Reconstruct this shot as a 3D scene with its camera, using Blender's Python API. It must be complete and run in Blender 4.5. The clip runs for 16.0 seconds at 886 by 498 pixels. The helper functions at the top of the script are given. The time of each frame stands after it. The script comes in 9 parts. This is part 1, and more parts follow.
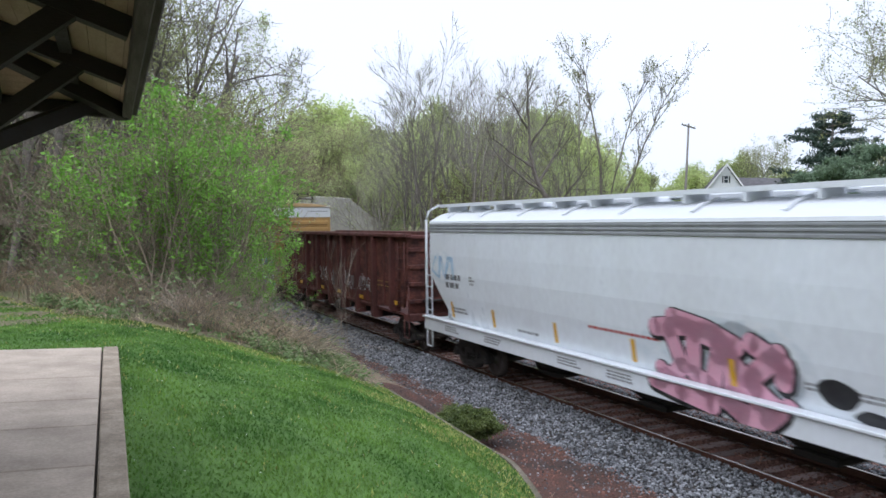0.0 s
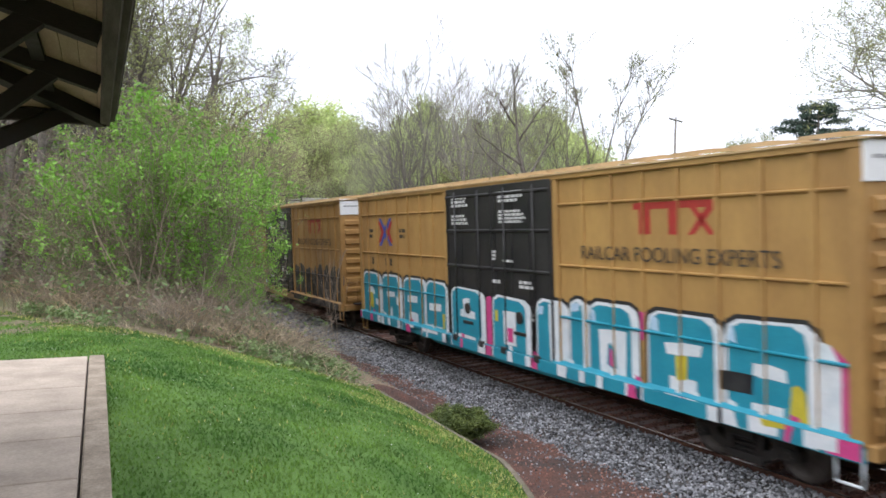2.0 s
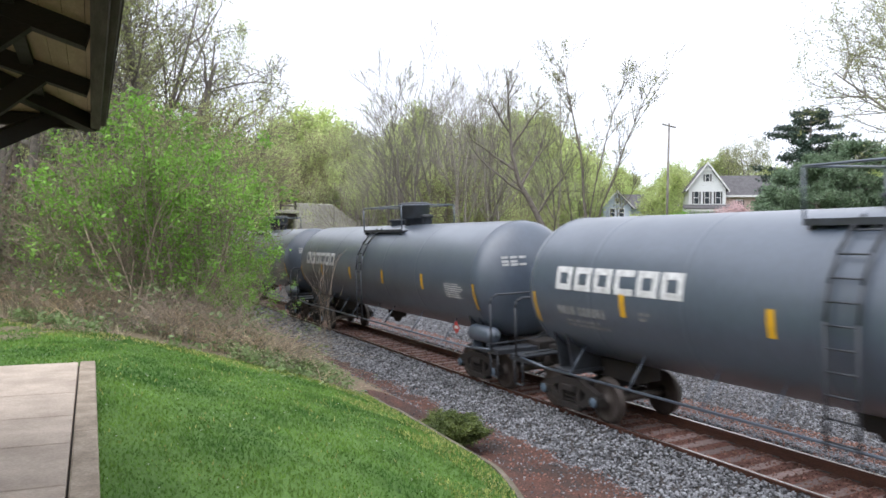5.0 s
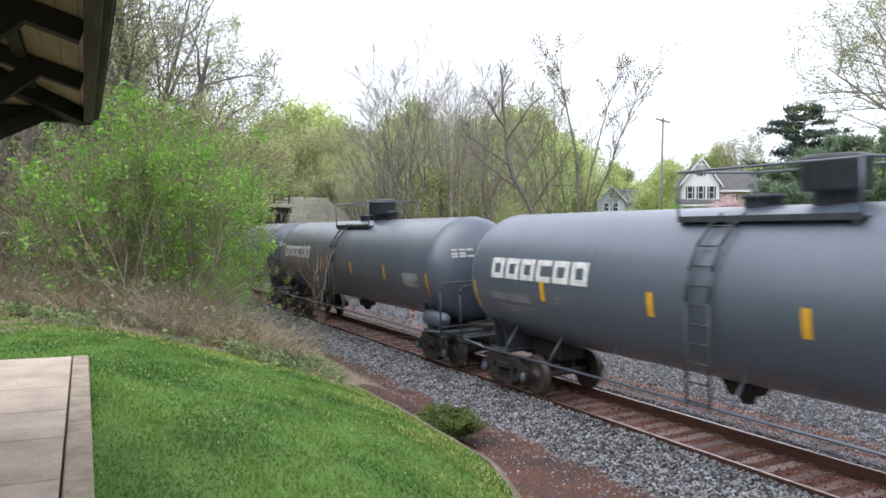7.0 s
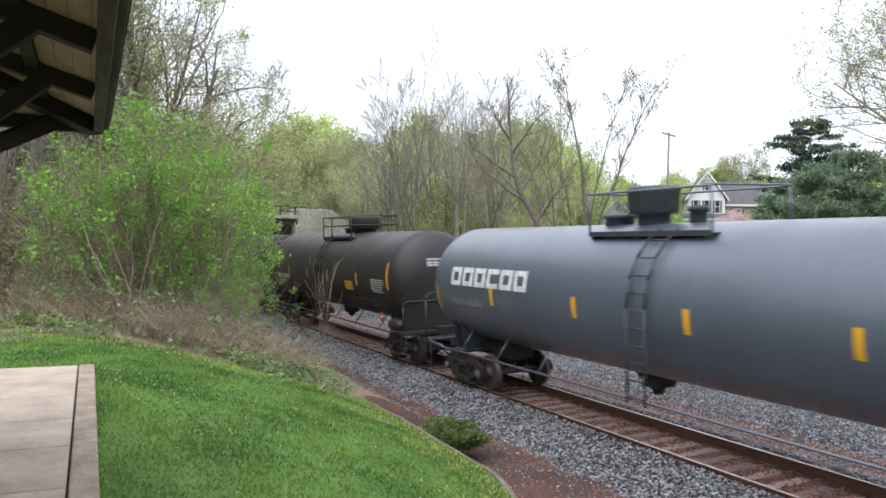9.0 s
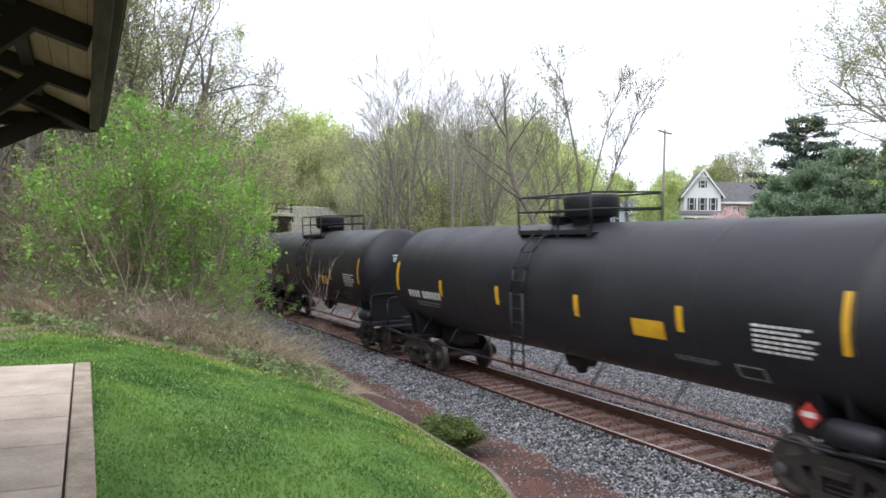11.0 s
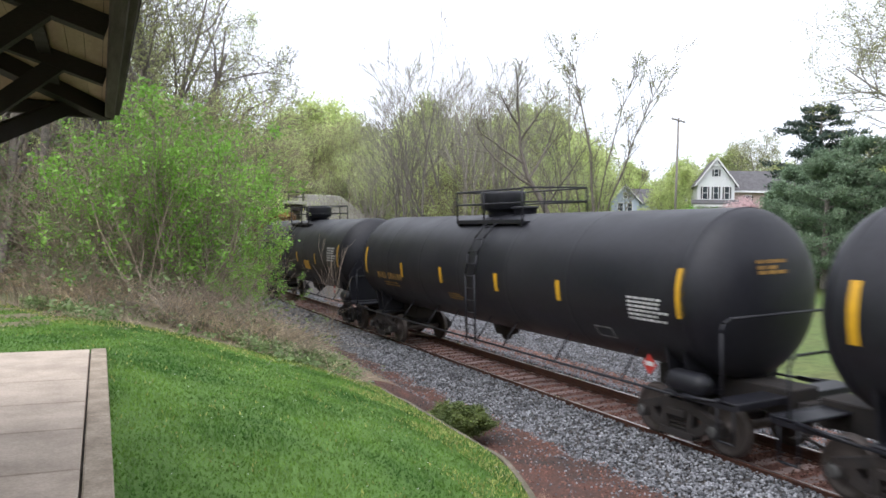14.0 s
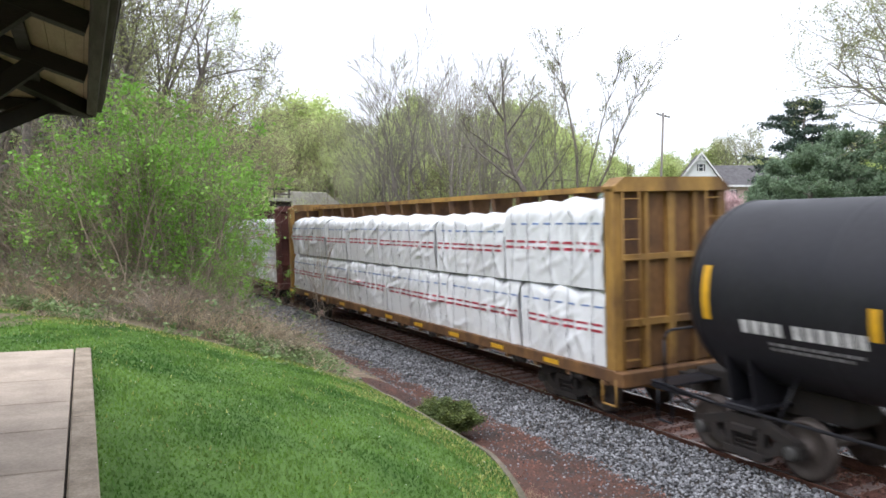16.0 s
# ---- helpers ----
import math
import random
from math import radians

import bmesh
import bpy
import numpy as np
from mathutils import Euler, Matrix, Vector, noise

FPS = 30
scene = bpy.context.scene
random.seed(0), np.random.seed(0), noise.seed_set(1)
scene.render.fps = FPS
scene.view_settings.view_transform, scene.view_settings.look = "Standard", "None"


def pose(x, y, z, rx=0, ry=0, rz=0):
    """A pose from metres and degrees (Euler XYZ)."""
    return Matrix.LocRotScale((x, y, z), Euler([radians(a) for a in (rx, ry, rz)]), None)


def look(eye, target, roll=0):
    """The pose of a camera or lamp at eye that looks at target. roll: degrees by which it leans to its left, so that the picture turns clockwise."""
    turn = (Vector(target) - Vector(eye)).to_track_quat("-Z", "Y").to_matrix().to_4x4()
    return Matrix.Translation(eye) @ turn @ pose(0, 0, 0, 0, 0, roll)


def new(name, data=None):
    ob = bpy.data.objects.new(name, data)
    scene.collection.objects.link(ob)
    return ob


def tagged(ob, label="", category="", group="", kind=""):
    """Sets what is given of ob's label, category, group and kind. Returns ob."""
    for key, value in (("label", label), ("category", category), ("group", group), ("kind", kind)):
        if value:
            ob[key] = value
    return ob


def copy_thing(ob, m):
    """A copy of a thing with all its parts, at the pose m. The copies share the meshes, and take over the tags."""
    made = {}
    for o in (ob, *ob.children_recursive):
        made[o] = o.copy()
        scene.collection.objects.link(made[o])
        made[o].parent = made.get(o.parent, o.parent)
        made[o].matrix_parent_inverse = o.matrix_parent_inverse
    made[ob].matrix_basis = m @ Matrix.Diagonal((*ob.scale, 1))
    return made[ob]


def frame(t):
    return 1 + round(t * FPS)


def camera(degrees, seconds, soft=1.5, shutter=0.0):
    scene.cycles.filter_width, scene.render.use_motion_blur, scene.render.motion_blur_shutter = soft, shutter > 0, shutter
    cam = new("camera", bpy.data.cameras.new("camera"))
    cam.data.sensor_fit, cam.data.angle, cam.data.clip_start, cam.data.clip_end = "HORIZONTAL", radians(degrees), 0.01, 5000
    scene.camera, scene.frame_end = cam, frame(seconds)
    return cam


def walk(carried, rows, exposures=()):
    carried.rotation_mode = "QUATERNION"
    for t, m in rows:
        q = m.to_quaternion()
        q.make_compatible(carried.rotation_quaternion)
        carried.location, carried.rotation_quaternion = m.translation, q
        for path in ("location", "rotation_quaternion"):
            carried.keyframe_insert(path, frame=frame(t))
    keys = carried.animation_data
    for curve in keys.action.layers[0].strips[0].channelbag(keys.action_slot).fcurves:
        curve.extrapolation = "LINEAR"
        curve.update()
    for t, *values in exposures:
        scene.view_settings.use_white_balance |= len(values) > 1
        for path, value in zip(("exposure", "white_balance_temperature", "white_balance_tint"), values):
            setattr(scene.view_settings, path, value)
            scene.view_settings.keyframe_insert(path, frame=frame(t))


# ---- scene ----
# The eye is 3.66 m over the rail heads; z = 0 is the near rail's head, y runs beside the track.
EYE = (0.0, 0.0, 3.66)
cam = camera(60.0, 16.0, soft=1.6, shutter=0.2)
TURNS = [  # seconds, yaw, pitch, roll, and the sway of the holder in metres
    (0, -23.56, -0.83, 1.87, (-0.086, -0.026, -0.021)),
    (0.5, -23.32, -0.98, 1.49, (-0.037, -0.007, 0.002)),
    (1, -23.34, -1.03, 1.45, (-0.023, 0.010, 0.004)),
    (1.5, -23.98, -1.04, 1.08, (-0.022, 0.002, -0.000)),
    (2, -24.24, -0.94, 0.65, (-0.021, 0.004, 0.004)),
    (2.5, -24.28, -0.85, 0.51, (-0.008, 0.011, -0.004)),
    (3, -24.14, -0.76, 0.59, (-0.010, 0.013, 0.004)),
    (3.5, -24.00, -0.65, 0.83, (-0.012, 0.017, 0.011)),
    (4, -24.16, -0.57, 0.79, (-0.003, 0.007, 0.005)),
    (6.5, -25.16, -0.58, 0.52, (0.006, 0.008, -0.005)),
    (7, -25.10, -0.94, 0.69, (-0.000, 0.000, 0.000)),
    (7.5, -25.23, -0.91, 0.35, (-0.005, 0.011, -0.005)),
    (8, -25.28, -1.08, 0.75, (0.004, 0.006, 0.000)),
    (8.5, -24.97, -0.81, 1.32, (-0.007, 0.006, -0.007)),
    (9, -24.71, -0.02, 1.09, (-0.017, 0.004, -0.009)),
    (11.5, -25.19, -0.21, 1.04, (-0.021, -0.002, -0.011)),
    (12, -25.39, -0.14, 1.05, (-0.023, -0.009, -0.012)),
    (12.5, -25.38, -0.25, 1.16, (-0.033, -0.007, -0.009)),
    (13, -24.74, -0.30, 1.37, (-0.028, 0.002, -0.011)),
    (13.5, -24.29, -0.34, 1.11, (-0.032, -0.008, -0.013)),
    (14, -24.14, -1.07, 1.20, (-0.035, -0.010, -0.013)),
    (14.5, -24.09, -1.23, 1.04, (-0.040, -0.011, -0.011)),
    (15, -24.11, -1.25, 0.71, (-0.036, -0.008, -0.015)),
    (15.5, -24.93, -1.30, 0.73, (-0.030, -0.008, -0.018)),
    (16, -25.14, -1.34, 0.79, (-0.030, -0.013, -0.015)),
]


def eye_pose(yaw, pitch, roll, sway):
    return pose(EYE[0] + sway[0], EYE[1] + sway[1], EYE[2] + sway[2], 90 + pitch, 0, yaw) @ pose(0, 0, 0, 0, 0, roll)


LIGHT = [(0, -0.24, 5900, 12), (0.5, -0.26, 5950, 12), (1, -0.20, 6050, 12), (1.5, -0.02, 6200, 13), (2, 0.10, 6300, 13), (4, 0.12, 6300, 13), (16, 0.12, 6300, 13)]
walk(cam, [(row[0], eye_pose(*row[1:])) for row in TURNS], LIGHT)

# ---- light: a bright overcast sky ----
world = bpy.data.worlds.new("sky")
scene.world = world
world.use_nodes = True
wt = world.node_tree
wt.nodes.clear()
sky = wt.nodes.new("ShaderNodeTexSky")
sky.sky_type = "NISHITA"
sky.sun_disc = False
sky.sun_elevation, sky.sun_rotation = radians(62), radians(242)
sky.dust_density, sky.air_density, sky.ozone_density = 6.0, 1.0, 0.5
pale = wt.nodes.new("ShaderNodeHueSaturation")
pale.inputs["Saturation"].default_value = 0.12
cloud = wt.nodes.new("ShaderNodeMix")
cloud.data_type = "RGBA"
cloud.inputs["Factor"].default_value = 0.75
cloud.inputs["B"].default_value = (9.3, 9.75, 10.6, 1)
bg = wt.nodes.new("ShaderNodeBackground")
bg.inputs["Strength"].default_value = 0.16
wo = wt.nodes.new("ShaderNodeOutputWorld")
wt.links.new(sky.outputs["Color"], pale.inputs["Color"])
wt.links.new(pale.outputs["Color"], cloud.inputs["A"])
wt.links.new(cloud.outputs["Result"], bg.inputs["Color"])
wt.links.new(bg.outputs["Background"], wo.inputs["Surface"])
sun = new("sun", bpy.data.lights.new("sun", "SUN"))
sun.data.energy, sun.data.angle, sun.data.color = 1.5, radians(75), (1.0, 0.985, 0.965)
sun.matrix_basis = look((0, 0, 80), (38, 20, 0))

# ---- mesh and material helpers ----
class Mesh:
    """Gathers faces; every face has a material slot."""

    def __init__(self):
        self.v, self.f, self.m, self.smooth, self.starts = [], [], [], [], []

    def add(self, verts, faces, slot=0, smooth=False):
        n = len(self.v)
        self.starts.append((n, len(self.f)))
        self.v.extend(tuple(p) for p in verts)
        self.f.extend(tuple(i + n for i in f) for f in faces)
        self.m.extend([slot] * len(faces))
        self.smooth.extend([smooth] * len(faces))
        return self

    def box(self, x0, x1, y0, y1, z0, z1, slot=0, bevel=0.0, m=None):
        if x0 > x1: x0, x1 = x1, x0
        if y0 > y1: y0, y1 = y1, y0
        if z0 > z1: z0, z1 = z1, z0
        b = min(bevel, (x1 - x0) * 0.45, (y1 - y0) * 0.45, (z1 - z0) * 0.45)
        if b <= 0:
            vs = [(x, y, z) for x in (x0, x1) for y in (y0, y1) for z in (z0, z1)]
            fs = [(0, 1, 3, 2), (4, 6, 7, 5), (0, 4, 5, 1), (2, 3, 7, 6), (0, 2, 6, 4), (1, 5, 7, 3)]
        else:
            # three vertices at every corner, one a face
            vs, idx = [], {}
            for i, x in enumerate((x0, x1)):
                for j, y in enumerate((y0, y1)):
                    for k, z in enumerate((z0, z1)):
                        sx, sy, sz = (1, -1)[i] * b, (1, -1)[j] * b, (1, -1)[k] * b
                        for a, p in enumerate(((x, y + sy, z + sz), (x + sx, y, z + sz), (x + sx, y + sy, z))):
                            idx[i, j, k, a] = len(vs)
                            vs.append(p)
            g = lambda i, j, k, a: idx[i, j, k, a]
            fs = []
            for s in (0, 1):
                fs.append((g(s, 0, 0, 0), g(s, 1, 0, 0), g(s, 1, 1, 0), g(s, 0, 1, 0)))
                fs.append((g(0, s, 0, 1), g(1, s, 0, 1), g(1, s, 1, 1), g(0, s, 1, 1)))
                fs.append((g(0, 0, s, 2), g(1, 0, s, 2), g(1, 1, s, 2), g(0, 1, s, 2)))
            for s in (0, 1):
                for r in (0, 1):
                    fs.append((g(s, r, 0, 0), g(s, r, 1, 0), g(s, r, 1, 1), g(s, r, 0, 1)))
                    fs.append((g(s, 0, r, 0), g(s, 1, r, 0), g(s, 1, r, 2), g(s, 0, r, 2)))
                    fs.append((g(0, s, r, 1), g(1, s, r, 1), g(1, s, r, 2), g(0, s, r, 2)))
            for i in (0, 1):
                for j in (0, 1):
                    for k in (0, 1):
                        fs.append((g(i, j, k, 0), g(i, j, k, 1), g(i, j, k, 2)))
            c = Vector(((x0 + x1) / 2, (y0 + y1) / 2, (z0 + z1) / 2))
            fixed = []
            for f in fs:
                p = [Vector(vs[q]) for q in f]
                nrm = (p[1] - p[0]).cross(p[2] - p[0])
                fixed.append(f if nrm.dot(p[0] - c) > 0 else f[::-1])
            fs = fixed
        if m is not None:
            vs = [m @ Vector(p) for p in vs]
        return self.add(vs, fs, slot)

    def tube(self, a, b, r, r2=None, n=8, slot=0, caps=True, smooth=True):
        a, b = Vector(a), Vector(b)
        r2 = r if r2 is None else r2
        d = (b - a).normalized()
        u = d.orthogonal().normalized()
        w = d.cross(u)
        vs = [c + (u * math.cos(6.28318 * i / n) + w * math.sin(6.28318 * i / n)) * q for c, q in ((a, r), (b, r2)) for i in range(n)]
        self.add(vs, [(i, (i + 1) % n, n + (i + 1) % n, n + i) for i in range(n)], slot, smooth)
        if caps:
            k = len(self.v) - 2 * n
            self.f += [tuple(k + i for i in reversed(range(n))), tuple(k + n + i for i in range(n))]
            self.m += [slot] * 2
            self.smooth += [False] * 2
        return self

    def pipe(self, pts, r, n=6, slot=0):
        for a, b in zip(pts, pts[1:]):
            self.tube(a, b, r, n=n, slot=slot)
        return self

    def lathe(self, prof, axis="y", n=32, slot=0, centre=(0, 0, 0), smooth=True):
        """prof: pairs of place along the axis and radius."""
        vs = []
        for h, r in prof:
            for i in range(n):
                c, s = r * math.cos(6.28318 * i / n), r * math.sin(6.28318 * i / n)
                p = (c, h, s) if axis == "y" else (c, s, h) if axis == "z" else (h, c, s)
                vs.append((p[0] + centre[0], p[1] + centre[1], p[2] + centre[2]))
        fs = []
        for j in range(len(prof) - 1):
            for i in range(n):
                q = (j * n + i, j * n + (i + 1) % n, (j + 1) * n + (i + 1) % n, (j + 1) * n + i)
                fs.append(q[::-1] if axis == "y" else q)
        return self.add(vs, fs, slot, smooth)

    def sheet(self, poly, axis, a, b, slot=0):
        """A polygon of pairs, drawn out from a to b along the axis x, y or z."""
        def at(p, h):
            return {"x": (h, p[0], p[1]), "y": (p[0], h, p[1]), "z": (p[0], p[1], h)}[axis]
        n = len(poly)
        area = sum(poly[i][0] * poly[(i + 1) % n][1] - poly[(i + 1) % n][0] * poly[i][1] for i in range(n))
        if (area > 0) == (axis == "y"):
            poly = poly[::-1]
        if a > b: a, b = b, a
        vs = [at(p, a) for p in poly] + [at(p, b) for p in poly]
        fs = [tuple(reversed(range(n))), tuple(range(n, 2 * n))]
        fs += [(i, (i + 1) % n, n + (i + 1) % n, n + i) for i in range(n)]
        return self.add(vs, fs, slot)

    def data(self, name, *materials):
        me = bpy.data.meshes.new(name)
        me.from_pydata(self.v, [], self.f)
        for mt in materials:
            me.materials.append(mt)
        me.polygons.foreach_set("material_index", self.m)
        me.polygons.foreach_set("use_smooth", self.smooth)
        me.update()
        return me


def part(name, mesh, material, parent=None, label=""):
    """Links a mesh as one object, under a thing or a part if one is given."""
    mats = material if isinstance(material, (list, tuple)) else [material]
    ob = new(name, mesh.data(name, *mats) if isinstance(mesh, Mesh) else mesh)
    if parent is not None:
        ob.parent = parent
    if label:
        ob["label"] = label
    return ob


def each(name, mesh, material, parent, label=""):
    """Links every piece of a mesh as a part of its own."""
    ends = mesh.starts[1:] + [(len(mesh.v), len(mesh.f))]
    for (v0, f0), (v1, f1) in zip(mesh.starts, ends):
        one = Mesh()
        one.add(mesh.v[v0:v1], [tuple(i - v0 for i in f) for f in mesh.f[f0:f1]])
        one.m, one.smooth = mesh.m[f0:f1], mesh.smooth[f0:f1]
        part(name, one, material, parent, label)


def thing(name, label, category, group="", kind="", m=None):
    ob = tagged(new(name), label, category, group, kind)
    ob.empty_display_size = 0.2
    if m is not None:
        ob.matrix_basis = m
    return ob


def mat(name, colour, rough=0.7, metal=0.0, colour2=None, scale=6.0, amount=0.5, fine=80.0, bump=0.15, grain=0.15, random_by=0.0, coat=0.0, sheer=0.0, stretch=None, bump_size=0.01, island=0.0, contrast=(0.35, 0.65), spec=0.5, coat_ior=1.5):
    """A painted, mineral or leafy surface: two colours mixed by broad noise, fine grain over it, and bump."""
    mt = bpy.data.materials.new(name)
    mt.use_nodes = True
    nt = mt.node_tree
    nd, ln = nt.nodes, nt.links
    b = nd["Principled BSDF"]
    co = nd.new("ShaderNodeTexCoord")
    src = co.outputs["Object"]
    if stretch:
        mp = nd.new("ShaderNodeMapping")
        mp.inputs["Scale"].default_value = stretch
        ln.new(src, mp.inputs["Vector"])
        src = mp.outputs["Vector"]
    n1 = nd.new("ShaderNodeTexNoise")
    n1.inputs["Scale"].default_value, n1.inputs["Detail"].default_value, n1.inputs["Roughness"].default_value = scale, 6, 0.6
    ln.new(src, n1.inputs["Vector"])
    r1 = nd.new("ShaderNodeMapRange")
    r1.inputs["From Min"].default_value, r1.inputs["From Max"].default_value = contrast
    r1.inputs["To Max"].default_value = amount
    ln.new(n1.outputs["Fac"], r1.inputs["Value"])
    mx = nd.new("ShaderNodeMix")
    mx.data_type = "RGBA"
    mx.inputs["A"].default_value = (*colour, 1)
    mx.inputs["B"].default_value = (*(colour2 or [c * 0.55 for c in colour]), 1)
    ln.new(r1.outputs["Result"], mx.inputs["Factor"])
    n2 = nd.new("ShaderNodeTexNoise")
    n2.inputs["Scale"].default_value, n2.inputs["Detail"].default_value = fine, 4
    ln.new(src, n2.inputs["Vector"])
    hv = nd.new("ShaderNodeHueSaturation")
    r2 = nd.new("ShaderNodeMapRange")
    r2.inputs["From Min"].default_value, r2.inputs["From Max"].default_value = 0.3, 0.7
    r2.inputs["To Min"].default_value, r2.inputs["To Max"].default_value = 1 - grain, 1 + grain
    ln.new(n2.outputs["Fac"], r2.inputs["Value"])
    val = r2.outputs["Result"]
    for kind, size in (("ShaderNodeObjectInfo", random_by), ("ShaderNodeNewGeometry", island)):
        if size:
            oi = nd.new(kind)
            r3 = nd.new("ShaderNodeMapRange")
            r3.inputs["To Min"].default_value, r3.inputs["To Max"].default_value = 1 - size, 1 + size
            ln.new(oi.outputs["Random" if size == random_by and kind == "ShaderNodeObjectInfo" else "Random Per Island"], r3.inputs["Value"])
            mu = nd.new("ShaderNodeMath")
            mu.operation = "MULTIPLY"
            ln.new(val, mu.inputs[0])
            ln.new(r3.outputs["Result"], mu.inputs[1])
            val = mu.outputs["Value"]
    ln.new(val, hv.inputs["Value"])
    ln.new(mx.outputs["Result"], hv.inputs["Color"])
    ln.new(hv.outputs["Color"], b.inputs["Base Color"])
    b.inputs["Metallic"].default_value = metal
    b.inputs["Coat Weight"].default_value = coat
    b.inputs["Coat Roughness"].default_value = 0.32
    b.inputs["Coat IOR"].default_value = coat_ior
    b.inputs["Specular IOR Level"].default_value = spec
    rr = nd.new("ShaderNodeMapRange")
    rr.inputs["From Min"].default_value, rr.inputs["From Max"].default_value = 0.3, 0.7
    rr.inputs["To Min"].default_value, rr.inputs["To Max"].default_value = max(0.03, rough - 0.1), min(1, rough + 0.1)
    ln.new(n1.outputs["Fac"], rr.inputs["Value"])
    ln.new(rr.outputs["Result"], b.inputs["Roughness"])
    if bump:
        bp = nd.new("ShaderNodeBump")
        bp.inputs["Strength"].default_value, bp.inputs["Distance"].default_value = bump, bump_size
        ln.new(n2.outputs["Fac"], bp.inputs["Height"])
        ln.new(bp.outputs["Normal"], b.inputs["Normal"])
    if sheer:
        tr = nd.new("ShaderNodeBsdfTranslucent")
        ln.new(hv.outputs["Color"], tr.inputs["Color"])
        ms = nd.new("ShaderNodeMixShader")
        ms.inputs["Fac"].default_value = sheer
        ln.new(b.outputs["BSDF"], ms.inputs[1])
        ln.new(tr.outputs["BSDF"], ms.inputs[2])
        ln.new(ms.outputs["Shader"], nd["Material Output"].inputs["Surface"])
    return mt


def smooth01(a, b, x):
    t = min(1.0, max(0.0, (x - a) / (b - a)))
    return t * t * (3 - 2 * t)


# ---- ground, lawn, track bed ----
M_LAWN = mat("mown_lawn", (0.10, 0.205, 0.026), 0.85, colour2=(0.06, 0.135, 0.018), scale=0.9, amount=0.9, fine=60, grain=0.3, bump=0.6, bump_size=0.03)
M_BLADE = mat("grass_blade", (0.182, 0.312, 0.060), 0.65, colour2=(0.068, 0.162, 0.028), scale=0.9, amount=1.0, fine=3, grain=0.16, bump=0, island=0.22, sheer=0.5, contrast=(0.38, 0.62))
M_BLADE_PALE = mat("pale_grass_blade", (0.44, 0.43, 0.15), 0.65, colour2=(0.31, 0.36, 0.09), scale=1.2, amount=0.9, fine=9, grain=0.12, bump=0, island=0.35, sheer=0.3)
M_DIRT = mat("red_dirt", (0.052, 0.036, 0.031), 0.95, colour2=(0.135, 0.06, 0.043), scale=1.6, amount=0.95, fine=28, grain=0.6, bump=0.8, bump_size=0.03)
M_LITTER = mat("leaf_litter", (0.22, 0.16, 0.11), 0.95, colour2=(0.13, 0.14, 0.06), scale=0.8, amount=0.9, fine=14, grain=0.4, bump=0.8, bump_size=0.05)
M_FIELD = mat("far_grass", (0.085, 0.15, 0.028), 0.9, colour2=(0.13, 0.13, 0.05), scale=0.12, amount=0.8, fine=3, grain=0.25, bump=0.4, bump_size=0.05)
M_BED = mat("ballast_bed", (0.075, 0.068, 0.064), 0.95, colour2=(0.125, 0.11, 0.10), scale=9, amount=0.9, fine=45, grain=0.4, bump=1.0, bump_size=0.04)
M_CRIB = mat("rusty_crib_stone", (0.25, 0.105, 0.078), 0.95, colour2=(0.13, 0.065, 0.05), scale=2.2, amount=0.9, fine=40, grain=0.4, bump=0.9, bump_size=0.03)
# wide tone spread between stones stands in for shade in their gaps
M_STONE = mat("grey_ballast_stone", (0.265, 0.27, 0.285), 0.85, colour2=(0.095, 0.096, 0.104), scale=4, amount=0.9, fine=60, grain=0.2, bump=0.2, island=0.8)
M_RUST_STONE = mat("rusty_ballast_stone", (0.29, 0.15, 0.115), 0.9, colour2=(0.16, 0.085, 0.066), scale=3, amount=0.8, fine=60, grain=0.25, bump=0.2, island=0.5)
M_RAIL = mat("rusty_rail", (0.075, 0.032, 0.022), 0.7, colour2=(0.12, 0.05, 0.03), scale=4, amount=0.8, fine=40, grain=0.25, bump=0.15)
M_RAILTOP = mat("polished_rail_head", (0.55, 0.50, 0.47), 0.28, metal=0.9, colour2=(0.3, 0.25, 0.22), scale=3, amount=0.6, fine=60, grain=0.1, bump=0.03, stretch=(8, 0.3, 1))
M_TIE = mat("weathered_tie", (0.25, 0.17, 0.15), 0.9, colour2=(0.37, 0.28, 0.26), scale=3, amount=0.9, fine=30, grain=0.3, bump=0.6, random_by=0.3, stretch=(0.5, 6, 3))
M_CONC = mat("station_concrete", (0.50, 0.415, 0.335), 0.85, colour2=(0.33, 0.27, 0.215), scale=1.9, amount=0.85, fine=45, grain=0.12, bump=0.25, random_by=0.05)
M_KERB = mat("kerb_concrete", (0.38, 0.31, 0.235), 0.88, colour2=(0.20, 0.16, 0.12), scale=4.5, amount=0.8, fine=50, grain=0.2, bump=0.35)
M_WALLC = mat("old_wall_concrete", (0.20, 0.165, 0.125), 0.92, colour2=(0.09, 0.09, 0.05), scale=2.2, amount=0.9, fine=30, grain=0.25, bump=0.6, bump_size=0.02)
M_JOINT = mat("dark_joint", (0.085, 0.070, 0.055), 0.95, colour2=(0.04, 0.035, 0.025), scale=8, amount=0.8)


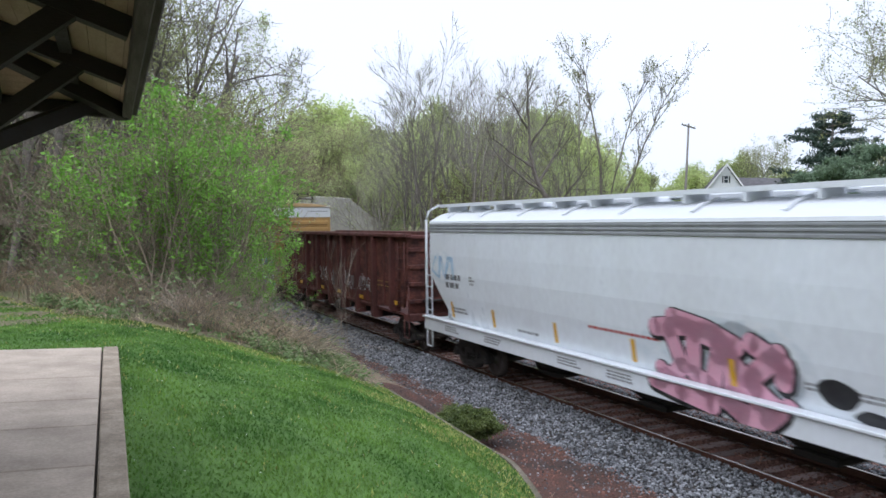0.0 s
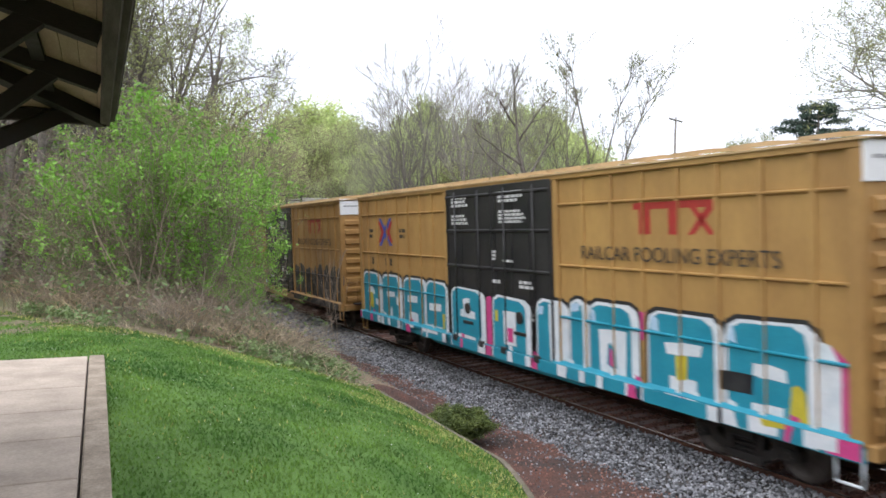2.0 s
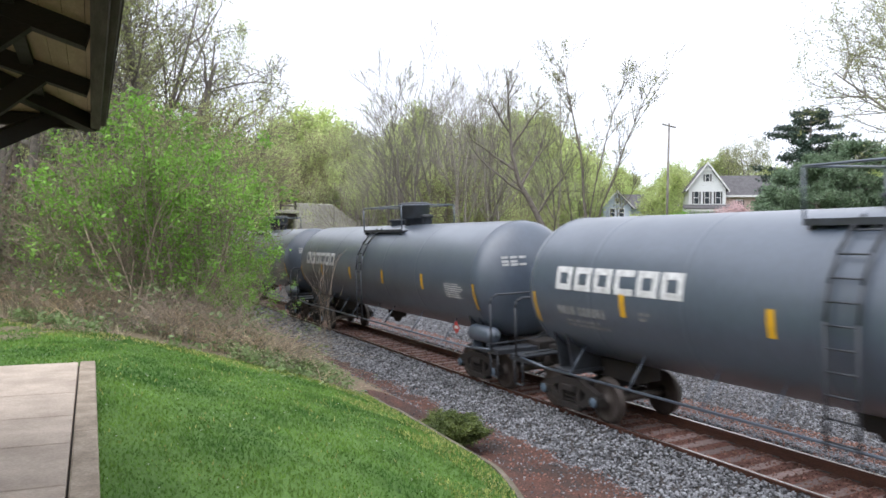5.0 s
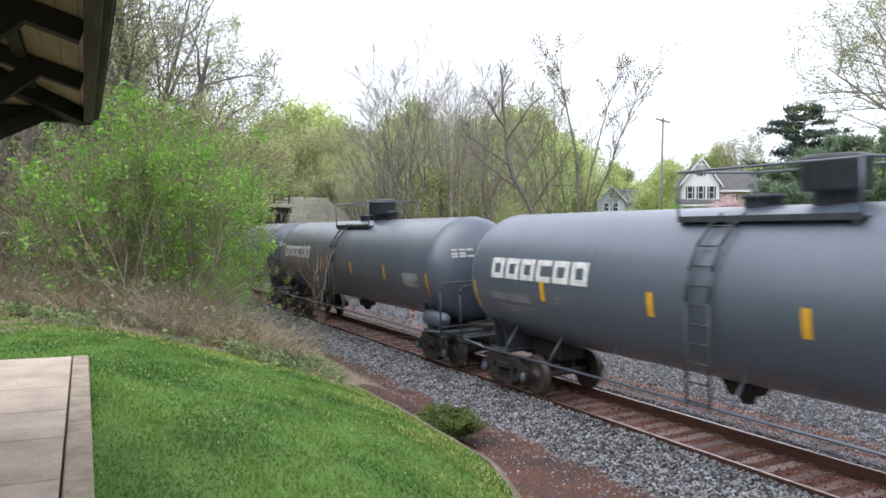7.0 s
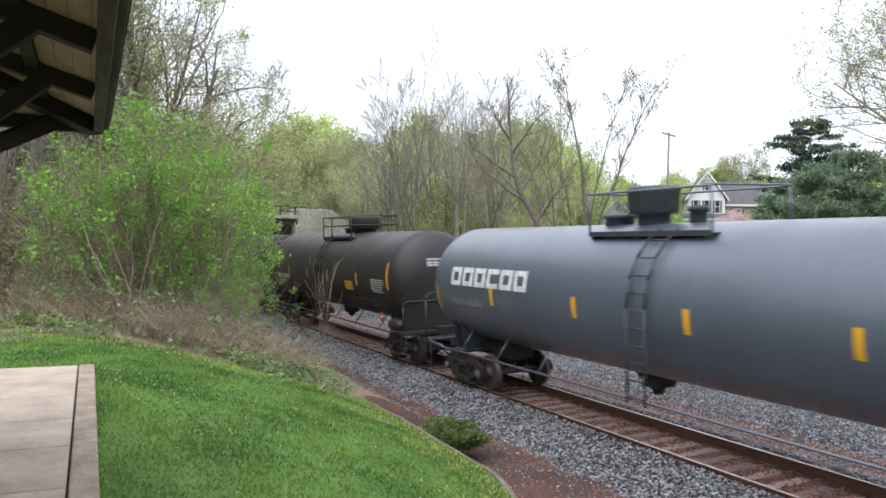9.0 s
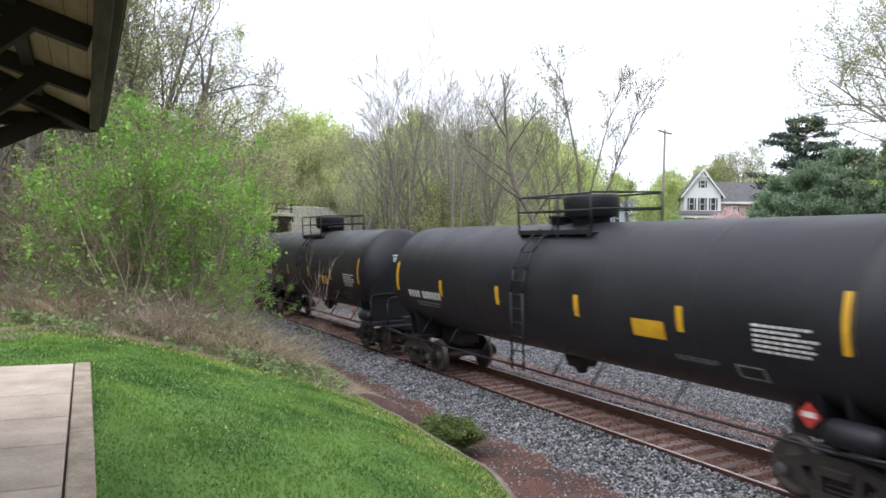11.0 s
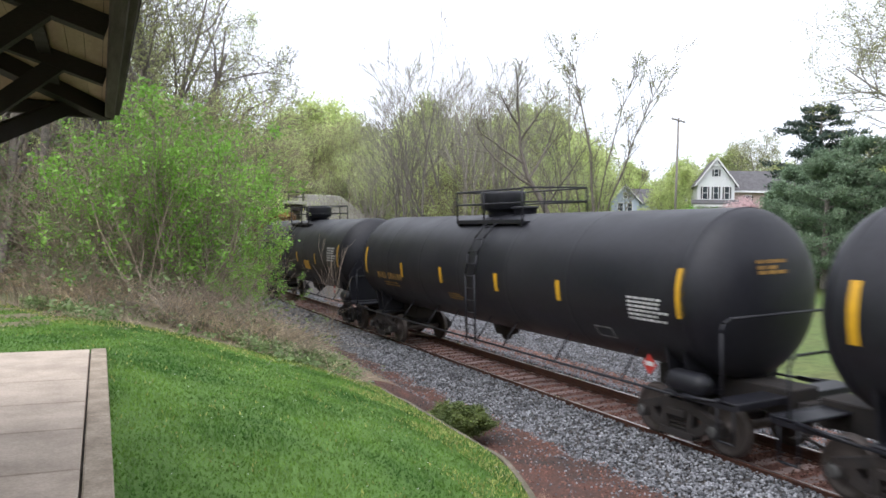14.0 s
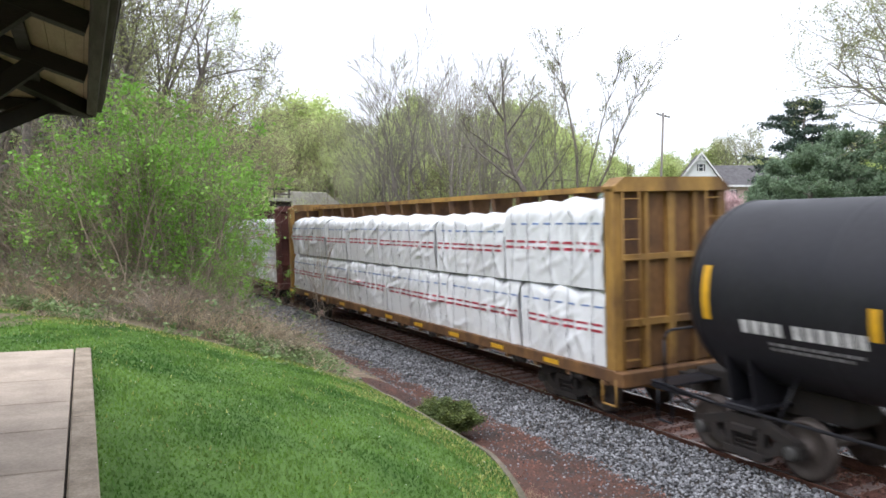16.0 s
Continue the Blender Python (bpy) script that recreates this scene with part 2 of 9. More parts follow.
def np_mesh(name, verts, faces, materials, slots=None, smooth=False):
    """A mesh from arrays; faces is an array of triangles or of quads."""
    me = bpy.data.meshes.new(name)
    nf, k = faces.shape
    me.vertices.add(len(verts))
    me.vertices.foreach_set("co", np.ascontiguousarray(verts, dtype=np.float32).ravel())
    me.loops.add(nf * k)
    me.loops.foreach_set("vertex_index", np.ascontiguousarray(faces, dtype=np.int32).ravel())
    me.polygons.add(nf)
    me.polygons.foreach_set("loop_start", np.arange(nf, dtype=np.int32) * k)
    for mt in materials:
        me.materials.append(mt)
    if slots is not None:
        me.polygons.foreach_set("material_index", np.asarray(slots, dtype=np.int32))
    if smooth:
        me.polygons.foreach_set("use_smooth", np.ones(nf, dtype=bool))
    me.update(calc_edges=True)
    me.validate()
    return me


def wall_x(y):
    return max(1.6, 4.82 - 0.085 * max(0.0, 9.6 - y) ** 2)


def lawn_z(x, y=10.0):
    end = wall_x(min(y, 13.5))
    t = min(1.0, max(0.0, (x - 0.3) / max(0.5, end - 0.3)))
    return 2.0 - 1.27 * (0.55 * t + 0.45 * t * t) + 0.02 * noise.noise((x * 0.7, y * 0.7, 3.0))


def lawn_end(x):
    """How far along y the mown grass reaches at x."""
    pts = [(-60, 26), (-6, 24), (-2.2, 19.5), (-0.8, 15.8), (0.3, 14.5), (1.2, 13.9), (2.6, 13.4), (3.6, 13.6), (4.9, 13.7)]
    for (xa, ya), (xb, yb) in zip(pts, pts[1:]):
        if x <= xb:
            return ya + (yb - ya) * max(0.0, (x - xa) / (xb - xa))
    return 13.7


def ground_z(x, y):
    far = y > 13.5
    if x < 8.2:
        slope = lawn_z(min(x, 4.8), 12.0) if x < 4.8 else 0.73 - 1.08 * smooth01(4.8, 7.6, x)
        step = lawn_z(x, y) - 0.08 if x < wall_x(y) - 0.12 else -0.12 - 0.22 * smooth01(5.0, 8.2, x)
        z = step + (slope - step) * smooth01(12.9, 14.6, y)
        z += 0.05 * noise.noise((x * 1.3, y * 1.3, 0)) * (1.0 if x > 4.6 or far else 0.0)
        if y > 20:
            z += 0.05 * (y - 20) * smooth01(4, -10, x)
    elif x < 17.6:
        z = -0.45
    else:
        z = -0.45 + 0.35 * smooth01(17.6, 19.5, x) + 4.9 * smooth01(18.0, 95.0, x) + 3.0 * smooth01(15.0, 30.0, x) * smooth01(35.0, 90.0, y) * smooth01(60, 20, x) * 0.6
        z += 0.15 * noise.noise((x * 0.12, y * 0.12, 0))
    if x > 110 or y > 130 or x < -60:
        z += 7.0 * smooth01(0, 250, max(x - 110, y - 130, -60 - x))
    return z


def spaced(*parts):
    out = []
    for a, b, n in parts:
        out += [a + (b - a) * i / n for i in range(n)]
    return out + [parts[-1][1]]


def build_ground():
    xs = spaced((-900, -60, 12), (-60, -8, 16), (-8, 0, 12), (0, 8.4, 42), (8.4, 16, 12), (16, 60, 24), (60, 140, 20), (140, 1200, 12))
    ys = spaced((-400, -20, 8), (-20, 4, 10), (4, 22, 80), (22, 50, 40), (50, 130, 24), (130, 1500, 14))
    verts = np.array([(x, y, ground_z(x, y)) for y in ys for x in xs])
    nx = len(xs)
    faces, slots = [], []
    for j in range(len(ys) - 1):
        for i in range(nx - 1):
            a = j * nx + i
            faces.append((a, a + 1, a + nx + 1, a + nx))
            x, y = (xs[i] + xs[i + 1]) / 2, (ys[j] + ys[j + 1]) / 2
            wob = 0.5 * noise.noise((x * 0.9, y * 0.9, 5))
            if 12 < x < 18.0 + wob and y < 70:
                slots.append(3)
            elif x > 18:
                slots.append(2 if y < 60 or x > 40 else 1)
            elif x + wob > 5.0 and y < 60 and (y < 14.5 or x + wob > 6.2):
                slots.append(0)
            else:
                slots.append(1)
    ob = new("ground", np_mesh("ground", verts, np.array(faces), [M_DIRT, M_LITTER, M_FIELD, M_BED], slots, True))
    return tagged(ob, "red dirt, leaf litter and rough grass beside the railway", "ground", kind="structure")


build_ground()


def build_lawn():
    cols = [-60, -30, -15, -8, -5, -3.5, -2.5, -1.8, -1.2, -0.7, -0.3, 0.1, 0.5, 0.9, 1.3, 1.7, 2.1, 2.5, 2.9, 3.3, 3.7, 4.1, 4.5, 4.9]
    verts, faces = [], []
    rows = 60
    for j in range(rows + 1):
        for c in cols:
            y = -8 + (lawn_end(c) + 8) * j / rows
            x = min(c, wall_x(y) - 0.02) if c > 1.3 else c
            verts.append((x, y, lawn_z(x, y)))
    n = len(cols)
    for j in range(rows):
        for i in range(n - 1):
            a = j * n + i
            faces.append((a, a + 1, a + n + 1, a + n))
    ob = new("lawn", np_mesh("lawn", np.array(verts), np.array(faces), [M_LAWN], None, True))
    tagged(ob, "green mown lawn sloping down to a low wall", "lawn", kind="structure")
    # blades
    rg = np.random.RandomState(4)
    def blades(name, n, pick, size, mt, label):
        x = rg.uniform(-7.5, 4.9, n)
        y = 3.6 + rg.uniform(0, 1, n) ** 1.25 * 17.0
        keep = np.array([pick(a, b) for a, b in zip(x, y)])
        x, y = x[keep], y[keep]
        z = np.array([lawn_z(a, b) for a, b in zip(x, y)])
        m = len(x)
        h = size * rg.uniform(0.55, 1.5, m) * (0.8 + 0.5 * np.sin(x * 1.7 + 1.3 * np.sin(y * 0.9)) ** 2)
        ang, lean = rg.uniform(0, 6.283, m), rg.uniform(0.1, 0.9, m)
        w = rg.uniform(0.004, 0.008, m) * (1 + y / 12)
        ca, sa = np.cos(ang), np.sin(ang)
        base = np.stack([x, y, z], 1)
        side = np.stack([-sa * w, ca * w, 0 * w], 1)
        tip = base + np.stack([ca * h * lean, sa * h * lean, h], 1)
        v = np.stack([base - side, base + side, tip], 1).reshape(-1, 3)
        f = np.arange(3 * m).reshape(-1, 3)
        return tagged(new(name, np_mesh(name, v, f, [mt])), label, "grass", kind="stuff")
    def on_lawn(a, b):
        return a < wall_x(b) - 0.03 and b < lawn_end(a) and not (a < 0.07 and b < 10.97 and a > -4.2)
    blades("grass", 190000, on_lawn, 0.024, M_BLADE, "short green lawn grass")
    blades("moss_grass", 120000, lambda a, b: on_lawn(a, b) and (a > wall_x(b) - 0.75 - 1.1 * noise.noise((a * 0.9, b * 0.9, 3)) or b > lawn_end(a) - 0.75 - 0.8 * noise.noise((a * 0.8, b * 0.8, 7))), 0.03, M_BLADE_PALE, "pale yellow-green grass along the lawn's edge")
    blades("dry_grass", 9000, lambda a, b: on_lawn(a, b) and noise.noise((a * 1.7, b * 1.7, 21)) > 0.05, 0.03, M_BLADE_PALE, "scattered yellowed blades in the lawn")
    fl = Mesh()
    rn = random.Random(2)
    for _ in range(300):
        x, y = rn.uniform(-4, 4.6), rn.uniform(4.5, 13.5)
        if on_lawn(x, y):
            z, s = lawn_z(x, y) + rn.uniform(0.03, 0.05), rn.uniform(0.004, 0.007)
            fl.add([(x - s, y, z), (x, y - s, z), (x + s, y, z), (x, y + s, z + 0.004)], [(0, 1, 2, 3)])
    tagged(part("clover_flower", fl, mat("white_petal", (0.75, 0.76, 0.7), 0.7, scale=9)), "tiny white clover flowers in the lawn", "flower", kind="stuff")


build_lawn()


def build_wall():
    ms, ys = Mesh(), [4.0 + 0.24 * i for i in range(41)]
    prof = []
    for y in ys:
        x = wall_x(y)
        t = 0.035 * noise.noise((y * 1.1, 0, 7)) - 0.02
        z = lawn_z(x - 0.05, y)
        prof.append([(x - 0.02, y, -0.5), (x - 0.02, y, z + 0.02 + t), (x + 0.07, y, z + 0.0 + t), (x + 0.10, y, z - 0.04 + t), (x + 0.12, y, -0.5)])
    for a, b in zip(prof, prof[1:]):
        for i in range(4):
            ms.add([a[i], b[i], b[i + 1], a[i + 1]], [(0, 1, 2, 3)])
    ms.add(prof[-1], [(0, 1, 2, 3, 4)])
    tagged(part("retaining_wall", ms, M_WALLC), "low old stained concrete retaining wall", "wall", kind="structure")


build_wall()

# station paving: slabs, a dark joint and a kerb strip
paving = tagged(part("pavement", Mesh().box(-4.4, 0.05, -3, 10.93, 1.78, 2.015), M_JOINT), "pale concrete station paving beside the lawn", "pavement", kind="structure")
joints = [-3.0, 0.2, 2.37, 3.43, 4.5, 5.52, 6.65, 7.68, 8.81, 10.95]
for a, b in zip(joints, joints[1:]):
    for xa, xb in ((-2.27, -0.133), (-4.42, -2.285)):
        part("slab", Mesh().box(xa, xb, a + 0.009, b - 0.009, 1.9, 2.06, bevel=0.008), M_CONC, paving)
for a, b in ((-3.0, 3.0), (3.0, 7.0), (7.0, 10.96)):
    part("kerb_stone", Mesh().box(-0.115, 0.066, a + 0.001, b - 0.001, 1.75, 2.066, bevel=0.012), M_KERB, paving)

# ballast, ties and rails
TRACK_X, TRACK_M, CANT, SPEED = 10.75, -0.028, -2.67, 17.0
HEADING = math.degrees(math.atan(-TRACK_M))


def track_pose(y, dz=0.0):
    """The middle of the track at y, with its lean towards the inside of the bend."""
    return pose(TRACK_X + TRACK_M * y, y, 0.035, 0, CANT, HEADING) @ pose(0, 0, dz)


def bed_z(x):
    """Height of the ballast in the track's own space."""
    if x < -0.8:
        return -0.055 - (-0.8 - x) * 0.135
    if x < 1.45:
        return -0.20
    if x > 2.6:
        return -0.43 - 0.0466 * x
    return -0.19 - (x - 1.45) * 0.27


bed = Mesh()
bed.sheet([(-2.95, -0.6), (-2.75, -0.345), (-0.86, -0.085), (-0.83, -0.12), (-0.81, -0.235), (0.9, -0.235), (1.5, -0.225), (2.45, -0.47), (2.6, -0.6)], "y", -60, 160)
bd = tagged(part("track_bed", bed, M_BED), "grey crushed-stone railway bed", "ballast", kind="structure")
bd.matrix_basis = track_pose(0)
crib = part("crib_fill", Mesh().box(-0.70, 0.70, -60, 160, -0.26, -0.205), M_CRIB, bd, "rust-red stone between the rails")


def build_stones():
    rg = np.random.RandomState(11)
    phi = (1 + 5 ** 0.5) / 2
    ico = np.array([(-1, phi, 0), (1, phi, 0), (-1, -phi, 0), (1, -phi, 0), (0, -1, phi), (0, 1, phi), (0, -1, -phi), (0, 1, -phi), (phi, 0, -1), (phi, 0, 1), (-phi, 0, -1), (-phi, 0, 1)]) / 1.9
    tri = np.array([(0, 11, 5), (0, 5, 1), (0, 1, 7), (0, 7, 10), (0, 10, 11), (1, 5, 9), (5, 11, 4), (11, 10, 2), (10, 7, 6), (7, 1, 8), (3, 9, 4), (3, 4, 2), (3, 2, 6), (3, 6, 8), (3, 8, 9), (4, 9, 5), (2, 4, 11), (6, 2, 10), (8, 6, 7), (9, 8, 1)])
    shapes = [ico * rg.uniform(0.62, 1.25, (12, 3)) for _ in range(12)]
    def scatter(name, n, x0, x1, y0, y1, power, size, mt, label, thin=0.0):
        x = rg.uniform(x0, x1, n)
        y = y0 + (y1 - y0) * rg.uniform(0, 1, n) ** power
        z = np.array([bed_z(a) for a in x]) + rg.uniform(-0.012, 0.016, n)
        r = size * rg.uniform(0.6, 1.35, n) * (1 + np.maximum(0, y - 16) * 0.018)
        pick = rg.randint(0, 12, n)
        pts = np.stack(shapes)[pick] * r[:, None, None]
        a = rg.uniform(0, 6.283, n)
        ca, sa = np.cos(a)[:, None], np.sin(a)[:, None]
        v = np.stack([pts[..., 0] * ca - pts[..., 1] * sa, pts[..., 0] * sa + pts[..., 1] * ca, pts[..., 2] * 0.8], -1) + np.stack([x, y, z], 1)[:, None, :]
        f = (np.arange(n) * 12)[:, None, None] + tri[None]
        ob = tagged(new(name, np_mesh(name, v.reshape(-1, 3), f.reshape(-1, 3), [mt])), label, "ballast", kind="stuff")
        ob.matrix_basis = track_pose(0)
    scatter("ballast_stone", 38000, -2.95, -0.83, 4.0, 44, 1.5, 0.028, M_STONE, "loose grey crushed ballast stones beside the rail")
    scatter("ballast_stone", 18000, 0.85, 2.7, 6.5, 48, 1.6, 0.028, M_STONE, "loose grey crushed ballast stones beyond the far rail")
    scatter("crib_stone", 7000, -0.68, 0.68, 4.5, 45, 1.4, 0.026, M_RUST_STONE, "rust-stained ballast stones between the rails")
    scatter("ballast_stone", 34000, 2.5, 6.8, 8, 46, 1.6, 0.025, M_STONE, "grey stones strewn beyond the track")
    scatter("crib_stone", 12000, 2.7, 3.9, 7, 45, 1.5, 0.028, M_RUST_STONE, "rust-stained stones in a strip beyond the track")
    scatter("crib_stone", 5000, 1.2, 2.9, 6.5, 40, 1.4, 0.026, M_RUST_STONE, "rust-stained stones beyond the far rail")
    # strewn stones on the dirt below the wall
    n = 7000
    x, y = rg.uniform(4.9, 8.6, n), 5 + 18 * rg.uniform(0, 1, n) ** 1.3
    x = 8.6 - (8.6 - x) * rg.uniform(0.2, 1, n)
    z = np.array([ground_z(a, b) for a, b in zip(x, y)]) + 0.005
    r = rg.uniform(0.005, 0.026, n)
    v = np.stack(shapes)[rg.randint(0, 12, n)] * r[:, None, None] + np.stack([x, y, z], 1)[:, None, :]
    f = (np.arange(n) * 12)[:, None, None] + tri[None]
    tagged(new("strewn_stone", np_mesh("strewn_stone", v.reshape(-1, 3), f.reshape(-1, 3), [M_STONE, M_RUST_STONE], np.repeat(rg.randint(0, 2, n), 20))), "stray stones on the red dirt", "stone", kind="stuff")


build_stones()
for s, nm in ((-1, "near"), (1, "far")):
    c = s * 0.755
    foot = Mesh().sheet([(c - 0.07, -0.17), (c + 0.07, -0.17), (c + 0.065, -0.155), (c + 0.011, -0.13), (c + 0.010, -0.045), (c + 0.036, -0.03), (c + 0.037, -0.008), (c + 0.030, -0.002), (c - 0.030, -0.002), (c - 0.037, -0.008), (c - 0.036, -0.03), (c - 0.010, -0.045), (c - 0.011, -0.13), (c - 0.065, -0.155)], "y", -60, 160)
    rail = tagged(part("rail", foot, M_RAIL), "rust-brown steel rail with a polished head", "rail", "rails of the track", "structure")
    rail.matrix_basis = track_pose(0)
    part("rail_head", Mesh().box(c - 0.026, c + 0.026, -60, 160, -0.004, 0.0005), M_RAILTOP, rail, "bright worn rail head")
tie_mesh = Mesh().box(-1.30, 1.30, -0.115, 0.115, -0.36, -0.185, bevel=0.012).data("tie", M_TIE)
plate_mesh = Mesh().box(-0.18, 0.18, -0.095, 0.095, -0.186, -0.170, bevel=0.004).tube((-0.1, 0.06, -0.17), (-0.1, 0.06, -0.145), 0.014, n=6).tube((0.1, -0.06, -0.17), (0.1, -0.06, -0.145), 0.014, n=6).data("tie_plate", M_RAIL)
rn = random.Random(6)
tie = None
for i in range(110):
    y = -2 + 0.51 * i
    m = track_pose(y) @ pose(rn.uniform(-0.05, 0.05), 0, rn.uniform(-0.012, 0.004), 0, 0, rn.uniform(-1.2, 1.2))
    if tie is None:
        tie = tagged(part("tie", tie_mesh, M_TIE), "weathered brown wooden railway tie", "railway tie", "ties under the rails")
        for s in (-1, 1):
            part("tie_plate", plate_mesh, M_RAIL, tie).location = (s * 0.755, 0, 0)
        tie.matrix_basis = m
    else:
        copy_thing(tie, m)


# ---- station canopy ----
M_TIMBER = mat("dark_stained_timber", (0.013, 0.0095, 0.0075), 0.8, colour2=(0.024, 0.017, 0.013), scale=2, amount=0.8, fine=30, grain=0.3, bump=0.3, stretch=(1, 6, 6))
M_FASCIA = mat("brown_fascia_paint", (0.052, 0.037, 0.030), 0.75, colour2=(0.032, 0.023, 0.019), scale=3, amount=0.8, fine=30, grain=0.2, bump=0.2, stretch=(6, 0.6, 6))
M_SOFFIT = mat("tan_soffit_board", (0.34, 0.25, 0.155), 0.75, colour2=(0.25, 0.18, 0.11), scale=2, amount=0.7, fine=30, grain=0.15, bump=0.2, random_by=0.08, stretch=(3, 1, 3))
M_SHINGLE = mat("dark_shingle", (0.05, 0.045, 0.04), 0.9, scale=6, fine=40, grain=0.3)


def build_canopy():
    cv = thing("station_canopy", "dark timber station canopy with tan board soffit and braces", "canopy")
    ex, ey, ez, rise = 0.07, 7.22, 4.575, 0.30
    def under(x, y):
        """Height of the soffit: hipped up from the side eave and the end eave."""
        return ez + 0.10 + rise * min(ex - x, ey - y)
    # soffit boards: along the side slope, then the end slope
    w = 0.10
    for i in range(30):
        d0, d1 = i * w, (i + 1) * w - 0.003
        ms = Mesh()
        ms.add([(ex - d0, ey - d0, under(ex - d0, -9)), (ex - d1, ey - d1, under(ex - d1, -9)), (ex - d1, -3, under(ex - d1, -9)), (ex - d0, -3, under(ex - d0, -9)),
                (ex - d0, ey - d0, under(ex - d0, -9) + 0.02), (ex - d1, ey - d1, under(ex - d1, -9) + 0.02), (ex - d1, -3, under(ex - d1, -9) + 0.02), (ex - d0, -3, under(ex - d0, -9) + 0.02)],
               [(0, 1, 2, 3), (7, 6, 5, 4), (0, 4, 5, 1), (1, 5, 6, 2), (2, 6, 7, 3), (3, 7, 4, 0)])
        part("soffit_board", ms, M_SOFFIT, cv)
        ms = Mesh()
        ms.add([(ex - d0, ey - d0, under(-9, ey - d0)), (-6.5, ey - d0, under(-9, ey - d0)), (-6.5, ey - d1, under(-9, ey - d1)), (ex - d1, ey - d1, under(-9, ey - d1)),
                (ex - d0, ey - d0, under(-9, ey - d0) + 0.02), (-6.5, ey - d0, under(-9, ey - d0) + 0.02), (-6.5, ey - d1, under(-9, ey - d1) + 0.02), (ex - d1, ey - d1, under(-9, ey - d1) + 0.02)],
               [(0, 1, 2, 3), (7, 6, 5, 4), (0, 4, 5, 1), (1, 5, 6, 2), (2, 6, 7, 3), (3, 7, 4, 0)])
        part("soffit_board", ms, M_SOFFIT, cv)
    sh = Mesh()
    t = 3.1
    sh.add([(ex + 0.06, ey + 0.06, ez + 0.12), (ex + 0.06, -3, ez + 0.12), (ex - t, -3, ez + 0.16 + rise * t), (ex - t, ey - t, ez + 0.16 + rise * t), (-6.5, ey - t, ez + 0.16 + rise * t), (-6.5, ey + 0.06, ez + 0.12), (-6.5, -3, ez + 0.2 + rise * t)],
           [(0, 3, 2, 1), (0, 5, 4, 3), (3, 4, 6, 2)])
    part("roof_cover", sh, M_SHINGLE, cv)
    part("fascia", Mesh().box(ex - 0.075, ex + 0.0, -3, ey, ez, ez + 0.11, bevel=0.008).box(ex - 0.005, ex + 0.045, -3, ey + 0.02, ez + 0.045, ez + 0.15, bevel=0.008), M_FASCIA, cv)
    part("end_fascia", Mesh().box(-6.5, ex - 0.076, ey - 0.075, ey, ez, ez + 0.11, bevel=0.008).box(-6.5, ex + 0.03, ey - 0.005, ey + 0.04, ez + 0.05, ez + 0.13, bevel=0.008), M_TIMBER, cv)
    def beam(name, a, b, w, h):
        a, b = Vector(a), Vector(b)
        d = (b - a).normalized()
        side = d.cross(Vector((0, 0, 1))).normalized() * (w / 2)
        up = side.cross(d).normalized() * (h / 2)
        vs = [p + i * side + j * up for p in (a, b) for i, j in ((-1, -1), (1, -1), (1, 1), (-1, 1))]
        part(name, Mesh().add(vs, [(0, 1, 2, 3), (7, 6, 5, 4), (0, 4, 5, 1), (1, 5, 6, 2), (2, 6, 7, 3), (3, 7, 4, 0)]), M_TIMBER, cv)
    for y in (1.0, 2.1, 3.1, 4.2, 5.6):
        beam("rafter", (ex - 0.08, y, under(ex - 0.08, -9) - 0.05), (ex - 2.9, y, under(ex - 2.9, -9) - 0.05), 0.10, 0.12)
    for x in (-0.95, -1.9, -3.0):
        beam("rafter", (x, ey - 0.08, under(-9, ey - 0.08) - 0.05), (x, ey - 2.9, under(-9, ey - 2.9) - 0.05), 0.085, 0.12)
    beam("hip_rafter", (ex - 0.06, ey - 0.06, ez + 0.05), (ex - 3, ey - 3, ez + 0.03 + rise * 3), 0.12, 0.14)
    beam("purlin", (-0.37, -3, under(-0.37, -9) - 0.025), (-0.37, 6.75, under(-0.37, -9) - 0.025), 0.075, 0.05)
    beam("wall_beam", (-1.35, -3, 4.80), (-1.35, 6.4, 4.80), 0.16, 0.2)
    beam("end_beam", (-1.35, 5.85, 4.80), (-6.5, 5.85, 4.80), 0.16, 0.2)
    for y in (1.6, 4.2, 5.6):
        beam("brace", (-1.35, y, 3.78), (-0.22, y, 4.77), 0.09, 0.11)
    beam("brace", (-1.35, 5.75, 3.87), (-0.22, 7.07, 4.68), 0.10, 0.12)
    beam("brace", (-1.35, 5.75, 4.20), (-1.35, 4.6, 4.78), 0.10, 0.10)
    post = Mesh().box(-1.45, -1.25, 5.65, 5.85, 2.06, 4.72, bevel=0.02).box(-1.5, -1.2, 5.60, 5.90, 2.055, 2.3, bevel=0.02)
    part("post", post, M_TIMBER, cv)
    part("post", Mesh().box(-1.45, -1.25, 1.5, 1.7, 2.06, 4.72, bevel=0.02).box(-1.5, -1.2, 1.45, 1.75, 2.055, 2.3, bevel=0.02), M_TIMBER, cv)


build_canopy()
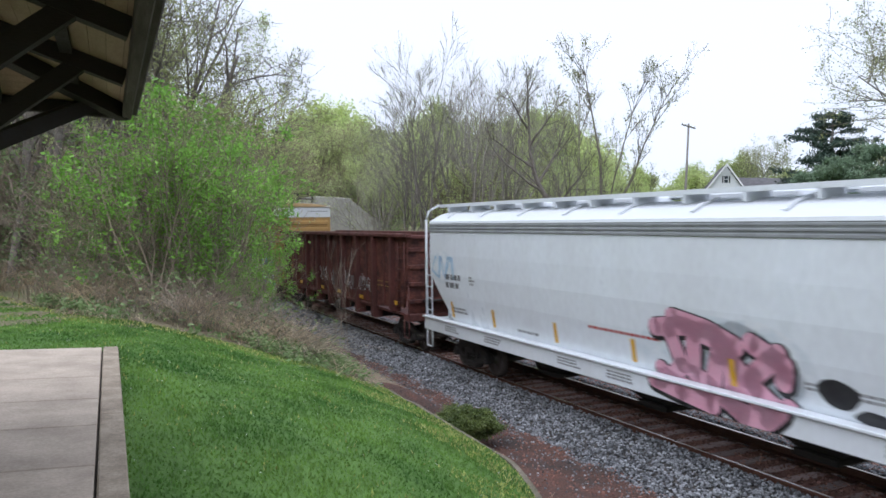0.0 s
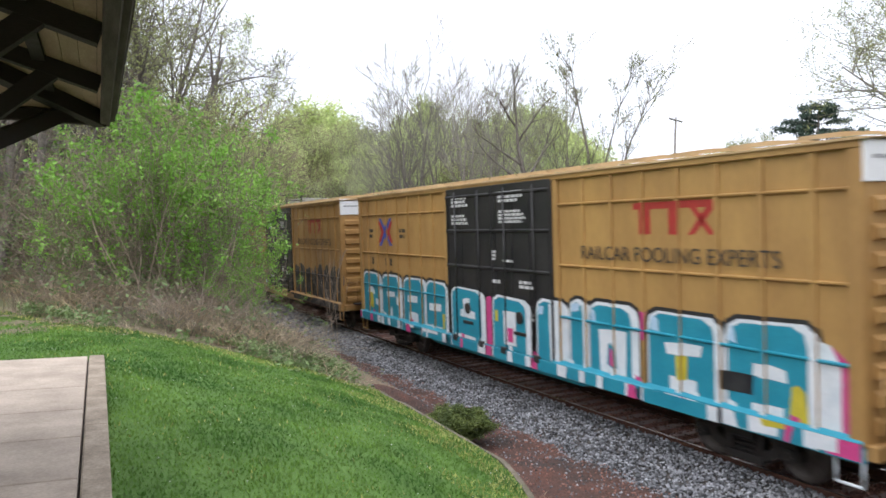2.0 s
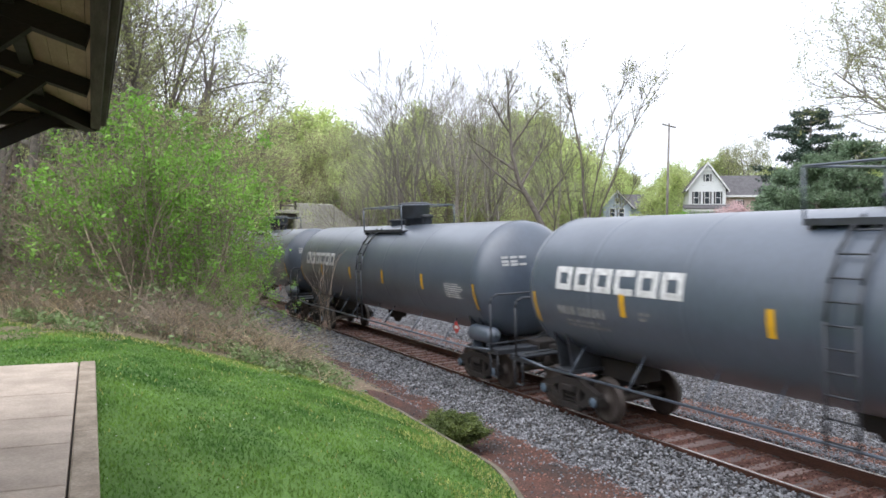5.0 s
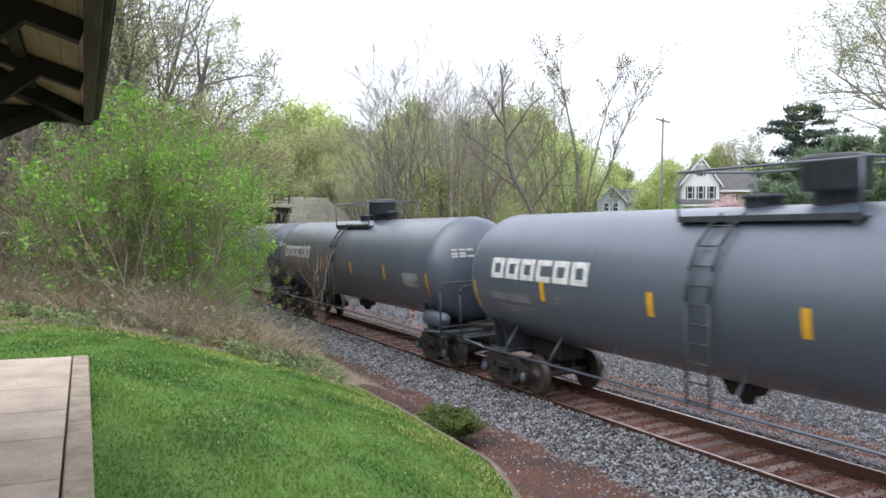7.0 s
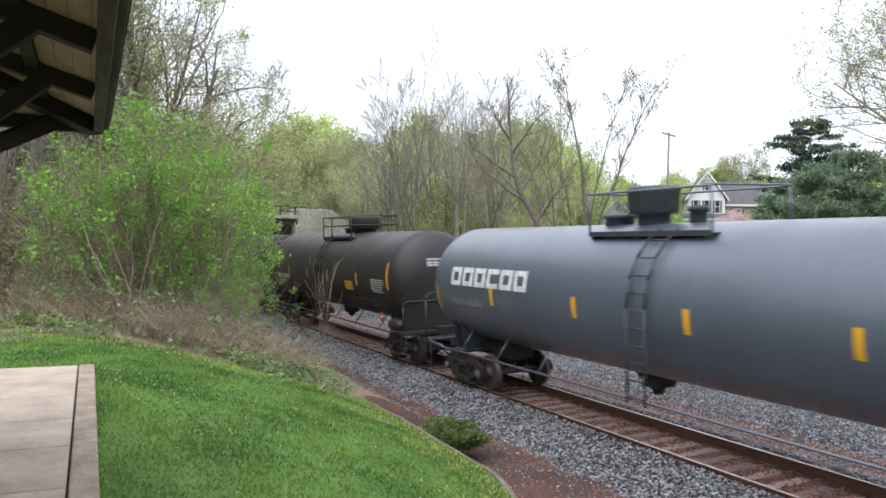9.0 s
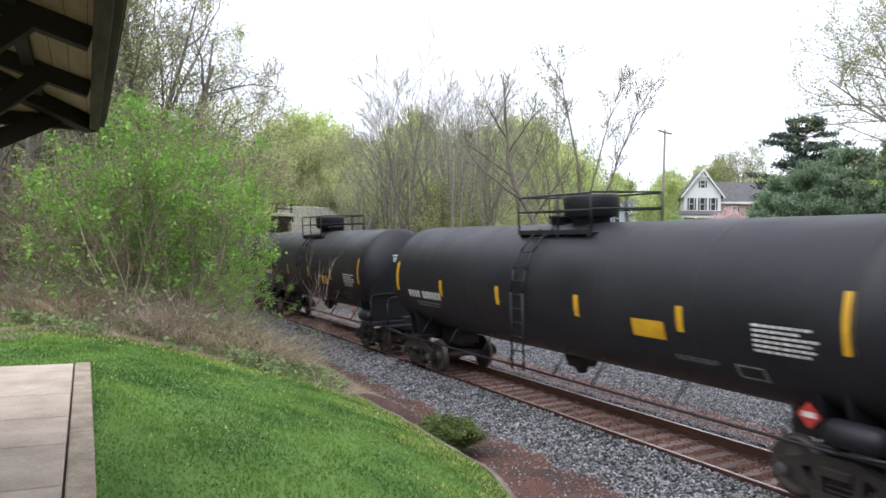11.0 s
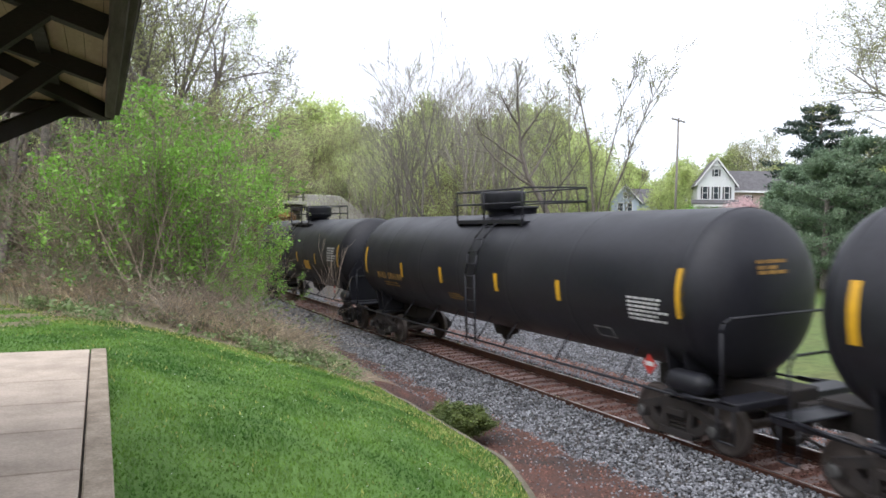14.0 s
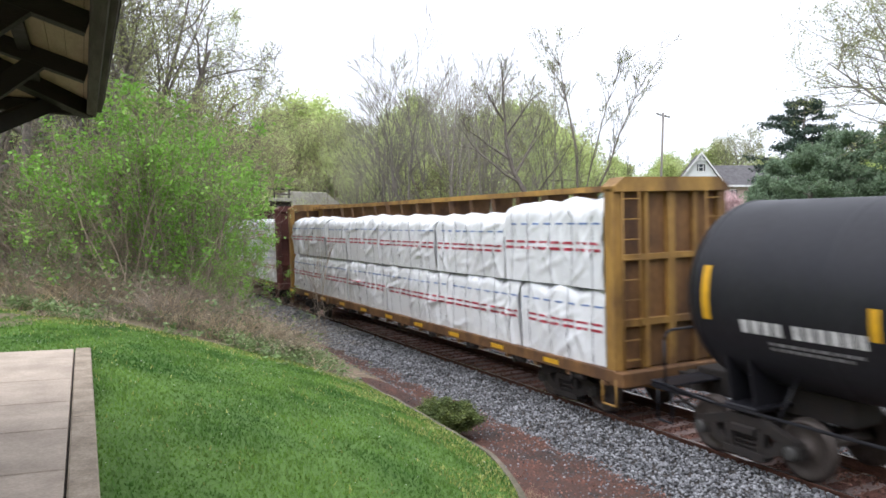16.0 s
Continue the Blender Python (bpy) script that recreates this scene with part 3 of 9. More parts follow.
# ---- the train ----
M_HOPPER = mat("hopper_grey_white_paint", (0.74, 0.775, 0.82), 0.34, colour2=(0.65, 0.665, 0.69), scale=0.9, amount=0.6, fine=14, grain=0.05, bump=0.03, stretch=(1, 0.9, 0.35))
M_HOPPER_ROOF = mat("hopper_roof_paint", (0.70, 0.725, 0.76), 0.42, colour2=(0.66, 0.67, 0.68), scale=1.2, fine=20, grain=0.05, bump=0.03)
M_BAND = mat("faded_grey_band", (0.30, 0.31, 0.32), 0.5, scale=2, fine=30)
M_OXIDE = mat("oxide_brown_steel", (0.165, 0.050, 0.034), 0.72, colour2=(0.050, 0.019, 0.018), scale=2.6, amount=0.95, fine=14, grain=0.35, bump=0.35, bump_size=0.03, stretch=(1, 0.7, 1.3), contrast=(0.36, 0.64))
M_OXIDE_RIB = mat("oxide_rib_paint", (0.150, 0.048, 0.038), 0.66, colour2=(0.07, 0.025, 0.022), scale=2.0, amount=0.9, fine=25, grain=0.2, stretch=(1, 1, 0.4))
M_YELLOW = mat("railcar_yellow_paint", (0.47, 0.28, 0.096), 0.46, colour2=(0.29, 0.155, 0.052), scale=0.9, amount=0.7, fine=18, grain=0.07, bump=0.04, stretch=(1, 1, 0.35))
M_YELLOW2 = mat("weathered_yellow_paint", (0.44, 0.25, 0.06), 0.6, colour2=(0.11, 0.055, 0.026), scale=1.4, amount=0.95, fine=18, grain=0.12, bump=0.08, stretch=(1, 1, 0.4))
M_DOOR = mat("black_door_paint", (0.018, 0.018, 0.02), 0.45, colour2=(0.05, 0.045, 0.042), scale=1.5, amount=0.5, fine=20, grain=0.2, bump=0.05)
M_PANEL_WHITE = mat("white_end_paint", (0.78, 0.79, 0.8), 0.5, colour2=(0.6, 0.6, 0.6), scale=2, amount=0.4, fine=30, grain=0.04, bump=0.03)
M_TANK_GREY = mat("tank_blue_grey_paint", (0.080, 0.103, 0.138), 0.45, colour2=(0.063, 0.082, 0.112), scale=0.7, amount=0.8, fine=12, grain=0.08, bump=0.03, stretch=(1, 0.7, 0.5), spec=0.4, coat=1.0, coat_ior=1.6)
M_TANK_GREY_DARK = mat("grimy_blue_grey_paint", (0.045, 0.052, 0.064), 0.5, colour2=(0.025, 0.026, 0.029), scale=3, amount=0.8, fine=20, grain=0.15, bump=0.08)
M_TANK_BLACK = mat("tank_black_paint", (0.013, 0.0135, 0.0185), 0.45, colour2=(0.025, 0.0245, 0.0285), scale=0.8, amount=0.7, fine=14, grain=0.15, bump=0.04, stretch=(1, 0.7, 0.5), spec=0.34)
M_TANK_DUSTY = mat("tank_dusty_black_paint", (0.024, 0.0235, 0.025), 0.48, colour2=(0.042, 0.039, 0.038), scale=0.8, amount=0.8, fine=14, grain=0.15, bump=0.04, stretch=(1, 0.7, 0.5))
M_IRON = mat("running_gear_grime", (0.018, 0.016, 0.0155), 0.85, colour2=(0.036, 0.027, 0.023), scale=5, amount=0.8, fine=40, grain=0.3, bump=0.25)
M_TREAD = mat("wheel_steel", (0.09, 0.075, 0.068), 0.55, metal=0.4, colour2=(0.05, 0.035, 0.03), scale=5, fine=50, grain=0.2)
M_CAP_BLUE = mat("blue_bearing_cap", (0.10, 0.15, 0.21), 0.5, colour2=(0.07, 0.09, 0.11), scale=8, amount=0.8, fine=40, grain=0.2)
M_CAP_GREY = mat("grey_bearing_cap", (0.075, 0.073, 0.072), 0.5, colour2=(0.06, 0.058, 0.055), scale=8, amount=0.8, fine=40, grain=0.2)
M_REFLECT = mat("yellow_reflector", (0.72, 0.40, 0.02), 0.4, colour2=(0.5, 0.27, 0.02), scale=6, amount=0.6, fine=40, grain=0.06)
M_STENCIL = mat("white_stencil", (0.72, 0.72, 0.72), 0.55, colour2=(0.4, 0.4, 0.4), scale=7, amount=0.8, fine=40, grain=0.1)
M_STENCIL_GREY = mat("grey_stencil", (0.30, 0.30, 0.31), 0.6, colour2=(0.15, 0.15, 0.15), scale=7, amount=0.8, fine=40, grain=0.1)
M_STENCIL_ASH = mat("faded_black_stencil", (0.12, 0.12, 0.125), 0.6, colour2=(0.22, 0.22, 0.23), scale=7, amount=0.7, fine=40, grain=0.1)
M_STENCIL_AMBER = mat("amber_stencil", (0.42, 0.24, 0.06), 0.6, colour2=(0.12, 0.07, 0.03), scale=7, amount=0.9, fine=40, grain=0.1)
M_STENCIL_DARK = mat("dark_stencil", (0.035, 0.03, 0.028), 0.6, colour2=(0.1, 0.07, 0.04), scale=7, amount=0.5, fine=40, grain=0.1)
M_RED = mat("red_paint", (0.42, 0.035, 0.03), 0.5, colour2=(0.3, 0.04, 0.03), scale=6, fine=40, grain=0.08)
M_BLUE = mat("blue_paint", (0.05, 0.09, 0.42), 0.5, scale=6, fine=40, grain=0.08)
M_TEAL = mat("teal_spray_paint", (0.015, 0.23, 0.33), 0.5, colour2=(0.025, 0.29, 0.39), scale=2.5, amount=0.8, fine=25, grain=0.08)
M_SPRAY_WHITE = mat("white_spray_paint", (0.74, 0.76, 0.79), 0.55, colour2=(0.5, 0.58, 0.64), scale=3, amount=0.6, fine=25, grain=0.06)
M_SPRAY_PINK = mat("hot_pink_spray_paint", (0.62, 0.07, 0.25), 0.5, scale=4, amount=0.4, fine=25, grain=0.08)
M_SPRAY_ROSE = mat("rose_spray_paint", (0.68, 0.33, 0.43), 0.5, colour2=(0.66, 0.38, 0.47), scale=3, amount=0.8, fine=25, grain=0.06)
M_SPRAY_BLACK = mat("black_spray_paint", (0.014, 0.014, 0.018), 0.5, colour2=(0.05, 0.05, 0.05), scale=4, amount=0.5, fine=25, grain=0.1)
M_SPRAY_LEMON = mat("yellow_spray_paint", (0.62, 0.52, 0.05), 0.5, scale=4, amount=0.5, fine=25, grain=0.08)
M_SPRAY_GREEN = mat("dark_green_spray_paint", (0.035, 0.11, 0.055), 0.5, colour2=(0.09, 0.2, 0.09), scale=3, amount=0.8, fine=25, grain=0.1)
M_SPRAY_SKY = mat("pale_blue_spray_paint", (0.45, 0.62, 0.78), 0.5, scale=4, amount=0.3, fine=25, grain=0.08)
M_SPRAY_SMOKE = mat("smoky_grey_spray_paint", (0.15, 0.13, 0.115), 0.6, colour2=(0.045, 0.04, 0.04), scale=3, amount=0.9, fine=25, grain=0.1)
M_WRAP = mat("white_lumber_wrap", (0.87, 0.885, 0.91), 0.24, colour2=(0.81, 0.83, 0.865), scale=1.2, amount=0.7, fine=3, grain=0.03, bump=0.25, bump_size=0.02, spec=0.7)
M_STRAP = mat("grey_strap", (0.19, 0.20, 0.23), 0.6, scale=10)
M_PRINT_RED = mat("red_wrap_print", (0.46, 0.045, 0.075), 0.45, scale=8, amount=0.4, fine=30, grain=0.08)
M_PRINT_BLUE = mat("blue_wrap_print", (0.16, 0.27, 0.55), 0.45, scale=8, amount=0.5, fine=30, grain=0.08)

movers, wheels = [], []  # (thing, place in the train, offset), (wheelset, rest, place in the train)


def clip_band(poly, lo, hi):
    """The part of a polygon of (y, z) pairs with lo <= y <= hi."""
    for side, lim in ((1, lo), (-1, hi)):
        out = []
        for i, p in enumerate(poly):
            q = poly[(i + 1) % len(poly)]
            dp, dq = side * (p[0] - lim), side * (q[0] - lim)
            if dp >= 0:
                out.append(p)
            if (dp > 0 > dq) or (dp < 0 < dq):
                s = dp / (dp - dq)
                out.append((p[0] + s * (q[0] - p[0]), p[1] + s * (q[1] - p[1])))
        poly = out
        if len(poly) < 3:
            return []
    return poly


def decal(name, polys, material, parent, x, lift=0.003, ribs=(), rib_x=None, label="", both=False):
    """Flat paint on a car's side, following its ribs."""
    ms = Mesh()
    edges = sorted(ribs)
    for poly in polys:
        bands = []
        if edges:
            at = -99.0
            for a, b in edges:
                bands += [(at, a, x), (a, b, rib_x)]
                at = b
            bands.append((at, 99.0, x))
        else:
            bands = [(-99.0, 99.0, x)]
        for lo, hi, face in bands:
            c = clip_band(poly, lo, hi)
            if c:
                area = sum(c[i][0] * c[(i + 1) % len(c)][1] - c[(i + 1) % len(c)][0] * c[i][1] for i in range(len(c)))
                if area > 0:
                    c = c[::-1]
                ms.add([(face - lift, p[0], p[1]) for p in c], [tuple(range(len(c)))])
    if name in ("stencil", "label", "number_bar", "graffiti_cut", "graffiti_tag", "graffiti_line"):
        return each(name, ms, material, parent, label)
    return part(name, ms, material, parent, label)


def rect(y0, y1, z0, z1):
    return [(y0, z0), (y1, z0), (y1, z1), (y0, z1)]


def blob(cy, cz, ry, rz, seed, n=18, wob=0.18):
    rn = random.Random(seed)
    ph = [rn.uniform(0, 6.28) for _ in range(3)]
    return [(cy + ry * math.cos(a) * (1 + wob * math.sin(2 * a + ph[0]) * 0.6 + wob * math.sin(3 * a + ph[1]) * 0.5), cz + rz * math.sin(a) * (1 + wob * math.sin(2 * a + ph[2]) * 0.6)) for a in [6.28318 * i / n for i in range(n)]]


def text_bars(y0, y1, z0, z1, rows, seed, fill=0.62):
    """Rows of short bars in place of lettering too small to read."""
    rn, out = random.Random(seed), []
    h = (z1 - z0) / rows
    for r in range(rows):
        y = y1
        stop = y0 + (y1 - y0) * rn.uniform(0.0, 0.3) * (rows > 1)
        while y > stop + 0.05:
            w = min(rn.uniform(0.5, 1.6) * h + 0.05, y - stop)
            out.append(rect(y - w, y, z0 + r * h + h * (1 - fill) / 2, z0 + r * h + h * (1 + fill) / 2))
            y -= w + 0.25 * h + 0.015
    return out


# -- running gear, shared by all the cars --
def side_frame_mesh():
    ms = Mesh()
    def bar(poly, a=-0.075, b=0.075):
        ms.sheet(poly, "x", a, b)
    bar([(-1.02, 0.50), (-0.98, 0.62), (-0.55, 0.74), (-0.3, 0.83), (0.3, 0.83), (0.55, 0.74), (0.98, 0.62), (1.02, 0.50), (0.7, 0.53), (0.35, 0.66), (-0.35, 0.66), (-0.7, 0.53)])
    for s in (-1, 1):
        bar([(s * 0.74, 0.54), (s * 0.68, 0.36), (s * 0.36, 0.22), (s * 0.28, 0.34), (s * 0.52, 0.46), (s * 0.58, 0.56)])
        bar([(s * 0.22, 0.3), (s * 0.36, 0.3), (s * 0.40, 0.68), (s * 0.26, 0.68)])
        bar([(s * 0.74, 0.38), (s * 1.03, 0.38), (s * 1.03, 0.55), (s * 0.74, 0.55)], -0.09, 0.09)
        ms.tube((-0.12, s * 0.89, 0.457), (0.1, s * 0.89, 0.457), 0.115, n=12)
    bar([(-0.40, 0.18), (0.40, 0.18), (0.40, 0.30), (-0.40, 0.30)], -0.11, 0.11)
    for y in (-0.13, 0.0, 0.13):
        for z in (0.32, 0.40, 0.48):
            ms.tube((-0.01, y, z), (-0.01, y, z + 0.045), 0.062, n=8)
    ms.box(-0.13, 0.06, -0.24, 0.24, 0.54, 0.68, bevel=0.02)
    return ms.data("side_frame", M_IRON)


def wheelset_mesh():
    ms = Mesh()
    for s in (-1, 1):
        prof = [(0.665, 0.15), (0.67, 0.40), (0.675, 0.482), (0.70, 0.482), (0.715, 0.457), (0.805, 0.452), (0.81, 0.39), (0.775, 0.36), (0.765, 0.2), (0.80, 0.14), (0.86, 0.085), (0.99, 0.085)]
        if s < 0:
            prof = [(-a, r) for a, r in prof[::-1]]
        ms.lathe(prof, "x", 28)
        ms.lathe([(s * 1.0, 0.10), (s * 1.10, 0.095), (s * 1.11, 0.06), (s * 1.115, 0.001)][::s], "x", 14)
        for k in range(3):
            a = 2.0944 * k
            ms.tube((s * 1.10, 0.055 * math.cos(a), 0.055 * math.sin(a)), (s * 1.128, 0.055 * math.cos(a), 0.055 * math.sin(a)), 0.018, n=6)
    ms.tube((-0.66, 0, 0), (0.66, 0, 0), 0.085, n=12, caps=False)
    return ms.data("wheelset", M_TREAD)


FRAME_MESH, WHEEL_MESH = side_frame_mesh(), wheelset_mesh()


def add_trucks(car, place, centres, cap=None):
    for c in centres:
        ms = Mesh().box(-1.0, 1.0, -0.2, 0.2, 0.50, 0.70, bevel=0.03).tube((0, 0, 0.68), (0, 0, 0.84), 0.24, n=16)
        for s in (-1, 1):
            ms.box(-0.62, 0.62, s * 0.36 - 0.05, s * 0.36 + 0.05, 0.40, 0.50)
        tk = part("truck", ms, M_IRON, car)
        tk.location = (0, c, 0)
        for s in (-1, 1):
            f = part("side_frame", FRAME_MESH, M_IRON, tk)
            f.matrix_basis = pose(s * 1.0, 0, 0, 0, 0, 0 if s < 0 else 180)
        for d in (-0.89, 0.89):
            w = part("wheelset", WHEEL_MESH, M_IRON, tk)
            w.location = (0, d, 0.457)
            wheels.append((w, (0, d, 0.457), place + c + d))
            for s in (-1, 1) if cap else ():
                part("bearing_cap", Mesh().lathe([(s * 1.129, 0.105), (s * 1.145, 0.10), (s * 1.155, 0.07), (s * 1.158, 0.001)][::s], "x", 16, centre=(0, d, 0.457)), cap, tk)


def coupler(car, y, s):
    """A knuckle coupler with its shank and air hose; s points outwards."""
    ms = Mesh().box(-0.09, 0.09, y, y + s * 0.62, 0.80, 0.98, bevel=0.02)
    ms.sheet([(-0.13, y + s * 0.55), (0.14, y + s * 0.55), (0.2, y + s * 0.72), (0.16, y + s * 0.86), (0.02, y + s * 0.84), (-0.02, y + s * 0.72), (-0.16, y + s * 0.86), (-0.19, y + s * 0.7)], "z", 0.74, 1.03)
    ms.pipe([(-0.3, y + s * 0.2, 0.72), (-0.31, y + s * 0.5, 0.55), (-0.3, y + s * 0.8, 0.45)], 0.028)
    return part("coupler", ms, M_IRON, car)


def ladder(car, x, y0, y1, z0, z1, material, rungs, name="ladder", along="y", rail=0.02):
    ms = Mesh()
    def at(v, z):
        return (x, v, z) if along == "y" else (v, x, z)
    for v in (y0, y1):
        ms.tube(at(v, z0), at(v, z1), rail, n=6)
    lad = part(name, ms, material, car)
    steps = Mesh()
    for i in range(rungs):
        z = z0 + (z1 - z0) * (i + 0.5) / rungs
        steps.tube(at(y0, z), at(y1, z), rail * 0.75, n=6)
    each("rung", steps, material, lad)
    return lad


def register(car, place, offset=None):
    car.matrix_basis = track_pose(place) @ (offset or Matrix())
    movers.append((car, place, offset or Matrix()))
    return car


# -- tank cars --
TANK_Z, TANK_R = 2.70, 1.505


def shell_patch(ms, y0, y1, z0, z1, lift=0.006, n=8, slot=0):
    """A patch that lies on the near side of the shell."""
    vs = []
    for i in range(n + 1):
        z = z0 + (z1 - z0) * i / n
        x = -math.sqrt((TANK_R + lift) ** 2 - (z - TANK_Z) ** 2)
        vs += [(x, y0, z), (x, y1, z)]
    ms.add(vs, [(2 * i, 2 * i + 2, 2 * i + 3, 2 * i + 1) for i in range(n)], slot, True)


def make_tank_car(place, grey, label, seed, paint=None, plate=True, lad_y=-0.45, deck=(-2.8, 0.6), dome=-1.73, hatch=-0.38, marks=None, amber=False, vent=-2.72):
    rn = random.Random(seed)
    body_mat = paint or (M_TANK_GREY if grey else M_TANK_BLACK)
    gear_mat = M_TANK_GREY_DARK if grey else body_mat
    car = thing("tank_car", label, "tank car", "tank cars of the freight train")
    # ring, platform and truck positions at the two ends
    ends = {1: 6.98, -1: -8.40} if grey else {1: 7.30, -1: -8.30 if amber else -7.75}
    half = -ends[-1]
    prof = [(ends[-1] - 0.74 * math.sin(a), TANK_R * math.cos(a)) for a in [1.5707 * i / 10 for i in range(10, -1, -1)]]
    prof[0] = (prof[0][0], 0.002)
    prof.append((ends[-1] + 0.1, TANK_R))
    for y in (-5.0, -2.5, 0.0, 2.5, 5.0):
        prof += [(y - 0.12, TANK_R), (y - 0.06, TANK_R), (y - 0.03, TANK_R), (y - 0.012, TANK_R + 0.005), (y + 0.012, TANK_R + 0.005), (y + 0.03, TANK_R), (y + 0.06, TANK_R), (y + 0.12, TANK_R)]
    prof.append((ends[1] - 0.1, TANK_R))
    prof += [(ends[1] + 0.74 * math.sin(a), max(0.002, TANK_R * math.cos(a))) for a in [1.5707 * i / 10 for i in range(11)]]
    part("shell", Mesh().lathe(prof, "y", 56, centre=(0, 0, TANK_Z)), body_mat, car)
    for s in (-1, 1):
        e = ends[s]
        rg = Mesh().lathe([(e - 0.035, TANK_R + 0.001), (e - 0.02, TANK_R + 0.010), (e + 0.02, TANK_R + 0.010), (e + 0.035, TANK_R + 0.001)], "y", 56, centre=(0, 0, TANK_Z))
        part("weld_ring", rg, body_mat, car)
        # stub sill, saddle and end platform
        part("stub_sill", Mesh().box(-0.32, 0.32, e - s * 1.9, e + s * 1.2, 0.80, 1.24, bevel=0.02), M_IRON, car)
        for dy in (0.75, 0.30):
            part("saddle_plate", Mesh().sheet([(-1.05, 1.0), (1.05, 1.0), (1.20, 1.85), (1.0, 1.62), (0.6, 1.35), (0, 1.22), (-0.6, 1.35), (-1.0, 1.62), (-1.20, 1.85)], "y", e - s * dy - 0.025, e - s * dy + 0.025), gear_mat, car)
        part("saddle", Mesh().box(-1.15, 1.15, e - s * 0.85, e - s * 0.2, 0.92, 1.0, bevel=0.02), gear_mat, car)
        part("end_platform", Mesh().box(-1.42, 1.42, e + s * 0.62, e + s * 1.08, 1.09, 1.13, bevel=0.01), gear_mat, car)
        part("platform_edge", Mesh().box(-1.45, 1.45, e + s * 1.06, e + s * 1.14, 1.02, 1.14, bevel=0.01), gear_mat, car)
        for x in (-1.40, 1.40):
            part("platform_bracket", Mesh().box(x - 0.025, x + 0.025, e - s * 0.1, e + s * 1.08, 1.00, 1.08), gear_mat, car)
            part("step", Mesh().pipe([(x, e + s * 0.68, 1.06), (x, e + s * 0.68, 0.46), (x, e + s * 1.02, 0.46), (x, e + s * 1.02, 1.06)], 0.022), gear_mat, car)
        if grey or amber:
            hoop = [(-1.46, 1.12), (-1.46, 2.22), (-1.42, 2.36), (-1.28, 2.43), (1.28, 2.43), (1.42, 2.36), (1.46, 2.22), (1.46, 1.12)]
        else:
            hoop = [(-1.40, 1.12), (-1.40, 1.86), (-1.36, 1.97), (-1.24, 2.03), (1.24, 2.03), (1.36, 1.97), (1.40, 1.86), (1.40, 1.12)]
        part("end_railing", Mesh().pipe([(x, e + s * 0.84, z) for x, z in hoop], 0.026), gear_mat, car)
        coupler(car, e + s * 0.95, s)
        # walkway rail along each flank
        hr = Mesh().pipe([(s * 1.43, ends[-1] - 0.7, 1.10), (s * 1.43, ends[-1] + 0.3, 1.02), (s * 1.43, ends[1] - 0.3, 1.02), (s * 1.43, ends[1] + 0.7, 1.10)], 0.028)
        for y in (-6.6, -4.4, -2.2, -0.9, 0.9, 2.2, 4.0, 5.8):
            hr.tube((s * 1.43, y, 1.02), (s * 1.0, y, 1.60), 0.02, n=5)
            if s > 0:
                hr.tube((s * 1.43, y, 1.02), (s * 1.43, y, 0.78), 0.02, n=5)
        if s > 0:
            hr.pipe([(1.43, -6.2, 0.78), (1.43, 6.2, 0.78)], 0.022)
        part("side_handrail", hr, body_mat, car)
        lx = s * (TANK_R + 0.10)
        lm = Mesh()
        for y in (lad_y - 0.24, lad_y + 0.24):
            pts = [(s * math.sqrt(max(0.0, (TANK_R + 0.09) ** 2 - (z - TANK_Z) ** 2)), y, z) for z in (4.1, 3.9, 3.6, 3.2)] + [(lx, y, 2.7), (lx, y, 1.0)]
            lm.pipe(pts, 0.026)
        lad = part("ladder", lm, gear_mat, car)
        steps = Mesh()
        for i in range(10):
            z = 1.11 + 0.31 * i
            x = lx if z < 2.7 else s * math.sqrt(max(0.0, (TANK_R + 0.09) ** 2 - (z - TANK_Z) ** 2))
            steps.tube((x, lad_y - 0.24, z), (x, lad_y + 0.24, z), 0.016, n=5)
        each("rung", steps, gear_mat, lad)
    # platform, railing and fittings on the top
    tp = Mesh()
    top = TANK_Z + TANK_R
    y0, y1 = deck
    for x in (-0.78, 0.78):
        tp.box(x - 0.17, x + 0.17, y0, y1, top - 0.22, top - 0.18, bevel=0.008)
        tp.box(x - 0.19, x - 0.16, y0, y1, top - 0.24, top - 0.14)
        tp.box(x + 0.16, x + 0.19, y0, y1, top - 0.24, top - 0.14)
    for y in (y0 + 0.1, -0.5, y1 - 0.1):
        tp.box(-0.95, 0.95, y - 0.04, y + 0.04, top - 0.30, top - 0.23)
    each("platform_plank", tp, gear_mat, car)
    rl = Mesh()
    for x in (-0.94, 0.94):
        for z in ((0.62,) if grey else (0.62, 0.28)):
            rl.pipe([(x, y0, top + z - 0.02), (x, y1, top + z)], 0.022)
        for y in ((y0, y1) if grey else (y0, -0.5, y1)):
            rl.tube((x, y, top - 0.2), (x, y, top + 0.62), 0.024, n=6)
    for y in (y0, y1):
        rl.pipe([(-0.94, y, top + 0.62), (0.94, y, top + 0.62)], 0.022)
        if not grey:
            rl.pipe([(-0.94, y, top + 0.28), (0.94, y, top + 0.28)], 0.022)
    each("top_rail", rl, body_mat, car)
    hull = [(top - 0.12, 0.32), (top + 0.18, 0.32), (top + 0.19, 0.47), (top + 0.24, 0.50), (top + 0.62, 0.52), (top + 0.66, 0.54), (top + 0.70, 0.52), (top + 0.74, 0.42), (top + 0.76, 0.002)]
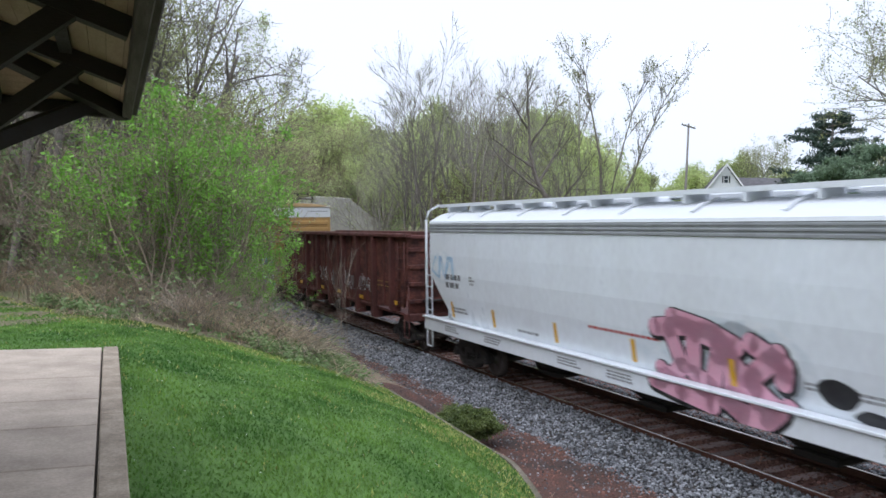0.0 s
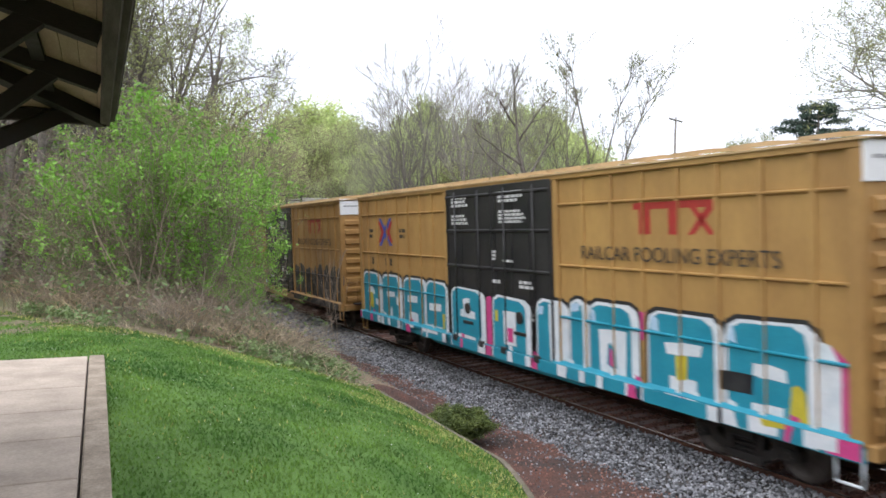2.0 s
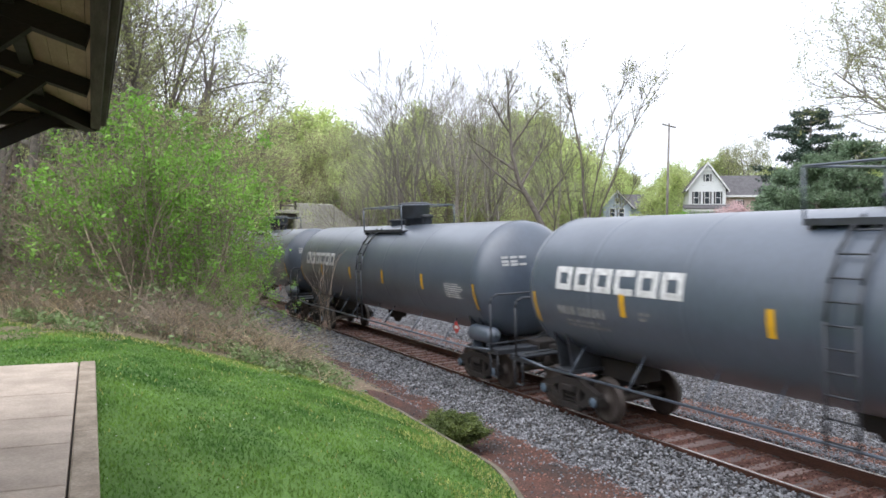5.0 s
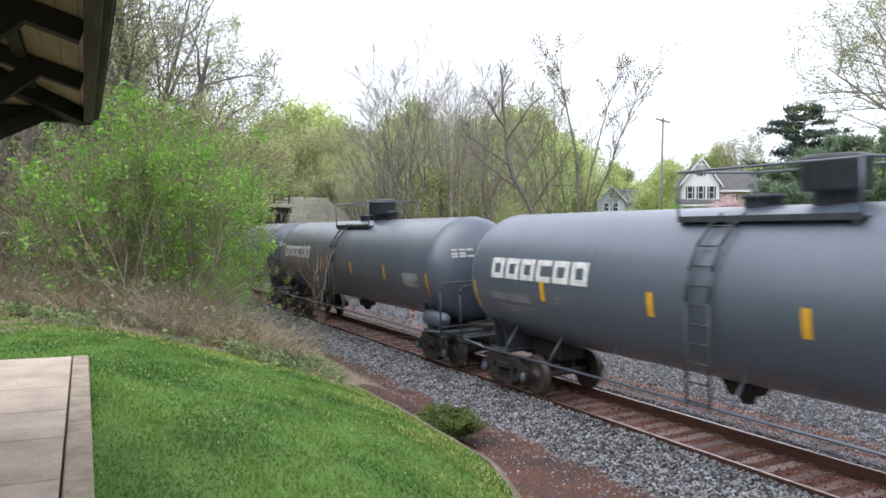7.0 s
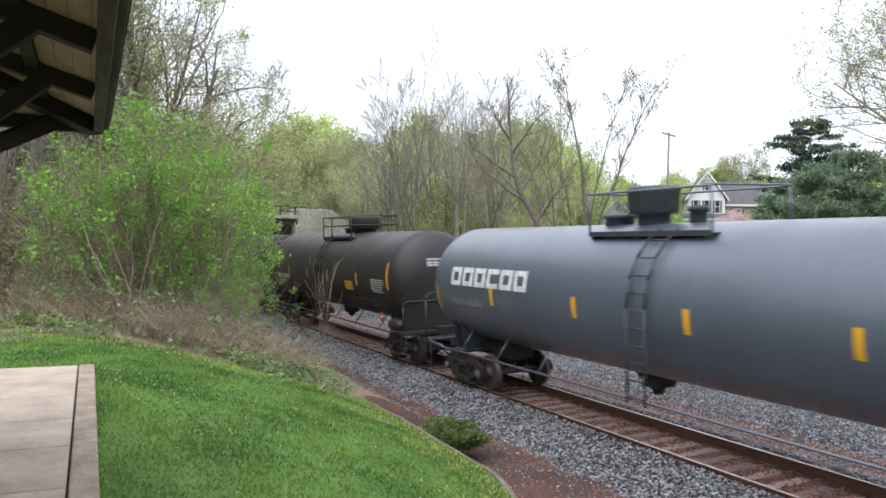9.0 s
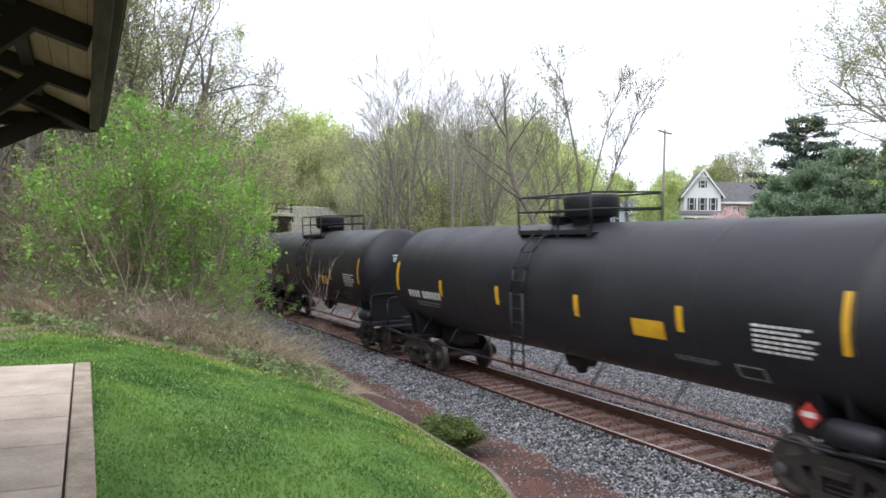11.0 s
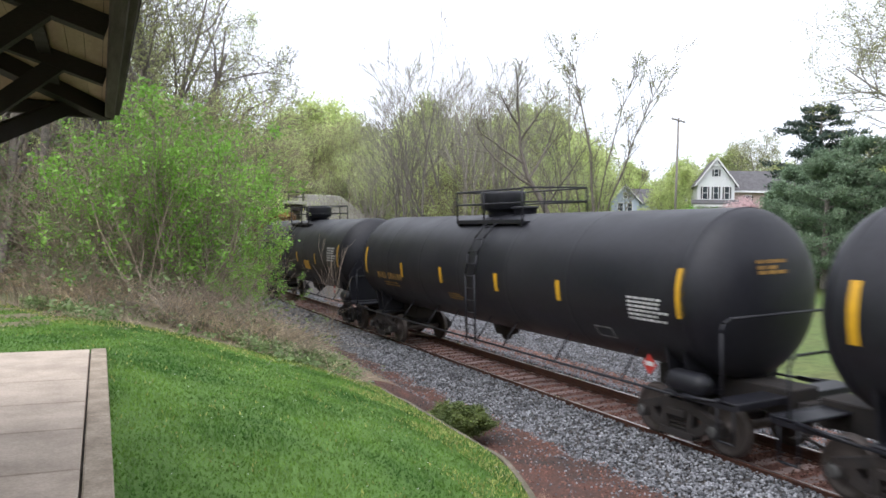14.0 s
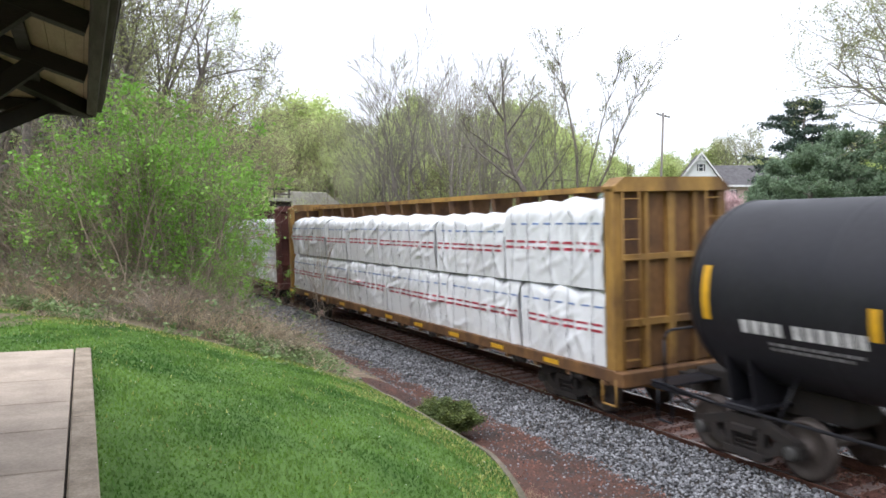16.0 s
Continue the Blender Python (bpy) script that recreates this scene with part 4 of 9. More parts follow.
    if not grey:
        hull = [(top - 0.12, 0.42), (top + 0.10, 0.42), (top + 0.12, 0.52), (top + 0.16, 0.60), (top + 0.55, 0.62), (top + 0.60, 0.61), (top + 0.62, 0.55), (top + 0.63, 0.002)]
    mw = Mesh().lathe(hull, "z", 28, centre=(0, dome, 0))
    part("valve_housing", mw, gear_mat, car)
    mh = Mesh().lathe([(top - 0.1, 0.30), (top + 0.12, 0.30), (top + 0.13, 0.36), (top + 0.19, 0.36), (top + 0.21, 0.002)], "z", 20, centre=(0, hatch, 0))
    part("manway", mh, gear_mat, car)
    if grey:
        part("vent", Mesh().lathe([(top - 0.1, 0.16), (top + 0.2, 0.16), (top + 0.21, 0.20), (top + 0.30, 0.19), (top + 0.32, 0.002)], "z", 16, centre=(0, vent, 0)), gear_mat, car)
    ov = Mesh().lathe([(0.80, 0.10), (0.92, 0.16), (1.22, 0.22)], "z", 14).sheet([(-0.42, 1.24), (0.42, 1.24), (0.22, 0.95), (-0.22, 0.95)], "x", -0.22, 0.22)
    part("bottom_valve", ov, M_IRON, car)
    if grey:
        if seed != 121:
            part("air_reservoir", Mesh().lathe([(-0.6, 0.02), (-0.56, 0.15), (-0.46, 0.21), (0.46, 0.21), (0.56, 0.15), (0.6, 0.02)], "y", 18, centre=(-1.18, ends[-1], 1.38)).box(-1.30, -1.06, ends[-1] - 0.4, ends[-1] - 0.34, 1.0, 1.25).box(-1.30, -1.06, ends[-1] + 0.34, ends[-1] + 0.4, 1.0, 1.25), body_mat, car)
        for e in (-1, 1):
            # hand brake box and crossing pipes on the end platform
            part("brake_pipe", Mesh().pipe([(-1.4, ends[e] + e * 0.55, 1.2), (-0.3, ends[e] + e * 0.62, 1.22), (0.3, ends[e] + e * 0.62, 1.3), (1.4, ends[e] + e * 0.55, 1.3)], 0.022), gear_mat, car)
        part("hand_brake", Mesh().box(0.35, 0.75, ends[-1] - 1.02, ends[-1] - 0.86, 1.14, 1.75, bevel=0.03).tube((0.55, ends[-1] - 1.02, 1.6), (0.55, ends[-1] - 1.08, 1.6), 0.2, n=16), gear_mat, car)
    else:
        if not amber:
            hs = Mesh().sheet([(-1.32, 1.15), (1.32, 1.15), (1.40, 2.05), (1.05, 2.62), (-1.05, 2.62), (-1.40, 2.05)], "y", ends[-1] - 0.79, ends[-1] - 0.76)
            part("head_shield", hs, body_mat, car)
        part("air_reservoir", Mesh().lathe([(-0.45, 0.02), (-0.4, 0.17), (-0.3, 0.2), (0.3, 0.2), (0.4, 0.17), (0.45, 0.02)], "y", 16, centre=(-1.15, ends[-1] + 0.2, 1.22)), body_mat, car)
    # reflectors
    spots = marks or [7.1, 4.1, 1.25, -1.5, -4.2, -7.6] if not grey else [6.95, 4.03, 0.74, -2.36, -5.4, -8.45]
    for i, y in enumerate(spots):
        pm = Mesh()
        tall = i in (0, len(spots) - 1)
        w, z0, z1 = (0.16, 2.35, 3.2) if tall and not grey else (0.13, 2.0, 2.65) if tall else (0.15, 2.35, 2.78)
        shell_patch(pm, y - w / 2, y + w / 2, z0, z1)
        part("reflector", pm, M_REFLECT, car)
    # markings
    if grey:
        lm = Mesh()
        for i in range(6):
            c = 6.12 - 0.62 * i
            shell_patch(lm, c - 0.54, c, 3.10, 3.22, n=2)
            shell_patch(lm, c - 0.54, c, 2.76, 2.88, n=2)
            shell_patch(lm, c - 0.15, c, 2.88, 3.10, n=2)
            if i not in (3,):
                shell_patch(lm, c - 0.54, c - 0.39, 2.88, 3.10, n=2)
        each("brand_mark", lm, M_STENCIL, car)
    def bars(y0, y1, z0, z1, rows, sd, material, fill=0.6):
        bm_ = Mesh()
        for q in text_bars(y0, y1, z0, z1, rows, sd, fill):
            shell_patch(bm_, q[0][0], q[1][0], q[0][1], q[2][1], n=2)
        each("stencil", bm_, material, car)
    def mark_bars(start, z0, z1, w, gap, material):
        """A mark of four characters and one of six, each a plain bar."""
        bm_, y = Mesh(), start
        for i in range(10):
            y -= gap * 2.6 if i == 4 else 0.0
            shell_patch(bm_, y - w, y, z0, z1, n=2)
            y -= w + gap
        each("stencil", bm_, material, car)
    if grey:
        mark_bars(6.1, 2.25, 2.43, 0.105, 0.04, M_STENCIL_GREY)
        bars(4.3, 5.9, 2.0, 2.18, 2, seed + 1, M_STENCIL_GREY)
        bars(-7.95, -6.85, 2.22, 2.62, 7, seed + 2, M_STENCIL, 0.5)
        bars(3.3, 3.6, 2.3, 2.5, 2, seed + 3, M_STENCIL_GREY)
    else:
        mark_bars(marks[1] + 2.15, 2.22, 2.42, 0.145, 0.05, M_STENCIL_AMBER if amber else M_STENCIL)
        bars(marks[1] + 0.1, marks[1] + 1.7, 1.98, 2.14, 2, seed + 1, M_STENCIL_AMBER if amber else M_STENCIL_GREY)
        bars(-8.0 if amber else -7.3, -6.9 if amber else -6.15, *((2.52, 3.1) if plate > 1 else (2.2, 2.66)), 6, seed + 2, M_STENCIL, 0.55)
        bars(*((-0.15, 0.8, 1.93, 2.12) if amber else (1.2, 2.3, 1.98, 2.12) if plate > 1 else (-5.4, -4.35, 1.84, 1.94)), 3, seed + 4, M_STENCIL_AMBER if amber else M_STENCIL_GREY)
        fr = Mesh()
        for q in (rect(-6.2, -5.65, 1.72, 1.75), rect(-6.2, -5.65, 1.92, 1.95), rect(-6.2, -6.16, 1.75, 1.92), rect(-5.69, -5.65, 1.75, 1.92)):
            shell_patch(fr, q[0][0], q[1][0], q[0][1], q[2][1], n=2)
        part("stencil_frame", fr, M_STENCIL_GREY, car)
        if plate:
            pm = Mesh()
            shell_patch(pm, *((-3.44, -2.60, 2.06, 2.45) if plate > 1 else (-4.28, -3.46, 2.16, 2.48)))
            part("notice_plate", pm, M_REFLECT, car, "yellow notice panel")
    # head marks and the placard
    hm = Mesh()
    for i, z in enumerate((3.30, 3.20, 3.12)):
        for j in range(3 - i % 2):
            x0 = (-0.95 if grey else -0.5) + 0.22 * j
            yy = ends[-1] - 0.74 * math.sqrt(max(0, 1 - ((x0 + 0.1) ** 2 + (z - TANK_Z) ** 2) / TANK_R ** 2)) - 0.02
            hm.add([(x0, yy, z - 0.03), (x0 + 0.19, yy - 0.02, z - 0.03), (x0 + 0.19, yy - 0.02, z + 0.03), (x0, yy, z + 0.03)], [(0, 1, 2, 3)])
    each("head_stencil", hm, M_STENCIL_AMBER if amber else M_STENCIL, car)
    for x, y in ((-1.5, -7.5 if grey or amber else -7.1),):
        dm = Mesh()
        dm.add([(x, y, 1.28), (x, y - 0.19, 1.47), (x, y, 1.66), (x, y + 0.19, 1.47)], [(0, 1, 2, 3)], 0)
        dm.add([(x - 0.004, y - 0.10, 1.44), (x - 0.004, y - 0.10, 1.52), (x - 0.004, y + 0.10, 1.52), (x - 0.004, y + 0.10, 1.44)], [(0, 1, 2, 3)], 1)
        part("placard", dm, [M_RED, M_STENCIL], car, "red and white diamond placard")
    add_trucks(car, place, (-7.82, 6.35) if grey else (-7.7 if amber else -7.2, 6.75), M_CAP_BLUE if grey else M_CAP_GREY)
    return register(car, place)


TANK0, PITCH = 128.75, 18.19
LAG = {7: 0.3, 8: -0.15}
for k in range(-2, 9):
    grey = k < 3
    if k == 2:
        make_tank_car(TANK0 + PITCH * k, True, "blue-grey tank car with white block lettering and yellow reflectors", 121, lad_y=-1.22, deck=(-2.4, 0.9), dome=0.05, hatch=1.1, vent=-1.15)
    elif grey:
        make_tank_car(TANK0 + PITCH * k, True, "blue-grey tank car with white block lettering and yellow reflectors", 100 + 10 * k)
    elif k == 3:
        make_tank_car(TANK0 + PITCH * k, False, "dusty black tank car with white data panel and yellow reflectors", 131, M_TANK_DUSTY, marks=[7.1, 4.1, 1.25, -1.5, -4.75, -7.6])
    else:
        lad_y, deck, dome, hatch, marks = {
            4: (0.18, (-1.65, 1.07), -0.45, 0.60, [7.05, 4.16, 1.21, -1.85, -4.67, -7.7]),
            5: (-0.73, (-1.95, 0.68), -0.32, -1.17, [7.16, 4.25, 1.27, -1.80, -4.67, -7.7]),
            6: (-0.64, (-1.90, 0.77), -0.30, -1.12, [7.06, 4.28, 1.34, -1.73, -4.67, -7.7]),
            7: (-0.91, (-2.42, 1.03), 0.08, -1.02, [7.0, 3.84, 1.05, -2.04, -4.67, -8.25]),
            8: (0.41, (-1.68, 1.32), -0.17, 0.80, [7.1, 4.29, 1.52, -1.56, -4.4, -7.5])}[k]
        stencil = "amber" if k == 7 else "white"
        make_tank_car(TANK0 + PITCH * k + LAG.get(k, 0.0), False, "black tank car with " + stencil + " stencils, yellow reflectors and ladder", 100 + 10 * k, None, {7: 0, 8: 2}.get(k, 1), lad_y, deck, dome, hatch, marks, k == 7)


# -- covered hopper --
def make_hopper(place):
    car = thing("covered_hopper_car", "pale grey covered hopper car with pink graffiti on its side", "hopper car", "cars of the freight train")
    section = [(1.36, 1.36), (1.40, 1.5), (1.50, 2.1), (1.555, 2.65), (1.57, 3.2), (1.56, 3.84)]
    def yend(z):
        return 8.50 if z >= 2.65 else 7.42 + (z - 1.5) / 1.15 * 1.08
    vs, n = [], len(section)
    for sx in (-1, 1):
        for sy in (-1, 1):
            vs += [(sx * x, sy * yend(z), z) for x, z in section]
    ms = Mesh()
    fs = []
    for i in range(n - 1):
        a, b, c, d = i, n + i, 2 * n + i, 3 * n + i
        fs += [(a, a + 1, b + 1, b)[::1], (c, d, d + 1, c + 1), (a, c, c + 1, a + 1), (b, b + 1, d + 1, d)]
    ms.add(vs, fs)
    part("body", ms, M_HOPPER, car)
    # raised strips below the roof edge, darker grey than the sides
    bd = Mesh()
    for s in (-1, 1):
        for z0, z1, x in ((3.84, 3.90, 1.585), (3.93, 3.98, 1.58), (4.01, 4.06, 1.575)):
            bd.box(s * 1.50, s * x, -8.52, 8.52, z0, z1, bevel=0.01)
        bd.box(s * 1.48, s * 1.56, -8.5, 8.5, 3.84, 4.10)
    each("top_band", bd, M_BAND, car, "grey top band")
    rf = Mesh()
    prof = [(-1.57, 4.08), (-1.55, 4.14), (-1.2, 4.33), (-0.75, 4.46), (0.75, 4.46), (1.2, 4.33), (1.55, 4.14), (1.57, 4.08)]
    rf.sheet(prof, "y", -8.52, 8.52)
    for y in np.arange(-7.6, 8.0, 1.9):
        rf.sheet([(-1.40, 4.24), (-1.18, 4.36), (-0.8, 4.47), (-0.8, 4.50), (-1.2, 4.39), (-1.42, 4.26)], "y", y - 0.03, y + 0.03)
    part("roof", rf, M_HOPPER_ROOF, car)
    for s in (-1, 1):
        wk = Mesh().box(s * 0.52, s * 1.08, -8.8, 8.8, 4.585, 4.62).box(s * 1.06, s * 1.10, -8.8, 8.8, 4.55, 4.64)
        for y in np.arange(-8.2, 8.3, 1.366):
            wk.box(s * 0.5, s * 1.1, y - 0.03, y + 0.03, 4.40, 4.585)
        part("running_board", wk, M_HOPPER_ROOF, car)
    for y in (-5.5, -1.9, 1.9, 5.5):
        part("hatch", Mesh().box(-0.4, 0.4, y - 1.3, y + 1.3, 4.46, 4.60, bevel=0.04), M_HOPPER_ROOF, car)
    for s in (-1, 1):
        sl = Mesh().box(s * 1.40, s * 1.56, -8.95, 8.95, 0.98, 1.37, bevel=0.02).box(s * 1.38, s * 1.62, -8.95, 8.95, 1.34, 1.39, bevel=0.01)
        part("side_sill", sl, M_HOPPER, car)
        for e in (-1, 1):
            er = Mesh().pipe([(s * 1.5, e * 8.88, 1.35), (s * 1.5, e * 8.88, 4.2), (s * 1.42, e * 8.85, 4.45), (s * 1.1, e * 8.8, 4.62)], 0.035)
            part("corner_post", er, M_HOPPER_ROOF, car)
            ladder(car, s * 1.52, e * 8.46, e * 8.86, 1.4, 2.75, M_HOPPER_ROOF, 4)
            part("step", Mesh().pipe([(s * 1.5, e * 8.86, 1.0), (s * 1.5, e * 8.86, 0.5), (s * 1.5, e * 8.5, 0.5), (s * 1.5, e * 8.5, 1.0)], 0.024), M_HOPPER_ROOF, car)
    for e in (-1, 1):
        part("end_sheet", Mesh().box(-1.4, 1.4, e * 8.4, e * 8.95, 1.05, 1.30, bevel=0.02), M_HOPPER, car)
        part("slope_brace", Mesh().box(-0.08, 0.08, e * 7.6, e * 8.7, 1.2, 1.4).tube((-0.9, e * 8.6, 1.3), (-0.9, e * 8.3, 2.7), 0.05).tube((0.9, e * 8.6, 1.3), (0.9, e * 8.3, 2.7), 0.05), M_HOPPER, car)
        coupler(car, e * 8.75, e)
    part("centre_sill", Mesh().box(-0.3, 0.3, -8.8, 8.8, 0.78, 1.2), M_IRON, car)
    for y in (-3.7, 0.0, 3.7):
        ot = Mesh()
        ot.add([(-1.3, y - 1.6, 1.4), (1.3, y - 1.6, 1.4), (1.3, y + 1.6, 1.4), (-1.3, y + 1.6, 1.4), (-0.55, y - 0.35, 0.52), (0.55, y - 0.35, 0.52), (0.55, y + 0.35, 0.52), (-0.55, y + 0.35, 0.52)],
               [(0, 4, 5, 1), (1, 5, 6, 2), (2, 6, 7, 3), (3, 7, 4, 0), (4, 7, 6, 5)])
        ot.box(-0.65, 0.65, y - 0.42, y + 0.42, 0.42, 0.54, bevel=0.02)
        part("outlet", ot, M_IRON, car)
    # paint on the near side; the lower side slopes, so flat layers follow it in strips
    def side_x(z):
        for (xa, za), (xb, zb) in zip(section, section[1:]):
            if za <= z <= zb:
                return xa + (xb - xa) * (z - za) / (zb - za)
        return 1.56 if z > 1.36 else 1.625
    def spray(name, polys, material, lift, label=""):
        sm = Mesh()
        for poly in polys:
            for lo, hi, fixed in ((0.98, 1.37, 1.563), (1.39, 1.5, 0), (1.5, 2.1, 0), (2.1, 2.65, 0), (2.65, 3.2, 0), (3.2, 3.8, 0)):
                c = clip_band([(z, y) for y, z in poly], lo, hi)
                if c:
                    area = sum(c[i][0] * c[(i + 1) % len(c)][1] - c[(i + 1) % len(c)][0] * c[i][1] for i in range(len(c)))
                    c = c if area > 0 else c[::-1]
                    sm.add([(-(fixed or side_x(z)) - lift, y, z) for z, y in c], [tuple(range(len(c)))])
        return part(name, sm, material, car, label)
    halo = [blob(-2.35, 1.80, 1.72, 0.80, 3, 28, 0.10), blob(-3.3, 1.85, 1.12, 0.70, 5, 22, 0.08)]
    spray("graffiti_halo", halo, M_SPRAY_WHITE, 0.003)
    strokes = [[(-1.15, 2.2), (-1.9, 2.3), (-2.6, 2.15)], [(-1.5, 2.2), (-1.75, 1.6), (-1.4, 1.3), (-1.2, 1.45)], [(-1.2, 1.3), (-1.9, 1.2), (-2.6, 1.12)],
               [(-2.1, 2.2), (-2.0, 1.5), (-2.4, 1.35), (-2.6, 1.9)], [(-2.6, 2.25), (-2.9, 1.9), (-2.8, 1.3), (-3.2, 1.12)], [(-2.7, 2.0), (-3.3, 1.5), (-3.75, 1.2)], [(-3.8, 2.1), (-3.3, 1.7), (-3.0, 1.2)], [(-3.3, 2.2), (-3.9, 1.95), (-3.85, 1.7)],
               [(-1.6, 2.42), (-2.4, 2.3), (-3.0, 2.1)], [(-3.2, 1.1), (-3.7, 1.12), (-3.9, 1.3)]]
    def ribbon(pts, w):
        left, right = [], []
        for i, p in enumerate(pts):
            a, b = Vector(pts[max(0, i - 1)]), Vector(pts[min(len(pts) - 1, i + 1)])
            d = (b - a).normalized()
            nn = Vector((-d.y, d.x)) * w
            left.append((p[0] + nn.x, p[1] + nn.y))
            right.append((p[0] - nn.x, p[1] - nn.y))
        return left + right[::-1]
    def segs(pts, w):
        return [ribbon(pts[i:i + 2], w) for i in range(len(pts) - 1)] + [blob(p[0], p[1], w, w, 1, 10, 0) for p in pts]
    spray("graffiti_outline", [q for st in strokes for q in segs(st, 0.215)], M_SPRAY_BLACK, 0.006)
    spray("graffiti_fill", [q for st in strokes for q in segs([(y + 0.03, z + 0.03) for y, z in st], 0.165)], M_SPRAY_ROSE, 0.010, "rose pink graffiti fill")
    spray("graffiti_spot", [blob(-4.72, 1.72, 0.30, 0.22, 8), blob(-5.22, 1.48, 0.26, 0.11, 9)], M_SPRAY_BLACK, 0.006)
    spray("graffiti_halo", [blob(7.65, 2.86, 0.78, 0.42, 12, 22, 0.16)], M_SPRAY_WHITE, 0.002)
    spray("graffiti_tag", [q for st in ([(8.1, 3.1), (8.3, 2.75), (7.9, 2.6), (7.8, 3.1)], [(7.75, 3.1), (7.5, 2.6), (7.3, 3.0)], [(7.3, 3.1), (7.05, 3.1), (7.0, 2.6)]) for q in segs(st, 0.07)], M_SPRAY_SKY, 0.004)
    spray("graffiti_tag", [q for st in ([(8.1, 3.05), (8.25, 2.8), (7.95, 2.65)], [(7.7, 3.0), (7.5, 2.7)], [(7.25, 3.05), (7.05, 2.65)]) for q in segs(st, 0.035)], M_SPRAY_WHITE, 0.007)
    spray("stencil", text_bars(6.55, 7.5, 2.27, 2.72, 2, 4, 0.66), M_STENCIL_ASH, 0.004)
    spray("stencil", text_bars(6.2, 7.2, 1.62, 1.8, 2, 5) + text_bars(5.75, 6.05, 2.45, 2.7, 3, 15) + text_bars(2.9, 3.8, 1.5, 1.6, 1, 6) + text_bars(-6.6, -4.2, 1.68, 1.82, 2, 16), M_STENCIL_GREY, 0.004)
    spray("stencil", text_bars(-1.2, 0.9, 1.95, 2.04, 1, 7), M_RED, 0.004)
    for y in (7.25, 4.92, 2.15, -0.45, -2.85):
        spray("reflector", [rect(y - 0.06, y + 0.06, 1.48, 1.92)], M_REFLECT, 0.012)
    spray("stencil", [q for y in (6.6, 4.3, 1.0, -0.7, -4.3, -6.4) for q in text_bars(y, y + 0.9, 1.08, 1.26, 3, int(y * 10) + 99)], M_STENCIL_GREY, 0.003)
    add_trucks(car, place, (-6.9, 6.9))
    return register(car, place)


make_hopper(12.07)


# -- open gondola --
def make_gondola(place):
    car = thing("gondola_car", "rusty oxide-brown open gondola car with scrawled white graffiti", "gondola car", "cars of the freight train")
    for s in (-1, 1):
        sd = Mesh().sheet([(-7.9, 1.42), (-5.4, 1.24), (5.4, 1.24), (7.9, 1.42), (8.1, 2.3), (8.12, 3.66), (-8.12, 3.66), (-8.1, 2.3)], "x", s * 1.36, s * 1.40)
        part("side_wall", sd, M_OXIDE, car)
        part("top_chord", Mesh().box(s * 1.36, s * 1.58, -8.44, 8.44, 3.645, 3.77, bevel=0.02), M_OXIDE_RIB, car)
        part("bottom_chord", Mesh().box(s * 1.34, s * 1.43, -5.4, 5.4, 1.16, 1.27, bevel=0.02), M_OXIDE_RIB, car)
        for i in range(9):
            y = 7.0 - 1.745 * i
            rb = Mesh()
            low = 0.82 if 0 < i < 8 else 1.20
            rb.sheet([(s * 1.40, 3.645), (s * 1.56, 3.645), (s * 1.56, low + 0.05), (s * 1.52, low), (s * 1.20, low), (s * 1.20, low + 0.3), (s * 1.40, low + 0.4)], "y", y - 0.10, y + 0.10)
            part("side_stake", rb, M_OXIDE_RIB, car)
            if i < 8:
                part("side_rib", Mesh().sheet([(s * 1.40, 3.64), (s * 1.45, 3.62), (s * 1.45, 1.38), (s * 1.40, 1.34)], "y", y - 0.8725 - 0.04, y - 0.8725 + 0.04), M_OXIDE_RIB, car)
            if 0 < i < 8:
                # floor beam between the stakes of the two sides
                part("cross_beam", Mesh().box(s * 0.3, s * 1.2, y - 0.06, y + 0.06, 0.84, 1.12), M_IRON, car)
    for e in (-1, 1):
        ew = Mesh().box(-1.355, 1.355, e * 8.02, e * 8.08, 1.15, 3.62)
        for z in (1.6, 2.15, 2.7, 3.25):
            ew.box(-1.355, 1.355, e * 8.07, e * 8.17, z - 0.07, z + 0.07, bevel=0.02)
        part("end_wall", ew, M_OXIDE, car)
        part("end_chord", Mesh().box(-1.355, 1.355, e * 8.05, e * 8.25, 3.60, 3.72, bevel=0.02), M_OXIDE_RIB, car)
        part("end_sill", Mesh().box(-1.45, 1.45, e * 7.9, e * 8.4, 1.0, 1.22, bevel=0.02), M_OXIDE_RIB, car)
        part("brake_platform", Mesh().box(-0.9, 0.9, e * 8.2, e * 8.55, 1.62, 1.66).box(-0.8, -0.74, e * 8.1, e * 8.5, 1.2, 1.62).box(0.74, 0.8, e * 8.1, e * 8.5, 1.2, 1.62), M_IRON, car)
        for s in (-1, 1):
            ladder(car, s * 1.46, e * 7.45, e * 8.0, 1.4, 3.5, M_OXIDE_RIB, 6)
            part("grab_rail", Mesh().pipe([(s * 1.40, e * 8.15, 2.1), (s * 1.5, e * 8.45, 2.1), (s * 1.5, e * 8.45, 1.2)], 0.018), M_OXIDE_RIB, car)
            part("step", Mesh().pipe([(s * 1.46, e * 8.36, 1.05), (s * 1.46, e * 8.36, 0.48), (s * 1.46, e * 7.98, 0.48), (s * 1.46, e * 7.98, 1.05)], 0.022), M_OXIDE_RIB, car)
        coupler(car, e * 8.2, e)
    part("floor", Mesh().box(-1.36, 1.36, -8.0, 8.0, 1.12, 1.2), M_OXIDE, car)
    part("centre_sill", Mesh().box(-0.32, 0.32, -8.2, 8.2, 0.7, 1.12), M_IRON, car)
